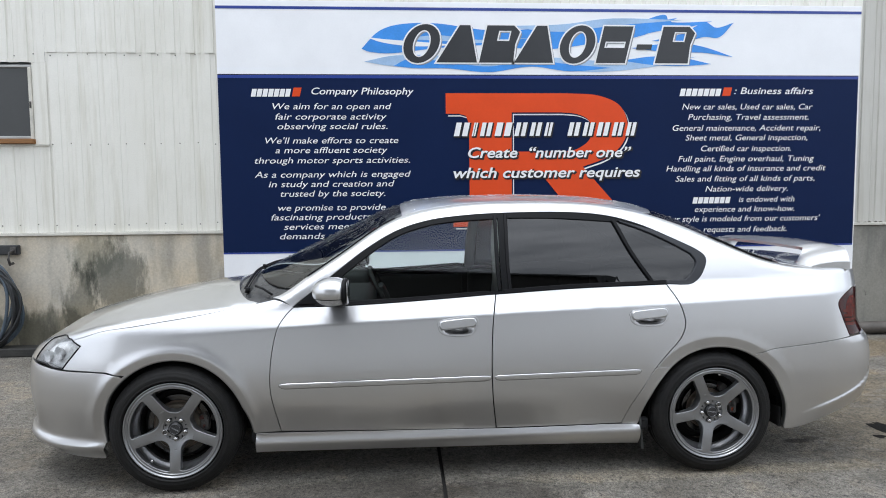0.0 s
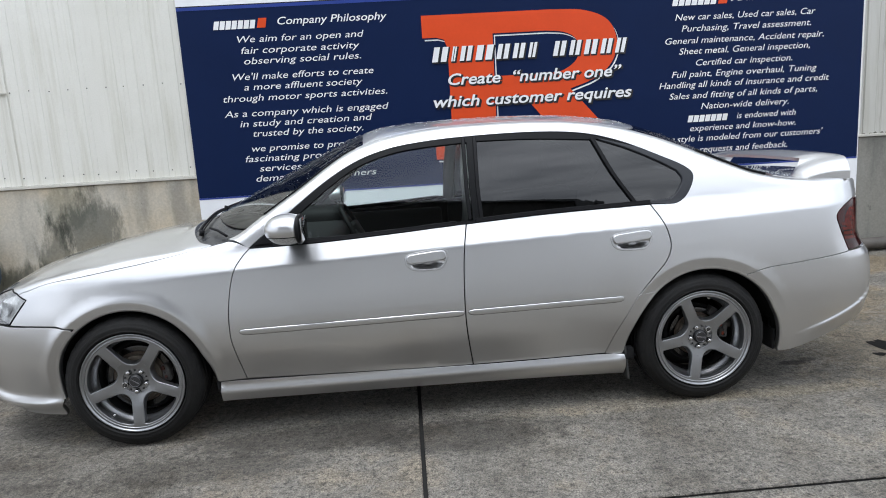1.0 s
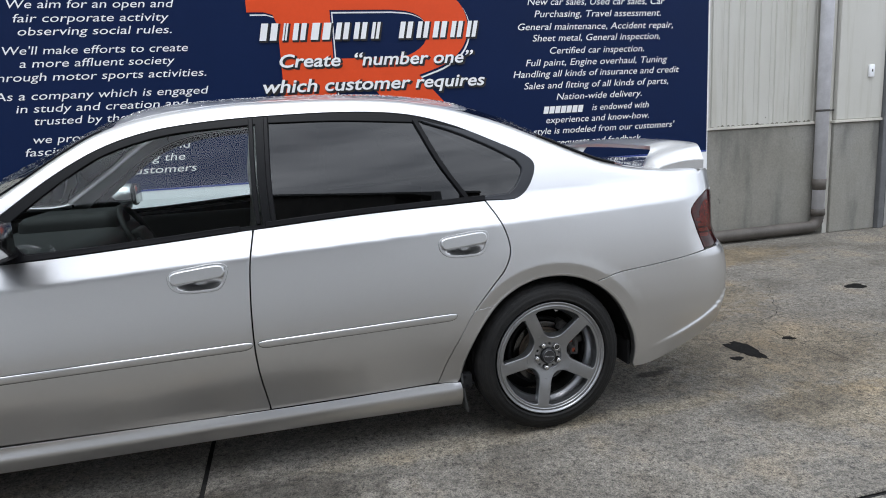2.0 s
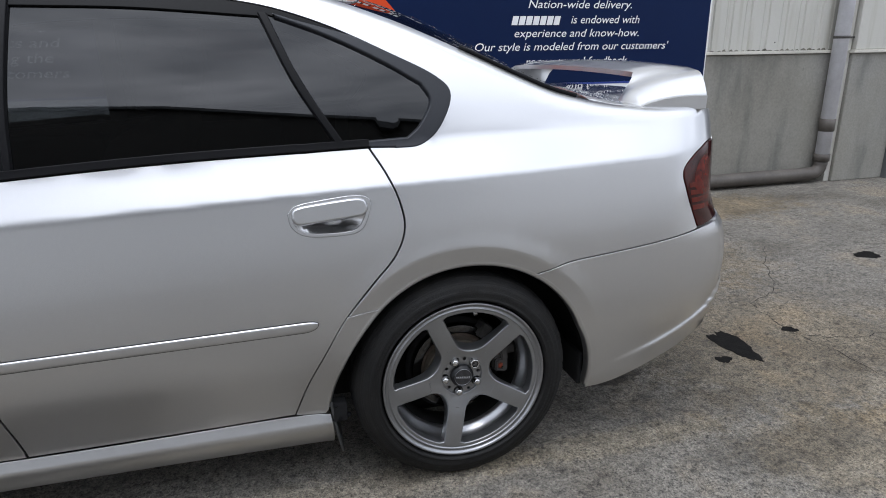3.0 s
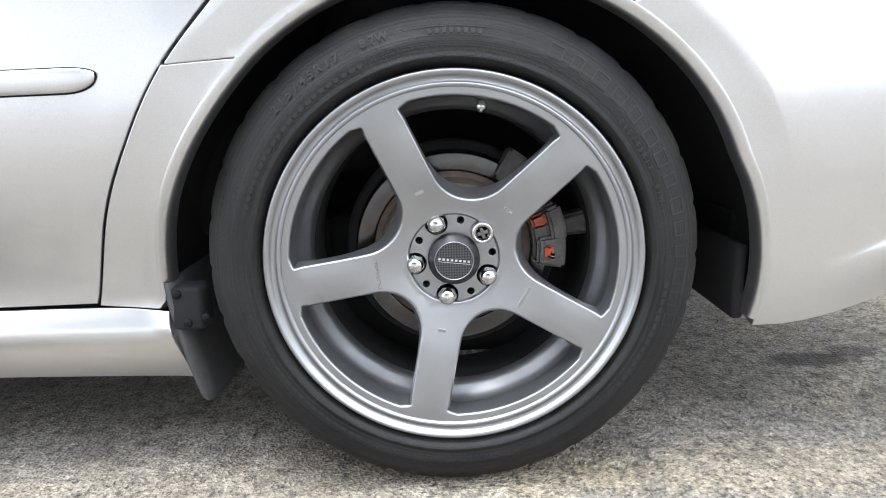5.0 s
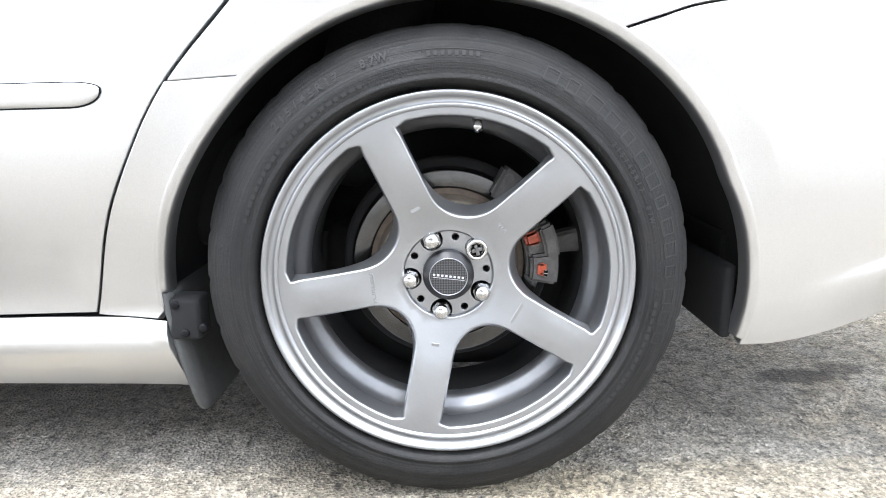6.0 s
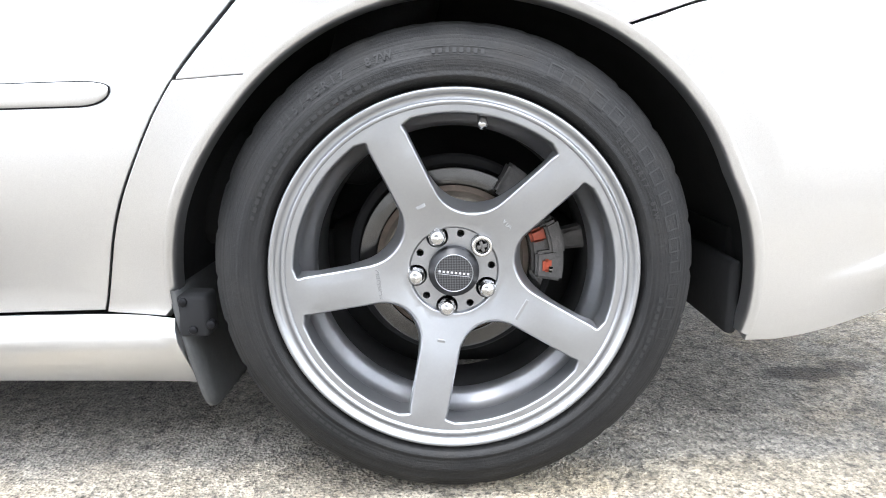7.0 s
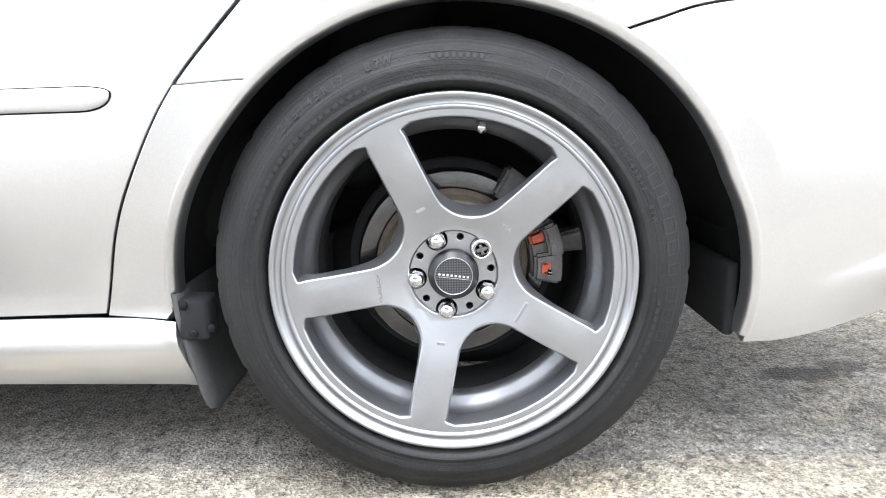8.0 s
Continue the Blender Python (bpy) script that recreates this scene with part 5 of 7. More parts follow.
quarter = outline(U([(-0.318, 0.5535)]), U(high_gap), U([(-0.16, 0.9605)]), U(dlo_top[::-1]), U([(-2.107, 0.8855)]), rail,
                  V([(0.50, 0.705), (0.62, 0.70), (0.70, 0.695)]), [(u_at(0.80, 1.012), s_at_z(0.80, 1.012)), (u_at(0.862, 1.010), s_at_z(0.862, 1.010)), (u_at(0.915, 0.985), s_at_z(0.915, 0.985)), (u_at(0.885, 0.925), s_at_z(0.885, 0.925))],
                  U(lamp_front), U(spline([(0.727, 0.679), (0.64, 0.6695), (0.45, 0.650), (0.30, 0.636), (0.235, 0.6185), (0.195, 0.6065)])),
                  U([p for p in arc(HUB_R, 57.5, 187, n=40) if p[1] > 0.5605 or p[0] > 0]), U([(-0.235, 0.5595)]))
ext = outline(U(low_gap), U([(-0.3172, 0.5541), (-0.2365, 0.5601)]), U([p for p in arc(HUB_R, 57.5, 187, n=60) if p[1] < 0.558 and p[0] < 0]), U([(-0.386, 0.2530), (-0.43, 0.2565)]))
skin("sill_extension", ext, step=0.02, extra=arch_uv, gap=0.0012, label="silver panel between rear door and wheel arch")
quarters = skin("rear_quarter", quarter, step=0.02, extra=arch_uv + crease_uv, label="silver rear quarter panel")

# sills, bumpers
sill = outline(U(spline([(-2.286, 0.268), (-1.6, 0.2590), (-1.0, 0.2525), (-0.5, 0.2555), (-0.374, 0.2500)])), U(spline([(-0.370, 0.22), (-0.366, 0.18), (-0.366, 0.139)])), U(spline([(-0.45, 0.143), (-0.8, 0.152), (-1.3, 0.160), (-2.292, 0.170)])))
sills = skin("side_sill", sill, gap=0.0004, label="silver side skirt")
nose_top = [(u_at(-3.185, 0.606), s_at_z(-3.185, 0.606)), (u_at(-3.3, 0.612), s_at_z(-3.3, 0.614))] + [(u, s_at_z(-3.45, 0.62)) for u in np.linspace(-3.55, XA - LF, 8)]
fb = outline(U(spline([(-3.185, 0.606), (-3.05, 0.604), (-2.96, 0.598), (-2.90, 0.584)])), U(arc(HUB_F, 130, 191)), U([(-3.012, 0.168)]),
             [(u, s_at_z(-3.45, 0.158)) for u in np.linspace(u_at(-3.02, 0.165), XA - LF, 10)], nose_top[::-1])
skin("front_bumper", fb, step=0.024, extra=arch_uv, label="silver front bumper with a chin lip")
tail_top = [(u, s_at_z(0.95, 0.679)) for u in np.linspace(u_at(0.755, 0.678), XB + LR, 8)]
rb = outline(U(spline([(0.195, 0.6052), (0.235, 0.6172), (0.30, 0.6347), (0.45, 0.6487), (0.64, 0.6682), (0.731, 0.6775)])), tail_top,
             [(XB + LR, s_at_z(0.95, 0.335))], U([(0.80, 0.325), (0.72, 0.302), (0.65, 0.279), (0.59, 0.255), (0.54, 0.234), (0.50, 0.218), (0.438, 0.203)]), U(arc(HUB_R, -15.5, 57)))
bumper_crease = U([(x, 0.303 + 0.375 * (x - 0.47) - dz) for x in np.arange(0.46, 0.80, 0.012) for dz in (0.0, 0.011, 0.022)])
skin("rear_bumper", rb, gap=0.0016, step=0.014, extra=arch_uv + bumper_crease, label="silver rear bumper")

# bonnet, cowl, windscreen, roof, rear window, boot lid
hood_front = spline([(-3.42, 0.0), (-3.41, 0.25), (-3.385, 0.45), (-3.335, 0.61), (-3.27, 0.715), (-3.205, 0.770)], 4)
cowl = spline([(-2.275, 0.738), (-2.34, 0.69), (-2.395, 0.58), (-2.44, 0.42), (-2.475, 0.22), (-2.49, 0.0)])
glass_foot = spline([(-2.10, 0.708), (-2.17, 0.64), (-2.27, 0.52), (-2.35, 0.30), (-2.385, 0.0)])
rail_w = lambda x, off: (x, s_at_y(x, float(half_width(x)) + float(flank_in(x, edge_z(x))) - off))
header = spline([(-1.575, 0.0), (-1.573, 0.3), (-1.565, 0.5), (-1.555, 0.60)])
skin("bonnet", outline(V(hood_front), V(bonnet_edge[1:]), V(cowl), centre(np.linspace(-2.52, -3.40, 30))), label="silver bonnet", step=0.04, gap=0.002)
skin("cowl_panel", outline(V(cowl[::-1]), V([(-2.20, 0.728)]), [rail_w(x, 0.055) for x in (-2.17, -2.14)], V(glass_foot), centre([-2.39, -2.44])), M_COWL, label="wet grey plastic cowl under the wipers", gap=0.001, lift=-0.012)
screen_side = [rail_w(x, 0.055) for x in np.arange(-2.10, -1.56, 0.03)]
skin("windscreen", outline(V(glass_foot[::-1]), screen_side, V(header[::-1]), centre(np.linspace(-1.58, -2.37, 30))), M_SCREEN, gap=0.001, lift=-0.004, edge=0.0, label="rain-spotted windscreen")
roof_rear = spline([(-0.16, 0.0), (-0.165, 0.3), (-0.20, 0.48), (-0.26, 0.545)])
skin("roof", outline(V(header), [rail_w(x, 0.055) for x in np.arange(-1.54, -0.27, 0.03)], V(roof_rear[::-1]), centre(np.linspace(-0.17, -1.56, 40))), step=0.045, label="silver roof beaded with rain")
glass_end = spline([(0.47, 0.0), (0.465, 0.35), (0.44, 0.55), (0.40, 0.655)])
skin("rear_window", outline(V(roof_rear), [rail_w(x, 0.055) for x in np.arange(-0.25, 0.40, 0.03)], V(glass_end[::-1]), centre(np.linspace(0.46, -0.15, 30))), M_TINT, gap=0.001, lift=-0.004, edge=0.0, label="dark rear window")

def lid_top(p, side):
    y = p[:, 1]
    out = []
    for x, yy in p:
        _, z = at_station(np.array([x]), np.array([s_at_y(x, abs(yy) if abs(yy) > 1e-3 else 1e-3)]))
        out.append((x, yy, z[0]))
    return np.array(out)


lid = outline([(0.478, -0.35), (0.482, 0.0), (0.478, 0.35), (0.45, 0.55), (0.43, 0.66), (0.50, 0.69), (0.66, 0.690)], spline([(0.66, 0.690), (0.79, 0.645), (0.885, 0.53), (0.95, 0.3), (0.97, 0.0), (0.95, -0.3), (0.885, -0.53), (0.79, -0.645), (0.66, -0.690)]),
              [(0.50, -0.69), (0.43, -0.66), (0.45, -0.55)])
v, f, n = shell(lid, lambda p: lid_top(p, 1), step=0.04, flip=1)
boot = part("boot_lid", make_mesh("boot_lid", v, f, n), M_PAINT, car, "silver boot lid beaded with rain")
back = outline([(u, s_at_z(0.95, 0.693)) for u in np.linspace(u_at(0.78, 0.69), XB + LR, 10)], [(u, s_at_z(0.95, 0.972)) for u in np.linspace(XB + LR, u_at(0.89, 0.97), 10)])
skin("boot_back", back, step=0.04, parent=boot)

# tail lamps
lamp = outline(U(lamp_front), [(u_at(0.755, 0.685), s_at_z(0.755, 0.684)), (u_at(0.79, 0.687), s_at_z(0.79, 0.686)), (u_at(0.86, 0.690), s_at_z(0.86, 0.690)), (u_at(0.90, 0.85), s_at_z(0.9, 0.84)), (u_at(0.885, 0.918), s_at_z(0.885, 0.918))])
tails = skin("tail_lamp", lamp, M_TAIL, label="dark red tail lamp", lift=0.003, edge=0.03, gap=0.003)
for sd, tl in zip((-1, 1), tails):
    for k in range(4):
        z0 = 0.737 + k * 0.022
        seg = outline(U(spline([(0.706 - k * 0.005, z0), (0.75, z0 - 0.004), (0.80, z0 - 0.006)])), U(spline([(0.80, z0 + 0.008), (0.75, z0 + 0.010), (0.704 - k * 0.005, z0 + 0.013)])))
        v, f, n = shell(seg, lambda p: flank(p, sd), flip=1 if sd < 0 else -1, gap=0.0, lift=0.0036, edge=0.002, soft=0.0005, step=0.02)
        part("lamp_rib", make_mesh("lamp_rib", v, f, n), M_AMBER, tl, "amber lamp rib")
    seg = outline(U(spline([(0.715, 0.80), (0.755, 0.775), (0.795, 0.80), (0.80, 0.85), (0.785, 0.885), (0.745, 0.875), (0.715, 0.84)])))
    v, f, n = shell(seg, lambda p: flank(p, sd), flip=1 if sd < 0 else -1, gap=0.0, lift=0.0036, edge=0.002, soft=0.0005, step=0.02)
    part("lamp_reflector", make_mesh("lamp_reflector", v, f, n), M_REDSPOT, tl, "bright red lamp reflector")

# headlamps
lamp_top = V([p for p in hood_front if p[1] > 0.60])
hl = outline(U([(-3.099, 0.722), (-3.142, 0.668), (-3.187, 0.614), (-3.25, 0.616)]), [(u, s_at_z(-3.4, 0.628)) for u in np.linspace(-3.33, -3.49, 6)], lamp_top)
grille = outline([(u, s_at_z(-3.45, 0.628)) for u in np.linspace(-3.70, XA - LF, 9)], V([(-3.43, 0.0), (-3.425, 0.2), (-3.405, 0.36)]))
skin("nose_panel", outline([(u, s_at_z(-3.45, 0.628)) for u in np.linspace(-3.495, -3.695, 5)], V([(-3.407, 0.37), (-3.39, 0.45), (-3.352, 0.575)])), label="silver panel beside the grille", gap=0.001)
skin("grille", grille, M_BLACK, label="black radiator grille", lift=-0.004, gap=0.002)
heads = skin("headlamp", hl, M_LENS, label="clear headlamp with chrome bowls", edge=0.0, gap=0.002)
for sd, h in zip((-1, 1), heads):
    v, f, n = shell(hl, lambda p: flank(p, sd), flip=1 if sd < 0 else -1, gap=0.004, lift=-0.032, edge=-0.028, step=0.03, soft=0.0)
    part("lamp_housing", make_mesh("lamp_housing", v, f, n), M_REFL, h, "chrome headlamp housing")
    q = flank(np.array(dense(hl, 0.02)), sd)
    v, f = tube([tuple(p) for p in q], 0.0035, 6, closed=True)
    part("lamp_seal", make_mesh("lamp_seal", v, f), M_BLACK, h)
    for x, z, r in ((-3.235, 0.675, 0.034), (-3.31, 0.655, 0.032)):
        v, f = lathe([(0.004, 0.02), (r * 0.6, 0.012), (r, -0.012), (r * 1.08, -0.012)], 24)
        bowl = part("lamp_bowl", make_mesh("lamp_bowl", v, f), M_REFL, h)
        c = flank(np.array(U([(x, z)])), sd)[0]
        bowl.location = (c[0] + 0.01, c[1] - sd * 0.024, c[2])
        bowl.rotation_euler = (0, 0, radians(40 * sd if sd > 0 else -40))

# dark inner shell that closes the gaps
inner = outline(U([(-2.30, 0.15), (-0.42, 0.15)]), U(spline([(-0.42, 0.33), (-0.36, 0.45), (-0.24, 0.60), (-0.15, 0.66)])), U([(-0.15, 0.93)]), U([p for p in belt[::-1] if p[0] < -0.3]), U([(-2.12, 0.86), (-2.25, 0.83), (-2.3, 0.60), (-2.33, 0.40)]))
skin("inner_panel", inner, M_DARK, lift=-0.036, edge=0.0, step=0.08, gap=0.0, label="dark inner panel")
bm = bmesh.new()
add_box(bm, (-2.25, -0.74, 0.160), (-0.42, 0.74, 0.25))
add_box(bm, (-3.42, -0.50, 0.19), (-2.301, 0.50, 0.30))
add_box(bm, (-0.359, -0.50, 0.17), (0.404, 0.50, 0.34))
add_box(bm, (0.405, -0.70, 0.225), (0.66, 0.70, 0.34))
add_box(bm, (-0.358, -0.62, 0.20), (-0.05, -0.501, 0.33))
add_box(bm, (-0.358, 0.501, 0.20), (-0.05, 0.62, 0.33))
add_box(bm, (0.661, -0.5, 0.30), (0.86, 0.5, 0.36))
part("underbody", bm, M_DARK, car, "dark underbody")
part("bulkhead", box((-2.31, -0.76, 0.241), (-2.29, 0.76, 0.85)), M_DARK, car, "dark bulkhead")
part("bulkhead", box((-0.12, -0.515, 0.341), (-0.10, 0.515, 0.93)), M_DARK, car, "dark bulkhead")

# wheel housings
def housing(hx, sd):
    vs, fs = [], []
    ang = np.linspace(-13, 188, 44)
    grow = lambda a: max(0.0, arch_r(hx, a) - ARCH)
    rows = []
    for y, r in ((0.52, 0.05), (0.52, 0.365), (0.70, 0.368), (0.835, 0.364)):
        rows.append(len(vs))
        vs += [(hx + (r + grow(a)) * math.cos(radians(a)), sd * (y - (0.05 * min(1.0, max(0.0, (10 - a) / 20)) + 0.06 * min(1.0, max(0.0, (a - 150) / 30))) * (y > 0.8)), HUB_Z + 0.004 + (r + grow(a)) * math.sin(radians(a))) for a in ang]
    for a, b in zip(rows, rows[1:]):
        fs += [(a + i, a + i + 1, b + i + 1, b + i) for i in range(len(ang) - 1)]
    return make_mesh("wheel_housing", vs, fs)


for hx in (HUB_F, HUB_R):
    for sd in (-1, 1):
        part("wheel_housing", housing(hx, sd), M_LINER, car, "dark wheel housing")


for sd in (-1, 1):
    for hx in (HUB_F, HUB_R):
        lo, hi = sorted((sd * 0.50, sd * 0.64))
        part("suspension_arm", smoothed(box((hx - 0.20, lo, 0.100), (hx + 0.20, hi, 0.345), 0.03, 2)), M_DARK, car, "dark suspension arm")
    # added dark sheet that fills the opening between wheel housing and bumper
    lo, hi = sorted((sd * 0.47, sd * 0.785))
    part("dark_filler_panel", smoothed(box((0.376, lo, 0.205), (0.392, hi, 0.31), 0.006, 2)), M_LINER, car, "dark filler panel added behind the wheel")


def arch_lip(hx, sd, a0, a1):
    """The turned-in edge of an arch."""
    ang = np.radians(np.linspace(a0, a1, 70))
    rows = ((-0.0001, 0.0055), (-0.0005, 0.0044), (-0.0003, 0.0018), (0.0007, -0.0012), (0.0026, -0.0046), (0.006, -0.0072), (0.011, -0.0086), (0.030, -0.009))
    vs, fs, k = [], [], len(ang)
    for d, r in rows:
        on = max(0.0, r)
        P = flank(np.array(U([(hx + (arch_r(hx, math.degrees(a)) + on) * math.cos(a), HUB_Z + (arch_r(hx, math.degrees(a)) + on) * math.sin(a)) for a in ang])), sd)
        for a, q in zip(ang, P):
            vs.append((q[0] + math.cos(a) * (r - on), q[1] - sd * d, q[2] + math.sin(a) * (r - on)))
    for j in range(len(rows) - 1):
        fs += [(j * k + i, j * k + i + 1, (j + 1) * k + i + 1, (j + 1) * k + i) for i in range(k - 1)]
    return make_mesh("arch_lip", vs, fs)


for sd in (-1, 1):
    part("arch_lip", arch_lip(HUB_F, sd, -5, 190), M_PAINT, car)
    part("arch_lip", arch_lip(HUB_R, sd, -14, 186), M_PAINT, car)

# ---- side windows ----
front_pane = outline(U(spline([(-1.955, 0.908), (-1.6, 0.917), (-1.064, 0.943)])), U(spline([(-1.068, 1.10), (-1.060, 1.300)])), U(spline([(-1.060, 1.303), (-1.30, 1.289), (-1.445, 1.266), (-1.59, 1.218), (-1.71, 1.145), (-1.81, 1.070), (-1.90, 0.998), (-1.955, 0.950)])))
rear_pane = outline(U(spline([(-1.018, 0.943), (-0.7, 0.958), (-0.309, 0.970)])), U(spline([(-0.309, 0.972), (-0.392, 1.12), (-0.460, 1.277)])), U(spline([(-0.467, 1.281), (-0.75, 1.301), (-1.013, 1.306)])), U(spline([(-1.013, 1.304), (-1.022, 1.10), (-1.018, 0.946)])))
quarter_pane = outline(U(spline([(-0.290, 0.971), (-0.20, 0.975), (-0.125, 0.979)])), U(spline([(-0.125, 0.981), (-0.088, 1.010), (-0.055, 1.068), (-0.076, 1.112)])), U(spline([(-0.076, 1.112), (-0.17, 1.168), (-0.30, 1.232), (-0.440, 1.283)])), U(spline([(-0.445, 1.275), (-0.378, 1.13), (-0.291, 0.975)])))
dlo = outline(U(belt), U([(-0.16, 0.9605)]), U(dlo_top[::-1]))
frames = skin("window_surround", dlo, M_FRAME, [front_pane, rear_pane, quarter_pane], lift=-0.003, edge=0.012, gap=0.0005, step=0.03, label="black window surround")
for sd, fr in zip((-1, 1), frames):
    for pane, mt, lb, dp in ((front_pane, M_GLASS, "clear front side window", -0.009), (rear_pane, M_TINT, "dark tinted rear door window", -0.009), (quarter_pane, M_TINT, "dark tinted quarter window", -0.007)):
        v, f, n = shell(inset(pane, -0.004), lambda p: flank(p, sd), flip=1 if sd < 0 else -1, gap=0.0, lift=dp, edge=0.0, step=0.05)
        part("side_window", make_mesh("side_window", v, f, n), mt, fr, lb)
    # slim raised bar between rear pane and quarter pane, rubber round the quarter pane, belt strip
    for nm, pts, w, lift in (("divider", [(-0.300, 0.978), (-0.385, 1.12), (-0.454, 1.285)], 0.007, 0.004), ("pillar_trim", [(-1.079, 0.947), (-1.083, 1.10), (-1.076, 1.325)], 0.005, 0.003), ("pillar_trim", [(-1.026, 0.947), (-1.030, 1.10), (-1.021, 1.325)], 0.005, 0.003)):
        q = spline(pts)
        seg = outline(U([(x - w, z) for x, z in q]), U([(x + w, z) for x, z in q[::-1]]))
        v, f, n = shell(seg, lambda p: flank(p, sd), flip=1 if sd < 0 else -1, gap=0.0, lift=lift, edge=0.012, soft=0.004, step=0.02)
        part(nm, make_mesh(nm, v, f, n), M_BLACK, fr)
    q = [(x, z + 0.0095) for x, z in belt if x > -2.0]
    for a, b in ((-2.0, -1.104), (-1.096, -0.22)):
        w = [p for p in q if a <= p[0] <= b]
        seg = outline(U([(x, z - 0.0075) for x, z in w]), U([(x, z + 0.0075) for x, z in w[::-1]]))
        v, f, n = shell(seg, lambda p: flank(p, sd), flip=1 if sd < 0 else -1, gap=0.0, lift=0.004, edge=0.012, soft=0.003, step=0.02)
        part("belt_strip", make_mesh("belt_strip", v, f, n), M_BLACK, fr)
    ring = outline(U(spline([(-0.228, 0.9655), (-0.16, 0.9625)])), U(dlo_top[::-1][:34]), U(spline([(-0.432, 1.282), (-0.30, 1.232), (-0.17, 1.168), (-0.076, 1.112)])), U(spline([(-0.076, 1.112), (-0.055, 1.068), (-0.088, 1.010), (-0.125, 0.979)])), U([(-0.20, 0.9755), (-0.2275, 0.9745)]))
    try_ring = shell(ring, lambda p: flank(p, sd), flip=1 if sd < 0 else -1, gap=0.0008, lift=0.003, edge=0.01, soft=0.008, step=0.02)
    part("rubber_surround", make_mesh("rubber_surround", *try_ring), M_SOFTRUB, fr, "thick rubber surround")

# ---- door mouldings, handles ----
def strip(x0, x1, z0, z1, h, sd, parent):
    """A slim rubbing strip with a crowned section and rounded-off ends."""
    ends = [0.0, 0.0015, 0.004, 0.008, 0.013, 0.019, 0.026, 0.035]
    xs = [x0 + d for d in ends] + list(np.linspace(x0 + 0.05, x1 - 0.05, 24)) + [x1 - d for d in ends[::-1]]
    across = [-1.0, -0.97, -0.88, -0.7, -0.4, -0.05, 0.2, 0.38, 0.5, 0.62, 0.78, 0.9, 0.97, 1.0]
    crown = [-0.6, 0.45, 0.70, 0.85, 0.95, 1.0, 1.0, 0.995, 0.985, 0.965, 0.92, 0.80, 0.50, -0.6]
    uv, lift = [], []
    for x in xs:
        t = (x - x0) / (x1 - x0)
        d = min(x - x0, x1 - x)
        full = math.sqrt(max(0.0, 1 - (1 - min(1.0, d / 0.036)) ** 2))
        z = z0 + (z1 - z0) * t + 0.35 * h * (1 - full)
        for a, c in zip(across, crown):
            uv.append((x, z + h * a * (0.12 + 0.88 * full)))
            lift.append(0.0075 * c * (0.35 + 0.65 * full))
    q = np.array(U(uv))
    P = flank(q, sd)
    N = np.cross(flank(q + (0.003, 0), sd) - flank(q - (0.003, 0), sd), flank(q + (0, 0.003), sd) - flank(q - (0, 0.003), sd)) * (1 if sd < 0 else -1)
    N /= np.linalg.norm(N, axis=1)[:, None]
    P = P + N * np.array(lift)[:, None]
    k = len(across)
    fs = [(i * k + j, (i + 1) * k + j, (i + 1) * k + j + 1, i * k + j + 1) for i in range(len(xs) - 1) for j in range(k - 1)]
    part("side_moulding", fix_normals(make_mesh("side_moulding", P, fs)), M_PAINT, parent, "slim silver rubbing strip")
    # thin black sheet that draws the strip's shadow line, widest below
    edge_of = lambda i, up: (xs[i] + (-0.0012 if i == 0 else 0.0012 if i == len(xs) - 1 else 0.0), uv[i * k + (k - 1 if up else 0)][1] + (0.0006 if up else -0.0013))
    foot = outline(U([edge_of(i, False) for i in range(len(xs))]), U([edge_of(i, True) for i in range(len(xs) - 1, -1, -1)]))
    v, f, n = shell(foot, lambda p: flank(p, sd), flip=1 if sd < 0 else -1, gap=0.0, lift=0.0016, edge=0.0014, soft=0.0003, step=0.016)
    part("moulding_shade_line", make_mesh("moulding_shade_line", v, f, n), M_BLACK, parent, "thin dark line round the edge")


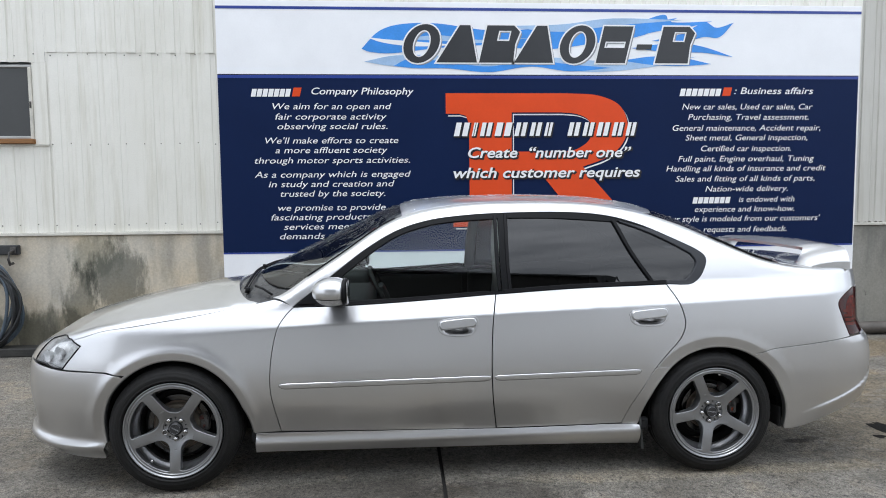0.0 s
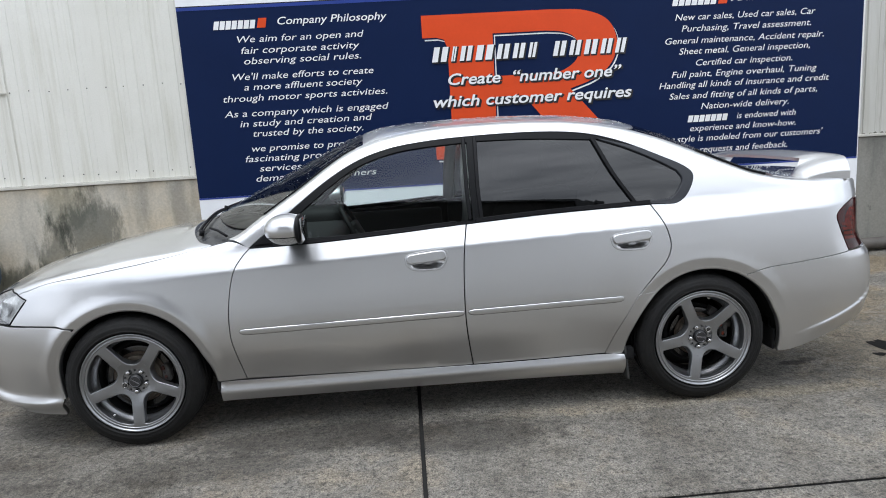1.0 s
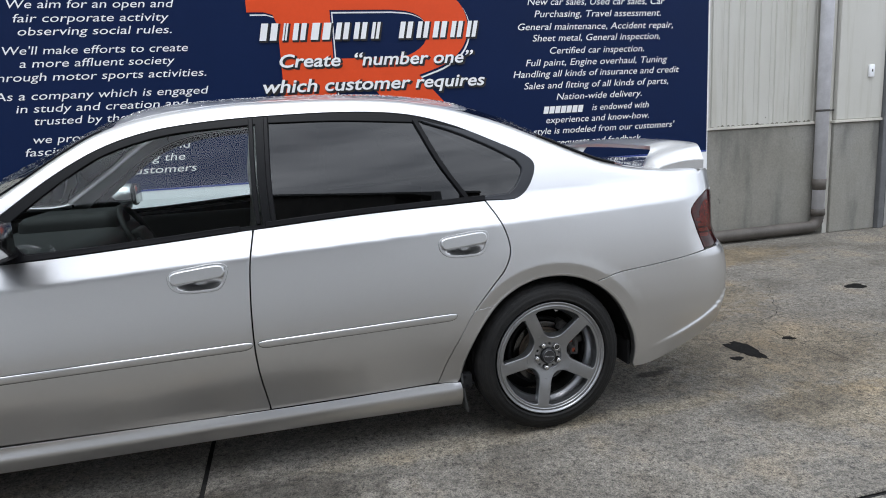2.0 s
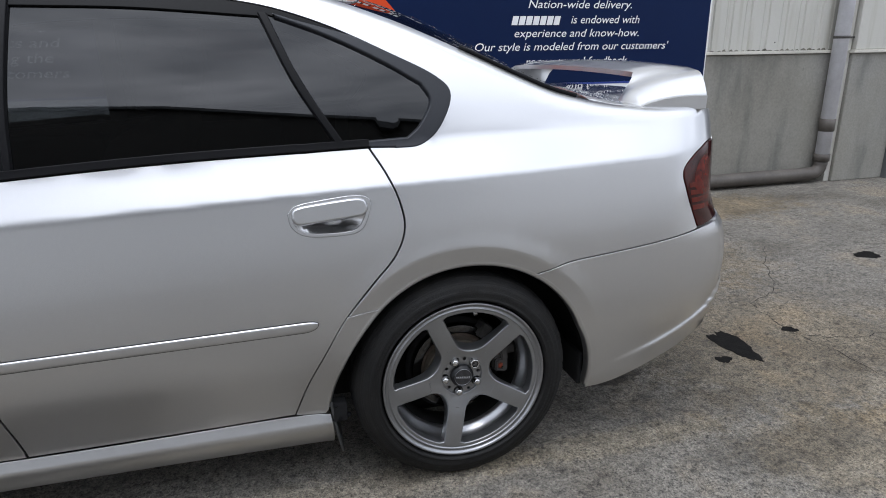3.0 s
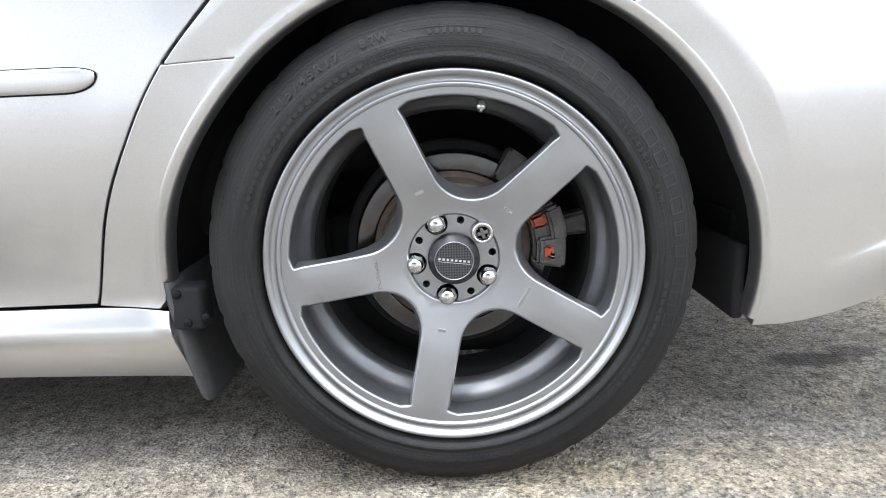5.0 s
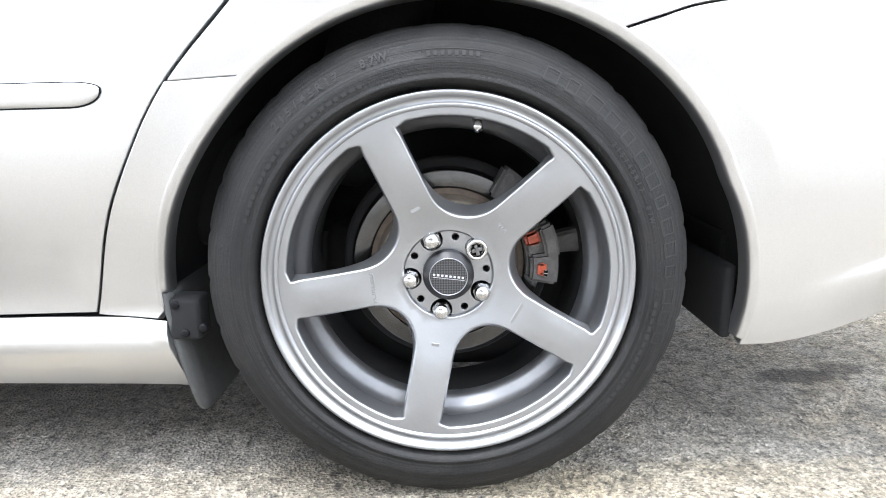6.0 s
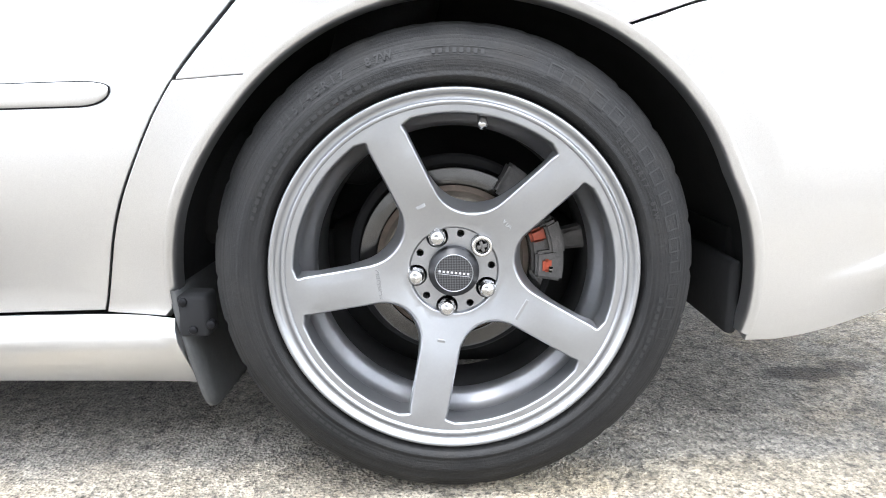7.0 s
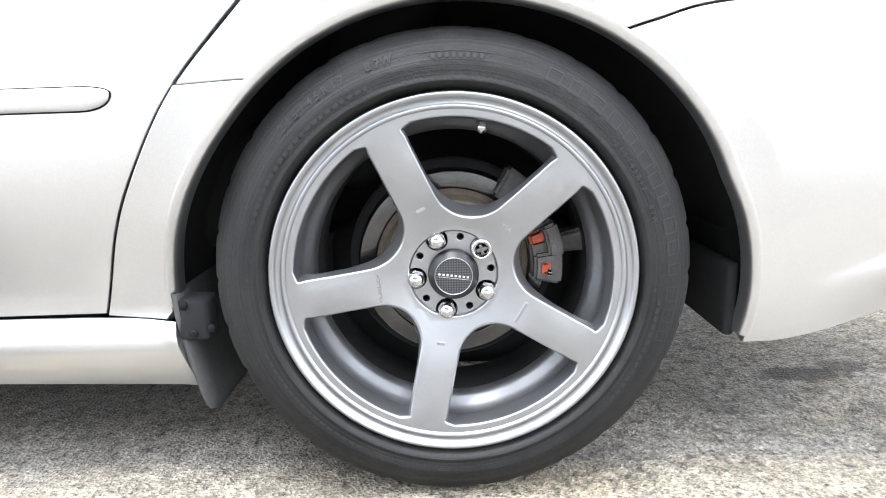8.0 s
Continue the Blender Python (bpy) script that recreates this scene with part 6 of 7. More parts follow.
def handle(x0, z0, sd, parent):
    """A pull handle in an oval cup; x0, z0 is its middle."""
    cup = [(x0 + 1.1 * dx, z0 + 1.12 * dz) for dx, dz in spline([(-0.086, 0.012), (-0.066, 0.028), (0.0, 0.037), (0.065, 0.041), (0.092, 0.030), (0.088, 0.0), (0.068, -0.032), (0.03, -0.040), (-0.045, -0.037), (-0.078, -0.018), (-0.086, 0.012)], 6)]
    v, f, n = shell(outline(U(cup)), lambda p: flank(p, sd), [outline(U(cup_in(x0, z0)))], flip=1 if sd < 0 else -1, gap=0.0, lift=0.0035, edge=0.005, soft=0.002, step=0.012)
    # thin black sheet that outlines the handle
    ring_in, ring_out = outline(U(cup_in(x0, z0))), inset(outline(U(cup)), -0.0018)
    rv, rf, rn = shell(ring_out, lambda p: flank(p, sd), [ring_in], flip=1 if sd < 0 else -1, gap=0.0, lift=0.0012, edge=0.001, soft=0.0003, step=0.012)
    hd = part("door_handle", make_mesh("door_handle", v, f, n), M_PAINT, parent, "silver pull handle")
    part("handle_outline", make_mesh("handle_outline", rv, rf, rn), M_BLACK, hd, "thin dark line round the edge")

    def bowl(p):
        P = flank(p, sd)
        c = flank(np.array(U([(x0 + 0.01, z0 - 0.012)])), sd)[0]
        d = np.hypot((P[:, 0] - c[0]) / 0.075, (P[:, 2] - c[2]) / 0.034)
        P[:, 1] -= sd * 0.026 * np.clip(1.15 - d ** 2, 0, 1)
        return P
    v, f, n = shell(outline(U(cup_in(x0, z0))), bowl, flip=1 if sd < 0 else -1, gap=-0.001, edge=0.0, lift=0.001, step=0.008)
    part("handle_cup", make_mesh("handle_cup", v, f, n), M_PAINT, hd)
    grip = [(x0 + 1.1 * dx, z0 + 1.12 * dz) for dx, dz in spline([(-0.074, 0.004), (-0.066, 0.019), (0.0, 0.027), (0.066, 0.031), (0.080, 0.020), (0.076, 0.006), (0.05, 0.001), (-0.02, -0.005), (-0.064, -0.007), (-0.074, 0.004)], 6)]
    v, f, n = shell(outline(U(grip)), lambda p: flank(p, sd), flip=1 if sd < 0 else -1, gap=0.0, lift=0.017, edge=0.014, soft=0.007, step=0.01)
    part("grip", make_mesh("grip", v, f, n), M_PAINT, hd)


for sd, fd, rd in zip((-1, 1), front_doors, rear_doors):
    strip(-2.160, -1.138, 0.518, 0.530, 0.0135, sd, fd)
    strip(-1.120, -0.390, 0.530, 0.5415, 0.0135, sd, rd)
    handle(-1.300, 0.781, sd, fd)
    handle(-0.344, 0.809, sd, rd)

# ---- door mirrors ----
def oval(cx, cy, cz, ax, ay, az, p=2.4, lat=(-90, 90), lon=(0, 360), nu=36, nv=20):
    sg = lambda w, e: math.copysign(abs(w) ** e, w)
    vs, fs = [], []
    full = lon[1] - lon[0] >= 360
    us = np.linspace(lon[0], lon[1], nu + 1)[: nu if full else nu + 1]
    for b in np.linspace(lat[0], lat[1], nv + 1):
        for a in us:
            A, B = radians(a), radians(b)
            e = 2 / p
            vs.append((cx + ax * sg(math.cos(B), e) * sg(math.cos(A), e), cy + ay * sg(math.cos(B), e) * sg(math.sin(A), e), cz + az * sg(math.sin(B), e)))
    n = len(us)
    for j in range(nv):
        for i in range(n if full else n - 1):
            k = (i + 1) % n
            fs.append((j * n + i, j * n + k, (j + 1) * n + k, (j + 1) * n + i))
    return vs, fs


def mirror(sd, door):
    c = (-1.885, sd * 0.955, 0.982)

    def cut(vs):
        return [(min(x, c[0] + 0.052 - 0.04 * (z - c[2])), y, z) for x, y, z in vs]
    v, f = oval(*c, 0.094, 0.100, 0.066, 2.15, (-20, 90))
    m = part("door_mirror", fix_normals(make_mesh("door_mirror", cut(v), f)), M_PAINT, door, "silver door mirror with a clear indicator")
    v, f = oval(*c, 0.090, 0.097, 0.066, 2.15, (-88, -21))
    part("indicator", fix_normals(make_mesh("indicator", cut(v), f)), M_INDIC, m, "clear ribbed indicator lens")
    v, f = oval(c[0], c[1], c[2] - 0.001, 0.0925, 0.0985, 0.0655, 2.15, (-23, -18))
    part("indicator_seam", fix_normals(make_mesh("indicator_seam", cut(v), f)), M_BLACK, m)
    v, f = oval(c[0] + 0.055, c[1], c[2] - 0.002, 0.016, 0.096, 0.064, 2.4)
    part("mirror_rim", fix_normals(make_mesh("mirror_rim", v, f)), M_BLACK, m)
    part("mirror_glass", smoothed(box((c[0] + 0.069, c[1] - 0.08, c[2] - 0.05), (c[0] + 0.073, c[1] + 0.08, c[2] + 0.05), 0.001, 1)), M_CHROME, m)
    b = box((-1.93, min(sd * 0.77, sd * 0.90), 0.905), (-1.84, max(sd * 0.77, sd * 0.90), 0.945), 0.012, 2)
    part("mirror_arm", smoothed(b), M_BLACK, m)


for sd, fd in zip((-1, 1), front_doors):
    mirror(sd, fd)
    # black corner plate that carries the mirror
    seg = outline(U(spline([(-2.075, 0.897), (-1.90, 0.901), (-1.835, 0.905)])), U(spline([(-1.835, 0.912), (-1.90, 0.975), (-1.93, 1.0), (-2.0, 0.952), (-2.075, 0.900)])))
    v, f, n = shell(seg, lambda p: flank(p, sd), flip=1 if sd < 0 else -1, gap=0.0, lift=0.004, edge=0.012, soft=0.003, step=0.02)
    part("mirror_base", make_mesh("mirror_base", v, f, n), M_BLACK, fd, "black mirror corner plate")

# ---- rear spoiler ----
vs, fs = [], []
ys = [-0.695, -0.69, -0.68, -0.665, -0.645, -0.62, -0.60, -0.58, -0.56, -0.545, -0.53, -0.50, -0.42, -0.3, -0.15, 0.0]
ys = ys + [-y for y in ys[-2::-1]]
NQ = 15
for y in ys:
    a = abs(y)
    t = min(1.0, max(0.0, (a - 0.50) / 0.10))
    t = t * t * (3 - 2 * t)
    fall = min(1.0, max(0.0, (a - 0.585) / 0.105))
    fall = fall ** 1.4
    fx = 0.665 - 0.10 * t + 0.012 * fall
    bx = 0.895 - 0.070 * (a / 0.69) ** 2 - 0.022 * fall
    top_f = 1.107 + 0.020 * (1 - (a / 0.69) ** 2) - 0.081 * t - 0.006 * fall
    top_b = 1.116 + 0.026 * (1 - (a / 0.69) ** 2) - 0.004 * t - 0.060 * fall
    foot = 1.014
    low_f, low_b = top_f - 0.016, top_b - 0.030
    low_f, low_b = low_f + (foot - low_f) * t, low_b + (foot - low_b) * t
    ring = []
    for k in range(NQ):
        w = k / (NQ - 1)
        ring.append((fx + (bx - fx) * w, y, top_f + (top_b - top_f) * (w ** (1.0 - 0.55 * t)) + 0.012 * math.sin(math.pi * w) * (1 - 0.5 * t)))
    for k in range(NQ):
        w = 1 - k / (NQ - 1)
        ring.append((fx + 0.003 + (bx - 0.004 - fx) * w, y, low_f + (low_b - low_f) * w))
    vs += ring
R2 = 2 * NQ
for j in range(len(ys) - 1):
    for i in range(R2):
        k = (i + 1) % R2
        fs.append((j * R2 + i, j * R2 + k, (j + 1) * R2 + k, (j + 1) * R2 + i))
fs.append(tuple(range(R2)))
fs.append(tuple((len(ys) - 1) * R2 + i for i in range(R2))[::-1])
sp_me = fix_normals(make_mesh("spoiler", vs, fs))
b2 = bmesh.new()
b2.from_mesh(sp_me)
for e in b2.edges:
    if len(e.link_faces) == 2 and e.calc_face_angle(0) > 0.7:
        e.smooth = False
b2.to_mesh(sp_me)
b2.free()
sp = part("spoiler", sp_me, M_PAINT, car, "silver boot spoiler beaded with rain")
part("spoiler_seal", box((0.575, -0.690, 1.000), (0.772, -0.56, 1.0155), 0.002, 1), M_BLACK, sp)
part("spoiler_seal", box((0.575, 0.56, 1.000), (0.772, 0.697, 1.0155), 0.002, 1), M_BLACK, sp)

# ---- wipers, rear-window strip, mud flaps, exhaust ----
def on_skin(x, y, lift=0.0):
    q = flank(np.array([[x, s_at_y(x, abs(y))]]), -1 if y < 0 else 1)[0]
    return (q[0], q[1], q[2] + lift)


for pts, base in (([(-2.375, -0.57), (-2.385, -0.35), (-2.405, -0.1), (-2.41, 0.08)], (-2.36, -0.60)), ([(-2.40, 0.0), (-2.345, 0.2), (-2.31, 0.42), (-2.24, 0.6)], (-2.40, 0.0))):
    q = [on_skin(x, y, 0.008) for x, y in spline(pts, 6)]
    v, f = tube(q, 0.007, 8)
    w = part("wiper", make_mesh("wiper", v, f), M_BLACK, car, "black wiper arm")
    v, f = tube([(x + 0.014, y, z - 0.002) for x, y, z in q], 0.004, 6)
    part("wiper_blade", make_mesh("wiper_blade", v, f), M_BLACK, w)
    v, f = tube([on_skin(base[0], base[1], -0.006), on_skin(base[0] + 0.006, base[1], 0.018)], 0.012, 12)
    part("wiper_pivot", make_mesh("wiper_pivot", v, f), M_BLACK, w)
v, f = tube([on_skin(-2.32, -0.585, 0.014), on_skin(-2.27, -0.64, 0.016), on_skin(-2.215, -0.695, 0.006)], 0.006, 8)
part("cowl_hose", make_mesh("cowl_hose", v, f), M_BLACK, car, "thin black washer hose on the cowl")
for sd in (-1, 1):
    q = [on_skin(x, sd * (float(half_width(x)) + float(flank_in(x, edge_z(x))) - 0.055), 0.004) for x in np.arange(0.05, 0.40, 0.025)]
    v, f = tube(q, 0.007, 8)
    part("rear_window_seal", make_mesh("rear_window_seal", v, f), M_BLACK, car)
    q = [on_skin(x, sd * (float(half_width(x)) + float(flank_in(x, edge_z(x))) - 0.052), 0.003) for x in np.arange(-2.04, -1.56, 0.04)]
    v, f = tube(q, 0.0035, 8)
    part("roof_seal", make_mesh("roof_seal", v, f), M_BLACK, car)


def flap(x, sd):
    vs, fs = [], []
    rows = [(0.290, 0.0, 0.0), (0.26, 0.002, 0.0), (0.22, 0.007, 0.003), (0.175, 0.014, 0.008), (0.140, 0.020, 0.013), (0.122, 0.023, 0.018), (0.112, 0.025, 0.026), (0.107, 0.026, 0.042)]
    for z, dx, trim in rows:
        for y in (0.812 - trim, 0.765, 0.70, 0.62):
            for t in (0.0, 0.007):
                vs.append((x + dx + t + 0.03 * (0.842 - y), sd * y, z))
    for j in range(len(rows) - 1):
        for i in range(3):
            a, b = j * 8 + i * 2, (j + 1) * 8 + i * 2
            fs += [(a, a + 2, b + 2, b), (a + 1, b + 1, b + 3, a + 3)]
        a, b = j * 8, (j + 1) * 8
        fs.append((a, b, b + 1, a + 1))
    b = len(rows) * 8 - 8
    fs += [(b + i * 2, b + i * 2 + 2, b + i * 2 + 3, b + i * 2 + 1) for i in range(3)]
    return make_mesh("mud_flap", vs, fs)


for sd in (-1, 1):
    fl = part("mud_flap", flap(-0.374, sd), M_FLAP, car, "black rubber mud flap")
    v, f = lathe([(0.0, -0.0030), (0.0045, -0.0028), (0.0058, -0.0015), (0.0060, 0.0), (0.0060, 0.008)], 14)
    bolt_me = make_mesh("bolt", v, f)
    for z, dx in ((0.282, -0.004), (0.243, 0.006), (0.25, 0.03)):
        bt = part("bolt", bolt_me, M_BLACK, fl)
        bt.location = (-0.354 + dx, sd * 0.812, z - 0.008)
        bt.rotation_euler = (0, 0, 0 if sd < 0 else math.pi)
    part("flap_bracket", smoothed(box((-0.369, min(sd * 0.812, sd * 0.77), 0.224), (-0.327, max(sd * 0.812, sd * 0.77), 0.282), 0.006, 2)), M_LINER, fl)
v, f = lathe([(0.030, 0.0), (0.036, 0.0), (0.036, 0.22), (0.030, 0.22), (0.030, 0.0)], 24)
part("exhaust", make_mesh("exhaust", [(y + 0.76, x - 0.45, z + 0.27) for x, y, z in v], f), M_STEEL, car, "steel exhaust tip")

# ---- interior ----
def cushion(lo, hi, r=0.05):
    return smoothed(box(lo, hi, r, 4))


part("headliner", make_mesh("headliner", *merge(*[shell(outline(V(header), [rail_w(x, 0.06) for x in np.arange(-1.54, -0.27, 0.06)], V(roof_rear[::-1]), centre(np.linspace(-0.17, -1.56, 20))), lambda p, sd=sd: flank(p, sd), flip=1 if sd < 0 else -1, gap=0.004, lift=-0.03, edge=0.0, step=0.09) for sd in (-1, 1)])), M_PILLAR, car, "pale grey headliner")
bm = bmesh.new()
add_box(bm, (-2.28, -0.72, 0.60), (-1.74, 0.72, 0.88), 0.07, 4)
add_box(bm, (-2.2, 0.18, 0.80), (-1.78, 0.56, 0.95), 0.05, 4)
dash = part("dashboard", smoothed(bm), M_DASH, car, "grey dashboard")
part("centre_console", cushion((-1.8, -0.12, 0.25), (-0.75, 0.12, 0.56), 0.04), M_INTER, car)
ring = [(0.0, 0.185 * math.cos(a), 0.185 * math.sin(a)) for a in np.linspace(0, 2 * math.pi, 41)[:-1]]
v, f = tube(ring, 0.015, 10, closed=True)
wheel_st = part("steering_wheel", make_mesh("steering_wheel", v, f), M_INTER, car, "black steering wheel")
wheel_st.matrix_basis = pose(-1.70, 0.37, 0.79, 0, -27, 0)
part("wheel_pad", cushion((-0.03, -0.09, -0.07), (0.03, 0.09, 0.06), 0.025), M_INTER, wheel_st)
for y0, y1, z0, z1 in ((-0.175, -0.08, -0.02, 0.015), (0.08, 0.175, -0.02, 0.015), (-0.02, 0.02, -0.175, -0.06)):
    part("wheel_spoke", cushion((-0.012, y0, z0), (0.012, y1, z1), 0.008), M_INTER, wheel_st)
v, f = tube([(0, 0, 0), (-0.3, 0, 0.0)], 0.035, 12)
part("steering_column", make_mesh("steering_column", v, f), M_INTER, wheel_st)


def seat(x, y, w):
    c = part("car_seat", cushion((x - 0.50, y - w, 0.30), (x + 0.02, y + w, 0.50), 0.07), M_CLOTH, car, "dark grey cloth seat")
    b = part("backrest", cushion((-0.07, -w, -0.02), (0.07, w, 0.60), 0.06), M_CLOTH, c)
    b.matrix_basis = pose(x + 0.05, y, 0.42, 0, 18, 0)
    if w < 0.4:
        h = part("headrest", cushion((-0.05, -0.13, 0.0), (0.05, 0.13, 0.18), 0.045), M_CLOTH, c)
        h.matrix_basis = pose(x + 0.26, y, 1.04, 0, 10, 0)


seat(-1.02, -0.37, 0.26)
seat(-1.02, 0.37, 0.26)
seat(-0.22, 0.0, 0.64)
for sd in (-1, 1):
    v, f = tube([(-1.08, sd * 0.70, 0.93), (-1.07, sd * 0.635, 1.14), (-1.05, sd * 0.53, 1.31)], 0.035, 10)
    part("door_pillar", make_mesh("door_pillar", v, f), M_PILLAR, car, "pale grey inner pillar trim")
    part("door_card", cushion((-2.02, min(sd * 0.66, sd * 0.735), 0.30), (-1.13, max(sd * 0.66, sd * 0.735), 0.87), 0.03), M_INTER, car, "charcoal door card")
    part("door_card", cushion((-1.09, min(sd * 0.66, sd * 0.735), 0.30), (-0.40, max(sd * 0.66, sd * 0.735), 0.90), 0.03), M_INTER, car, "charcoal door card")
part("parcel_shelf", box((-0.10, -0.66, 0.94), (0.46, 0.66, 0.955), 0.004, 1), M_INTER, car)
mr = part("inner_mirror", cushion((-1.70, -0.12, 1.245), (-1.66, 0.12, 1.305), 0.015), M_INTER, car, "black inside mirror")

# ---- wheels ----
def spin(pts, a):
    c, s = math.cos(radians(a)), math.sin(radians(a))
    return [(x * c - z * s, x * s + z * c) for x, z in pts]


SPOKES = (115, 43, -29, -101, 187)
face_y = curve1([(0.0, -0.0675), (0.0600, -0.0675), (0.070, -0.0705), (0.085, -0.075), (0.12, -0.085), (0.16, -0.0915), (0.19, -0.0945), (0.215, -0.0955)])


def opening():
    """The gap between two spokes, its middle along +x."""
    hw, d = 0.0228, 0.129
    R = d * math.sin(radians(36)) - hw
    inner_arc = [(d + R * math.cos(radians(a)), R * math.sin(radians(a))) for a in np.linspace(126, 234, 18)]
    ro, a_side = 0.2065, math.degrees(math.asin(hw / 0.2065))
    lim = 36 - a_side
    outer_arc = [(ro * math.cos(radians(a)), ro * math.sin(radians(a))) for a in np.linspace(-lim + 4.2, lim - 4.2, 22)]
    def near(rr, sgn):
        w = radians(36 - math.degrees(math.asin(hw / rr)))
        return (rr * math.cos(w), sgn * rr * math.sin(w))
    c1 = spline([near(0.188, -1), near(0.2000, -1), outer_arc[0]], 4)
    c2 = spline([outer_arc[-1], near(0.2000, 1), near(0.188, 1)], 4)
    return outline(inner_arc, c1, outer_arc, c2)


def disc(r, n=24, at=(0, 0)):
    return [(at[0] + r * math.cos(2 * math.pi * i / n), at[1] + r * math.sin(2 * math.pi * i / n)) for i in range(n)]


gaps = [spin(opening(), a + 36) for a in SPOKES]
nut_at = [(0.05 * math.cos(radians(a)), 0.05 * math.sin(radians(a))) for a in SPOKES]
bores = [disc(0.0150, 20, p) for p in nut_at] + [disc(0.0055, 12, (0.05 * math.cos(radians(a + 36)), 0.05 * math.sin(radians(a + 36)))) for a in SPOKES]


def wheel_face(p):
    r = np.hypot(p[:, 0], p[:, 1])
    ang = np.degrees(np.arctan2(p[:, 1], p[:, 0]))
    off = np.min([np.abs((ang - a + 180) % 360 - 180) for a in SPOKES], axis=0)
    dist = r * np.sin(np.radians(np.minimum(off, 90)))
    crown = 0.0022 * np.clip(dist / 0.0228, 0, 1) ** 3 * np.clip((r - 0.09) / 0.05, 0, 1) * np.clip((0.2 - r) / 0.02, 0, 1)
    return np.stack([p[:, 0], face_y(r) + crown, p[:, 1]], axis=1)


v, f, n = shell(disc(0.2135, 120), wheel_face, gaps + [disc(0.0605, 72)], step=0.0085, edge=0.034, gap=0.0, soft=0.0048)
rim_me = make_mesh("wheel", v, f, n)
wheel = part("wheel", rim_me, M_RIM, car, "gunmetal five-spoke alloy wheel")
v, f = lathe([(0.2128, -0.0948), (0.2138, -0.0985), (0.2165, -0.0995), (0.2185, -0.0985), (0.2195, -0.0962), (0.2245, -0.0962), (0.2262, -0.0995), (0.2290, -0.1035), (0.2325, -0.1035), (0.2340, -0.1005), (0.2335, -0.094)], 160)
part("rim_lip", make_mesh("rim_lip", v, f), M_RIM, wheel)
v, f = lathe([(0.2130, -0.094), (0.2095, -0.087), (0.2078, -0.075), (0.2062, -0.056), (0.2045, -0.049), (0.2000, -0.041), (0.1930, -0.032), (0.1885, -0.026), (0.1862, -0.018)], 120)
part("rim_barrel", make_mesh("rim_barrel", v, f), M_BARREL, wheel, "satin silver outer barrel")
# deep half of the barrel: brake dust plus occlusion, both put into its colour
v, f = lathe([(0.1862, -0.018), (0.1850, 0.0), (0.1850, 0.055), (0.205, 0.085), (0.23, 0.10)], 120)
part("inner_barrel", make_mesh("inner_barrel", v, f), M_SOOTSHADE, wheel, "inner barrel black with brake dust and painted-in shade")
v, f, n = shell(disc(0.0600, 72), lambda p: np.stack([p[:, 0], -0.0600 - 0.35 * np.hypot(p[:, 0], p[:, 1]) ** 2, p[:, 1]], axis=1), bores, step=0.006, edge=0.02, gap=0.0, soft=0.001)
part("hub_face", make_mesh("hub_face", v, f, n), M_HUB, wheel, "dark machined hub face")
v, f = lathe([(0.0, -0.030), (0.030, -0.030), (0.068, -0.034)], 60)
part("hub_plate", make_mesh("hub_plate", v, f), M_IRON, wheel)

NT = 240
prof = [(0.2300, -0.080), (0.2340, -0.0880), (0.2372, -0.0925), (0.2400, -0.1000), (0.2435, -0.1072), (0.2475, -0.1090), (0.2490, -0.1070), (0.2530, -0.1068), (0.2620, -0.1075), (0.2700, -0.1068),
        (0.2705, -0.1060), (0.2800, -0.1030), (0.2850, -0.1005), (0.2856, -0.0992), (0.2905, -0.0968), (0.2910, -0.0955), (0.2965, -0.0920), (0.2972, -0.0905), (0.3022, -0.0850), (0.3062, -0.0780), (0.3090, -0.0700),
        (0.3112, -0.0560), (0.3118, -0.045), (0.304, -0.0445), (0.304, -0.036), (0.3120, -0.0355), (0.3122, -0.006), (0.304, -0.0055), (0.304, 0.0055), (0.3122, 0.006), (0.312, 0.05), (0.309, 0.07), (0.30, 0.09), (0.27, 0.107), (0.235, 0.10)]
v, f = lathe(prof, NT)
m = len(prof)
v = [list(q) for q in v]
for i in range(NT):
    for k in (17, 18, 19, 20, 21):
        if i % 8 in (0,):
            x, y, z = v[i * m + k]
            r = math.hypot(x, z)
            v[i * m + k] = [x * (r - 0.0018) / r, y + 0.0012, z * (r - 0.0018) / r]
tyre = part("tyre", make_mesh("tyre", v, f), M_RUBBER, wheel, "worn low-profile tyre")

side_y = curve1(sorted([(0.2475, -0.1085), (0.2620, -0.1075), (0.2700, -0.1065), (0.2800, -0.1030), (0.2850, -0.1003), (0.2905, -0.0967), (0.2965, -0.0920)]))


def arc_text(body, r, mid, size, pitch, squeeze=1.0):
    """Raised letters along the sidewall, reading clockwise from the outside."""
    pieces = []
    for k, ch in enumerate(body):
        if ch == " ":
            continue
        me = text_mesh(ch, size, 0.0, 0.0004)
        a = mid - (k - (len(body) - 1) / 2) * pitch
        c, s = math.cos(radians(a)), math.sin(radians(a))
        vs = []
        for q in me.vertices:
            rr = r + q.co.y * squeeze
            t = q.co.x / rr
            ang = radians(a) - t
            vs.append((rr * math.cos(ang), float(side_y(rr)) - 0.0012, rr * math.sin(ang)))
        pieces.append((vs, [tuple(p.vertices) for p in me.polygons]))
    return join(*pieces)


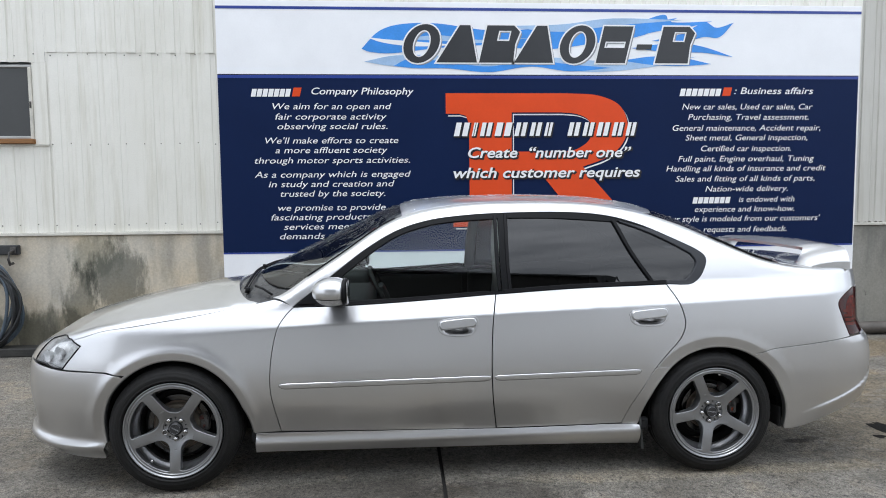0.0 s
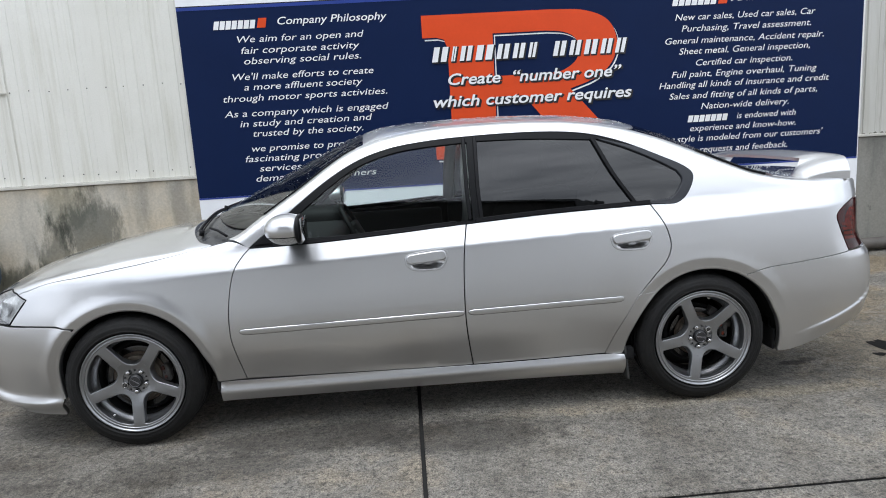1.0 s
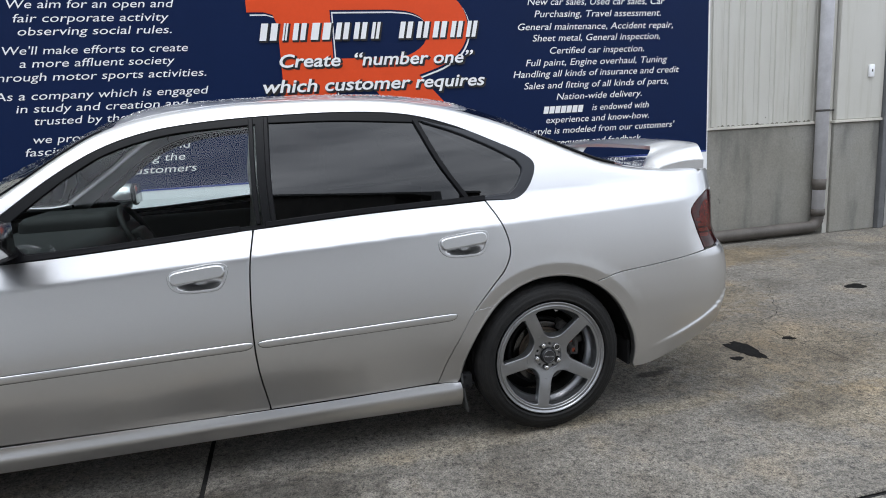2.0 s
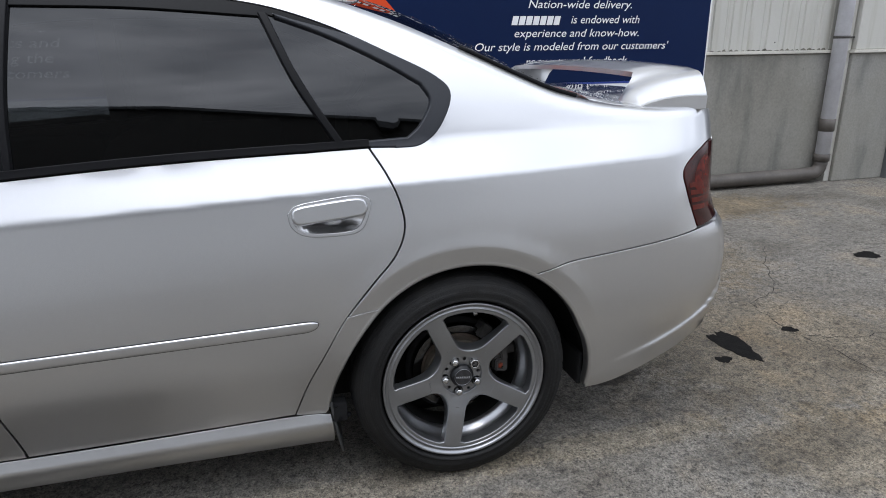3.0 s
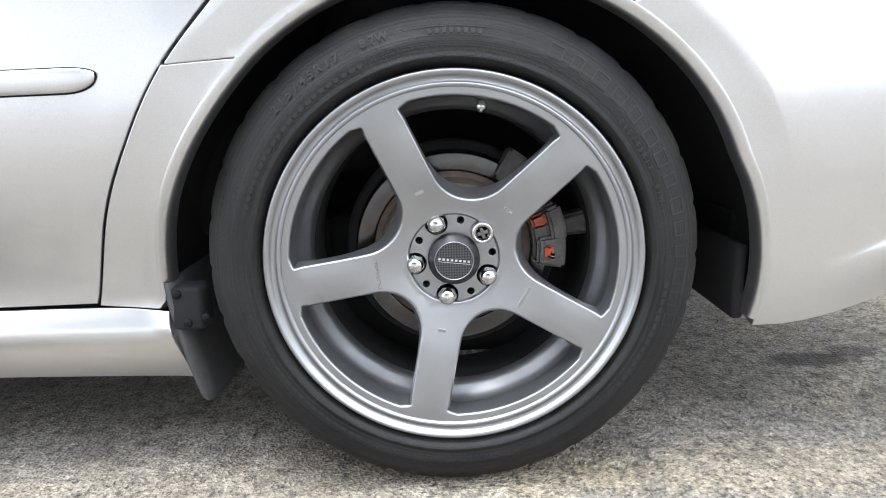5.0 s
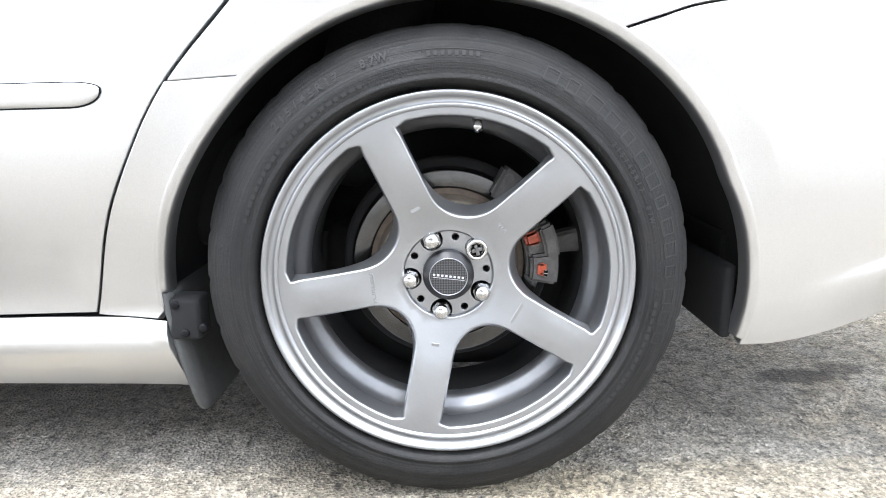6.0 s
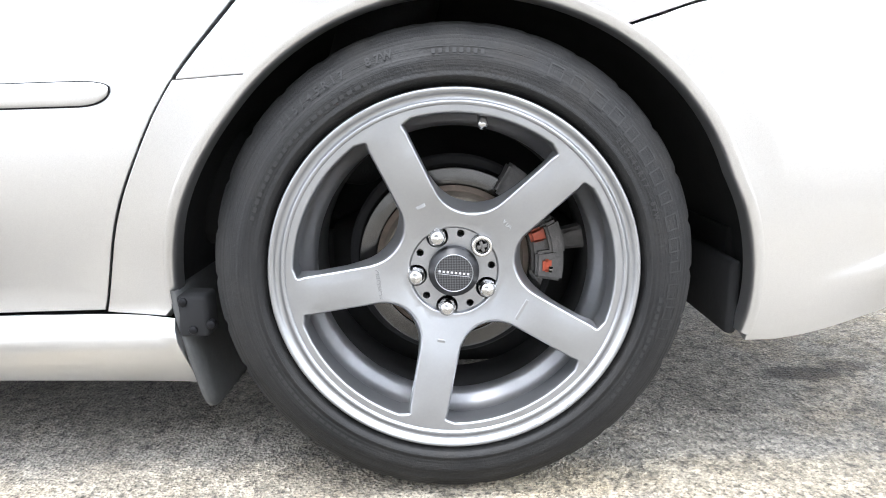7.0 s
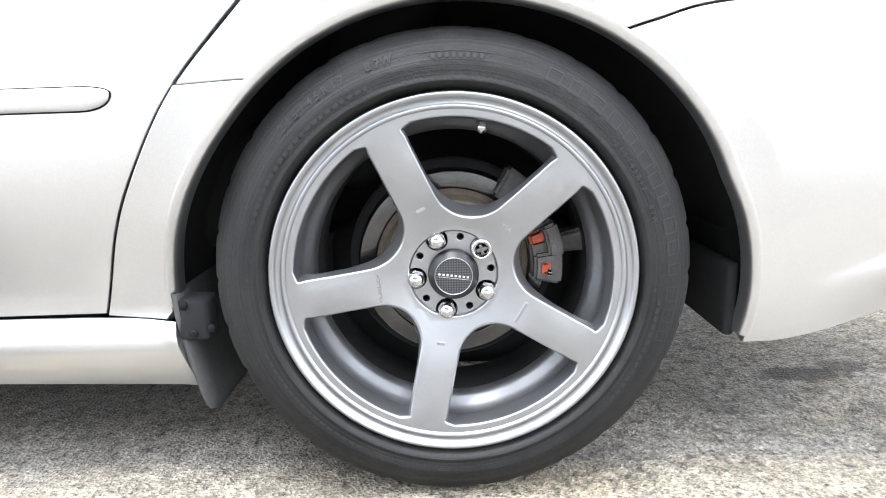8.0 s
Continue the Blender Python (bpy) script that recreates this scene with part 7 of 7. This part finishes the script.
def arc_bar(r0, r1, a0, a1, n=10, lift=0.0012):
    vs, fs = [], []
    for i in range(n + 1):
        a = radians(a0 + (a1 - a0) * i / n)
        for r in (r0, r1):
            vs.append((r * math.cos(a), float(side_y(r)) - lift, r * math.sin(a)))
    fs = [(2 * i, 2 * i + 2, 2 * i + 3, 2 * i + 1) for i in range(n)]
    return vs, fs


part("tyre_size_lettering", make_mesh("tyre_size_lettering", *arc_text("215/45R17  87W", 0.2755, 121, 0.0135, 2.35), smooth=False), M_RUBTXT, tyre, "raised tyre size lettering")["kind"] = "stuff"
part("tyre_size_lettering", make_mesh("tyre_size_lettering", *arc_text("215/45R17  87W", 0.2555, 29, 0.0085, 1.8), smooth=False), M_RUBTXT, tyre)["kind"] = "stuff"
fine = [arc_bar(0.2555, 0.2600, a, a - rnd, 3) for a, rnd in [(162 - k * 2.3, 1.2 + 0.7 * ((k * 7) % 3) / 3) for k in range(22)]]
part("tyre_fine_print", make_mesh("tyre_fine_print", *join(*fine), smooth=False), M_RUBTXT, tyre)["kind"] = "stuff"
big = []
for k in range(14):
    t0 = 66 - k * 6.2
    t1 = t0 - (3.9, 3.2, 4.3)[k % 3]
    big.append(join(arc_bar(0.2672, 0.2688, t0, t1, 6, 0.0009), arc_bar(0.2824, 0.2840, t0, t1, 6, 0.0009), arc_bar(0.2688, 0.2824, t0, t0 - 0.4, 1, 0.0009), arc_bar(0.2688, 0.2824, t1 + 0.4, t1, 1, 0.0009)))
for q in big:
    part("tyre_name_bar", make_mesh("tyre_name_bar", *q, smooth=False), M_RUBTXT, tyre)
small = [arc_bar(0.2560, 0.2598, 200 + k * 2.6, 201.8 + k * 2.6, 3) for k in range(16)] + [arc_bar(0.2580, 0.2625, -6 - k * 2.4, -7.6 - k * 2.4, 3) for k in range(14)]
part("tyre_fine_print", make_mesh("tyre_fine_print", *join(*small), smooth=False), M_RUBTXT, tyre)["kind"] = "stuff"
date = [arc_bar(0.2690, 0.2697, 98, 80, 14), arc_bar(0.2790, 0.2797, 98, 80, 14)] + [arc_bar(0.2715, 0.2772, 95 - k * 1.7, 94.1 - k * 1.7, 2) for k in range(8)]
part("tyre_date_mark", make_mesh("tyre_date_mark", *join(*date), smooth=False), M_RUBTXT, tyre)["kind"] = "stuff"

# wheel nuts, cap, valve, marks
hexa = []
for k in range(6):
    hexa.append((math.cos(radians(60 * k)), math.sin(radians(60 * k))))
vs, fs = [], []
for y, r in ((-0.040, 0.0128), (-0.066, 0.0128), (-0.0695, 0.0117)):
    vs += [(r * x, y, r * z) for x, z in hexa]
for j in range(2):
    fs += [(j * 6 + i, j * 6 + (i + 1) % 6, (j + 1) * 6 + (i + 1) % 6, (j + 1) * 6 + i) for i in range(6)]
fs.append(tuple(range(12, 18)))
b2 = bmesh.new()
tmp = make_mesh("tmp", vs, fs, smooth=False)
b2.from_mesh(fix_normals(tmp))
bmesh.ops.bevel(b2, geom=b2.edges[:], offset=0.0012, segments=2, affect="EDGES")
dome = lathe([(0.0106, -0.069), (0.0102, -0.0725), (0.0087, -0.0757), (0.0058, -0.0778), (0.0, -0.0788)], 24)
b2.from_mesh(make_mesh("tmp", *dome))
washer = lathe([(0.0136, -0.045), (0.0140, -0.052), (0.0131, -0.0545)], 24)
b2.from_mesh(make_mesh("tmp", *washer))
nut_me = bpy.data.meshes.new("wheel_nut")
b2.to_mesh(nut_me)
b2.free()
lock = make_mesh("lock_nut", *lathe([(0.0138, -0.044), (0.0138, -0.0735), (0.0127, -0.0752), (0.0098, -0.0752), (0.0094, -0.0735), (0.0094, -0.064), (0.0, -0.064)], 36))
for a, (x, z) in zip(SPOKES, nut_at):
    key = a == 43
    nu = part("wheel_nut", lock if key else nut_me, M_CHROME, wheel, "round locking nut" if key else "")
    nu.location, nu.rotation_euler = (x, 0, z), (0, radians(a * 1.7), 0)
    if key:
        part("key_slot", box((-0.0068, -0.0758, -0.0022), (0.0068, -0.066, 0.0022), 0.0008, 1), M_IRON, nu)
        part("key_slot", box((-0.0022, -0.0757, -0.0068), (0.0022, -0.066, 0.0068), 0.0008, 1), M_IRON, nu)
cap = part("hub_cap", make_mesh("hub_cap", *lathe([(0.0335, -0.058), (0.0332, -0.069), (0.0318, -0.0715), (0.0255, -0.0765), (0.0250, -0.0770)], 64)), M_BLK, wheel, "black hub cap with a carbon weave")
part("cap_ring", make_mesh("cap_ring", *lathe([(0.0252, -0.0765), (0.0248, -0.0776), (0.0244, -0.0776), (0.0240, -0.0768)], 64)), M_HUB, cap)
part("cap_face", make_mesh("cap_face", *lathe([(0.0238, -0.0768), (0.012, -0.0771), (0.0, -0.0772)], 48)), M_CARBON, cap)
for k in range(8):
    bar = part("name_bar", box((-0.0017, -0.0776, -0.0013), (0.0012, -0.0772, 0.0013)), M_CAPINK, cap)
    bar.matrix_basis = pose(0, 0, 0, 0, 7, 0) @ pose(-0.0185 + k * 0.0053, 0, 0.0008)
bar = part("name_bar", box((-0.020, -0.0776, -0.0004), (0.021, -0.0772, 0.0)), M_CAPINK, cap)
bar.matrix_basis = pose(0, 0, 0, 0, 7, 0) @ pose(0, 0, -0.0024)
v, f = tube([(0.0, 0.0, 0.01), (0.0, -0.014, 0.0), (0.0, -0.030, -0.006)], 0.0062, 12)
va = part("valve", make_mesh("valve", v, f), M_CHROME, wheel, "tyre valve with a metal cap")
va.location = (0.197 * math.cos(radians(79)), -0.045, 0.197 * math.sin(radians(79)))


def mark(mesh_or_text, r, a, turn, size=0.0105):
    me = text_mesh(mesh_or_text, size, 0, 0.0001, depth=0.0004)
    ob = part("cast_lettering", me, M_RIM, wheel)
    x, z = r * math.cos(radians(a)), r * math.sin(radians(a))
    ob.matrix_basis = pose(x, float(face_y(r)) - 0.0006, z) @ pose(0, 0, 0, 0, -turn, 0) @ pose(0, 0, -size * 0.35, 90 - 5, 0, 0)


mark("FORGED", 0.099, 187.5, 97)
mark("VIA", 0.094, 43, -47)
for r, a, wd in ((0.101, -29.5, 0.030), (0.097, 115, 0.012), (0.094, -101, 0.010)):
    x, z = r * math.cos(radians(a)), r * math.sin(radians(a))
    mk = part("cast_mark", box((-wd / 2, -0.0002, -0.0022), (wd / 2, 0.0006, 0.0022), 0.0003, 1), M_RIM, wheel)
    mk.matrix_basis = pose(x, float(face_y(r)) - 0.0006, z, 0, -(a - 90 if a > 0 else a + 90), 0)

wheel.matrix_basis = pose(HUB_R - 0.006, -0.745, HUB_Z)
copy_thing(wheel, pose(-2.67, -0.745, HUB_Z) @ pose(0, 0, 0, 0, -155, 0))
copy_thing(wheel, pose(0, 0.745, HUB_Z, 0, 0, 180))
copy_thing(wheel, pose(-2.67, 0.745, HUB_Z, 0, 0, 180) @ pose(0, 0, 0, 0, 40, 0))


def brake(hx, sd, big):
    m0 = pose(hx, sd * 0.745, HUB_Z, 0, 0, 0 if sd < 0 else 180)
    k = 1.04 if big else 0.89
    d = part("brake_disc", make_mesh("brake_disc", *lathe([(0.146 * k, 0.004), (0.146 * k, -0.0080), (0.1455 * k, -0.0095), (0.1440 * k, -0.010), (0.1225 * k, -0.010), (0.1195 * k, -0.0098), (0.1187 * k, -0.0085)], 90)), M_STEEL, car, "worn steel brake disc")
    d.matrix_basis = m0
    part("rust_ring", make_mesh("rust_ring", *lathe([(0.1187 * k, -0.0088), (0.1175 * k, -0.0088), (0.1110 * k, -0.0088), (0.1097 * k, -0.009), (0.1095 * k, -0.012)], 90)), M_RUST, d, "rusty ring on the brake disc")
    part("disc_hat", make_mesh("disc_hat", *lathe([(0.1095 * k, -0.0105), (0.1080 * k, -0.0125), (0.1062 * k, -0.016), (0.1050 * k, -0.027), (0.1035 * k, -0.0312), (0.1005 * k, -0.0328), (0.097 * k, -0.0332), (0.05, -0.0335), (0.0, -0.0335)], 72)), M_HAT, d, "olive grey disc hat")
    part("dust_shield", make_mesh("dust_shield", *lathe([(0.150 * k, 0.010), (0.160 * k, 0.014), (0.165 * k, 0.020), (0.160 * k, 0.022), (0.06, 0.024)], 60)), M_LINER, d)
    part("knuckle", box((-0.06, 0.03, -0.09), (0.06, 0.20, 0.09), 0.02, 2), M_DARK, d)

    def wedge(r0, r1, a0, a1, y0, y1, name, mt, parent, lb=""):
        vs, fs = [], []
        an = np.radians(np.linspace(a0, a1, 12))
        for y in (y0, y1):
            for r in (r0, r1):
                vs += [(r * math.cos(a), y, r * math.sin(a)) for a in an]
        q = len(an)
        for i in range(q - 1):
            fs += [(i, i + 1, q + i + 1, q + i), (2 * q + i, 3 * q + i, 3 * q + i + 1, 2 * q + i + 1), (i, 2 * q + i, 2 * q + i + 1, i + 1), (q + i, q + i + 1, 3 * q + i + 1, 3 * q + i)]
        fs += [(0, q, 3 * q, 2 * q), (q - 1, 3 * q - 1, 4 * q - 1, 2 * q - 1)]
        me = fix_normals(make_mesh(name, vs, fs, smooth=False))
        b = bmesh.new()
        b.from_mesh(me)
        sharp = [e for e in b.edges if len(e.link_faces) == 2 and e.calc_face_angle(0) > 0.6]
        bmesh.ops.bevel(b, geom=sharp, offset=0.004, segments=2, affect="EDGES")
        ob = part(name, b, mt, parent, lb)
        return ob
    red = M_CALDULL if big else M_CALRED
    c = wedge(0.108, 0.150, -9, 25, -0.026, 0.035, "brake_caliper", M_IRON, car, "grimy brake caliper with orange-red paint")
    c.matrix_basis = m0
    wedge(0.110, 0.131, 14, 23, -0.033, 0.0, "caliper_face", red, c, "orange-red caliper body")
    wedge(0.132, 0.152, 5, 24, -0.038, 0.0, "caliper_bridge", M_IRON, c)
    wedge(0.112, 0.150, -10, 8, -0.036, 0.0, "caliper_pin_boss", M_IRON, c)
    wedge(0.121, 0.133, -5, 3, -0.0385, -0.034, "caliper_clip", red, c)
    wedge(0.129, 0.134, -5, -1, -0.043, -0.038, "caliper_bolt", M_CHROME, c, "bright bolt head")
    wedge(0.112, 0.156, 46, 60, -0.028, 0.02, "caliper_bracket", M_IRON, c, "grimy caliper bracket")
    wedge(0.126, 0.136, 45, 50, -0.0305, -0.02, "bracket_pin", M_CALDULL, c)
    wedge(0.150, 0.190, 4, 14, 0.0, 0.03, "caliper_arm", M_IRON, c)


for hx, big in ((0.0, False), (-2.67, True)):
    for sd in (-1, 1):
        brake(hx, sd, big)

# ---- rain beads ----
M_BEAD = glass("water_bead", (0.93, 0.95, 0.96), 1.33)


def beads(name, count, region, size, parent, seed):
    rnd = random.Random(seed)
    vs, fs = [], []
    pts = []
    while len(pts) < count:
        q = region(rnd)
        if q:
            pts.append(q)
    for (x, y, z), (nx, ny, nz) in pts:
        nn = Vector((nx, ny, nz)).normalized()
        a = nn.orthogonal().normalized()
        b = nn.cross(a)
        r = size * rnd.uniform(0.5, 1.3)
        o = len(vs)
        for k in range(6):
            w = k * math.pi / 3
            vs.append(Vector((x, y, z)) + r * (math.cos(w) * a + math.sin(w) * b))
        for k in range(6):
            w = k * math.pi / 3
            vs.append(Vector((x, y, z)) + 0.62 * r * (math.cos(w) * a + math.sin(w) * b) + nn * r * 0.42)
        vs.append(Vector((x, y, z)) + nn * r * 0.58)
        for k in range(6):
            k2 = (k + 1) % 6
            fs += [(o + k, o + k2, o + 6 + k2, o + 6 + k), (o + 6 + k, o + 6 + k2, o + 12)]
    ob = part(name, make_mesh(name, vs, fs), M_BEAD, parent, "beads of rain water")
    ob["kind"] = "stuff"


def top_point(x, y):
    sd = -1 if y < 0 else 1
    s = s_at_y(x, abs(y))
    P = flank(np.array([[x, s], [x + 0.004, s], [x, s + 0.004]]), sd)
    n = np.cross(P[1] - P[0], P[2] - P[0]) * (1 if sd < 0 else -1)
    return tuple(P[0]), tuple(n)


def on_roof(r):
    return top_point(r.uniform(-1.55, -0.2), r.uniform(-0.56, 0.56))


def on_screen(r):
    x, y = r.uniform(-2.3, -1.6), r.uniform(-0.68, 0.66)
    lim = float(half_width(x)) + float(flank_in(x, edge_z(x))) - 0.07
    return top_point(x, y) if abs(y) < lim and x > -2.36 + 0.45 * (abs(y) / 0.74) ** 2 else None


def on_deck(r):
    return top_point(r.uniform(0.46, 0.64), r.uniform(-0.66, 0.66))


def on_back_glass(r):
    x, y = r.uniform(0.0, 0.42), r.uniform(-0.64, 0.64)
    return top_point(x, y) if abs(y) < float(half_width(x)) + float(flank_in(x, edge_z(x))) - 0.07 else None


beads("rain_water", 2200, on_roof, 0.003, car, 1)
beads("rain_water", 1500, on_screen, 0.003, car, 2)
beads("rain_water", 700, on_deck, 0.0026, car, 3)
beads("rain_water", 450, on_back_glass, 0.0028, car, 4)
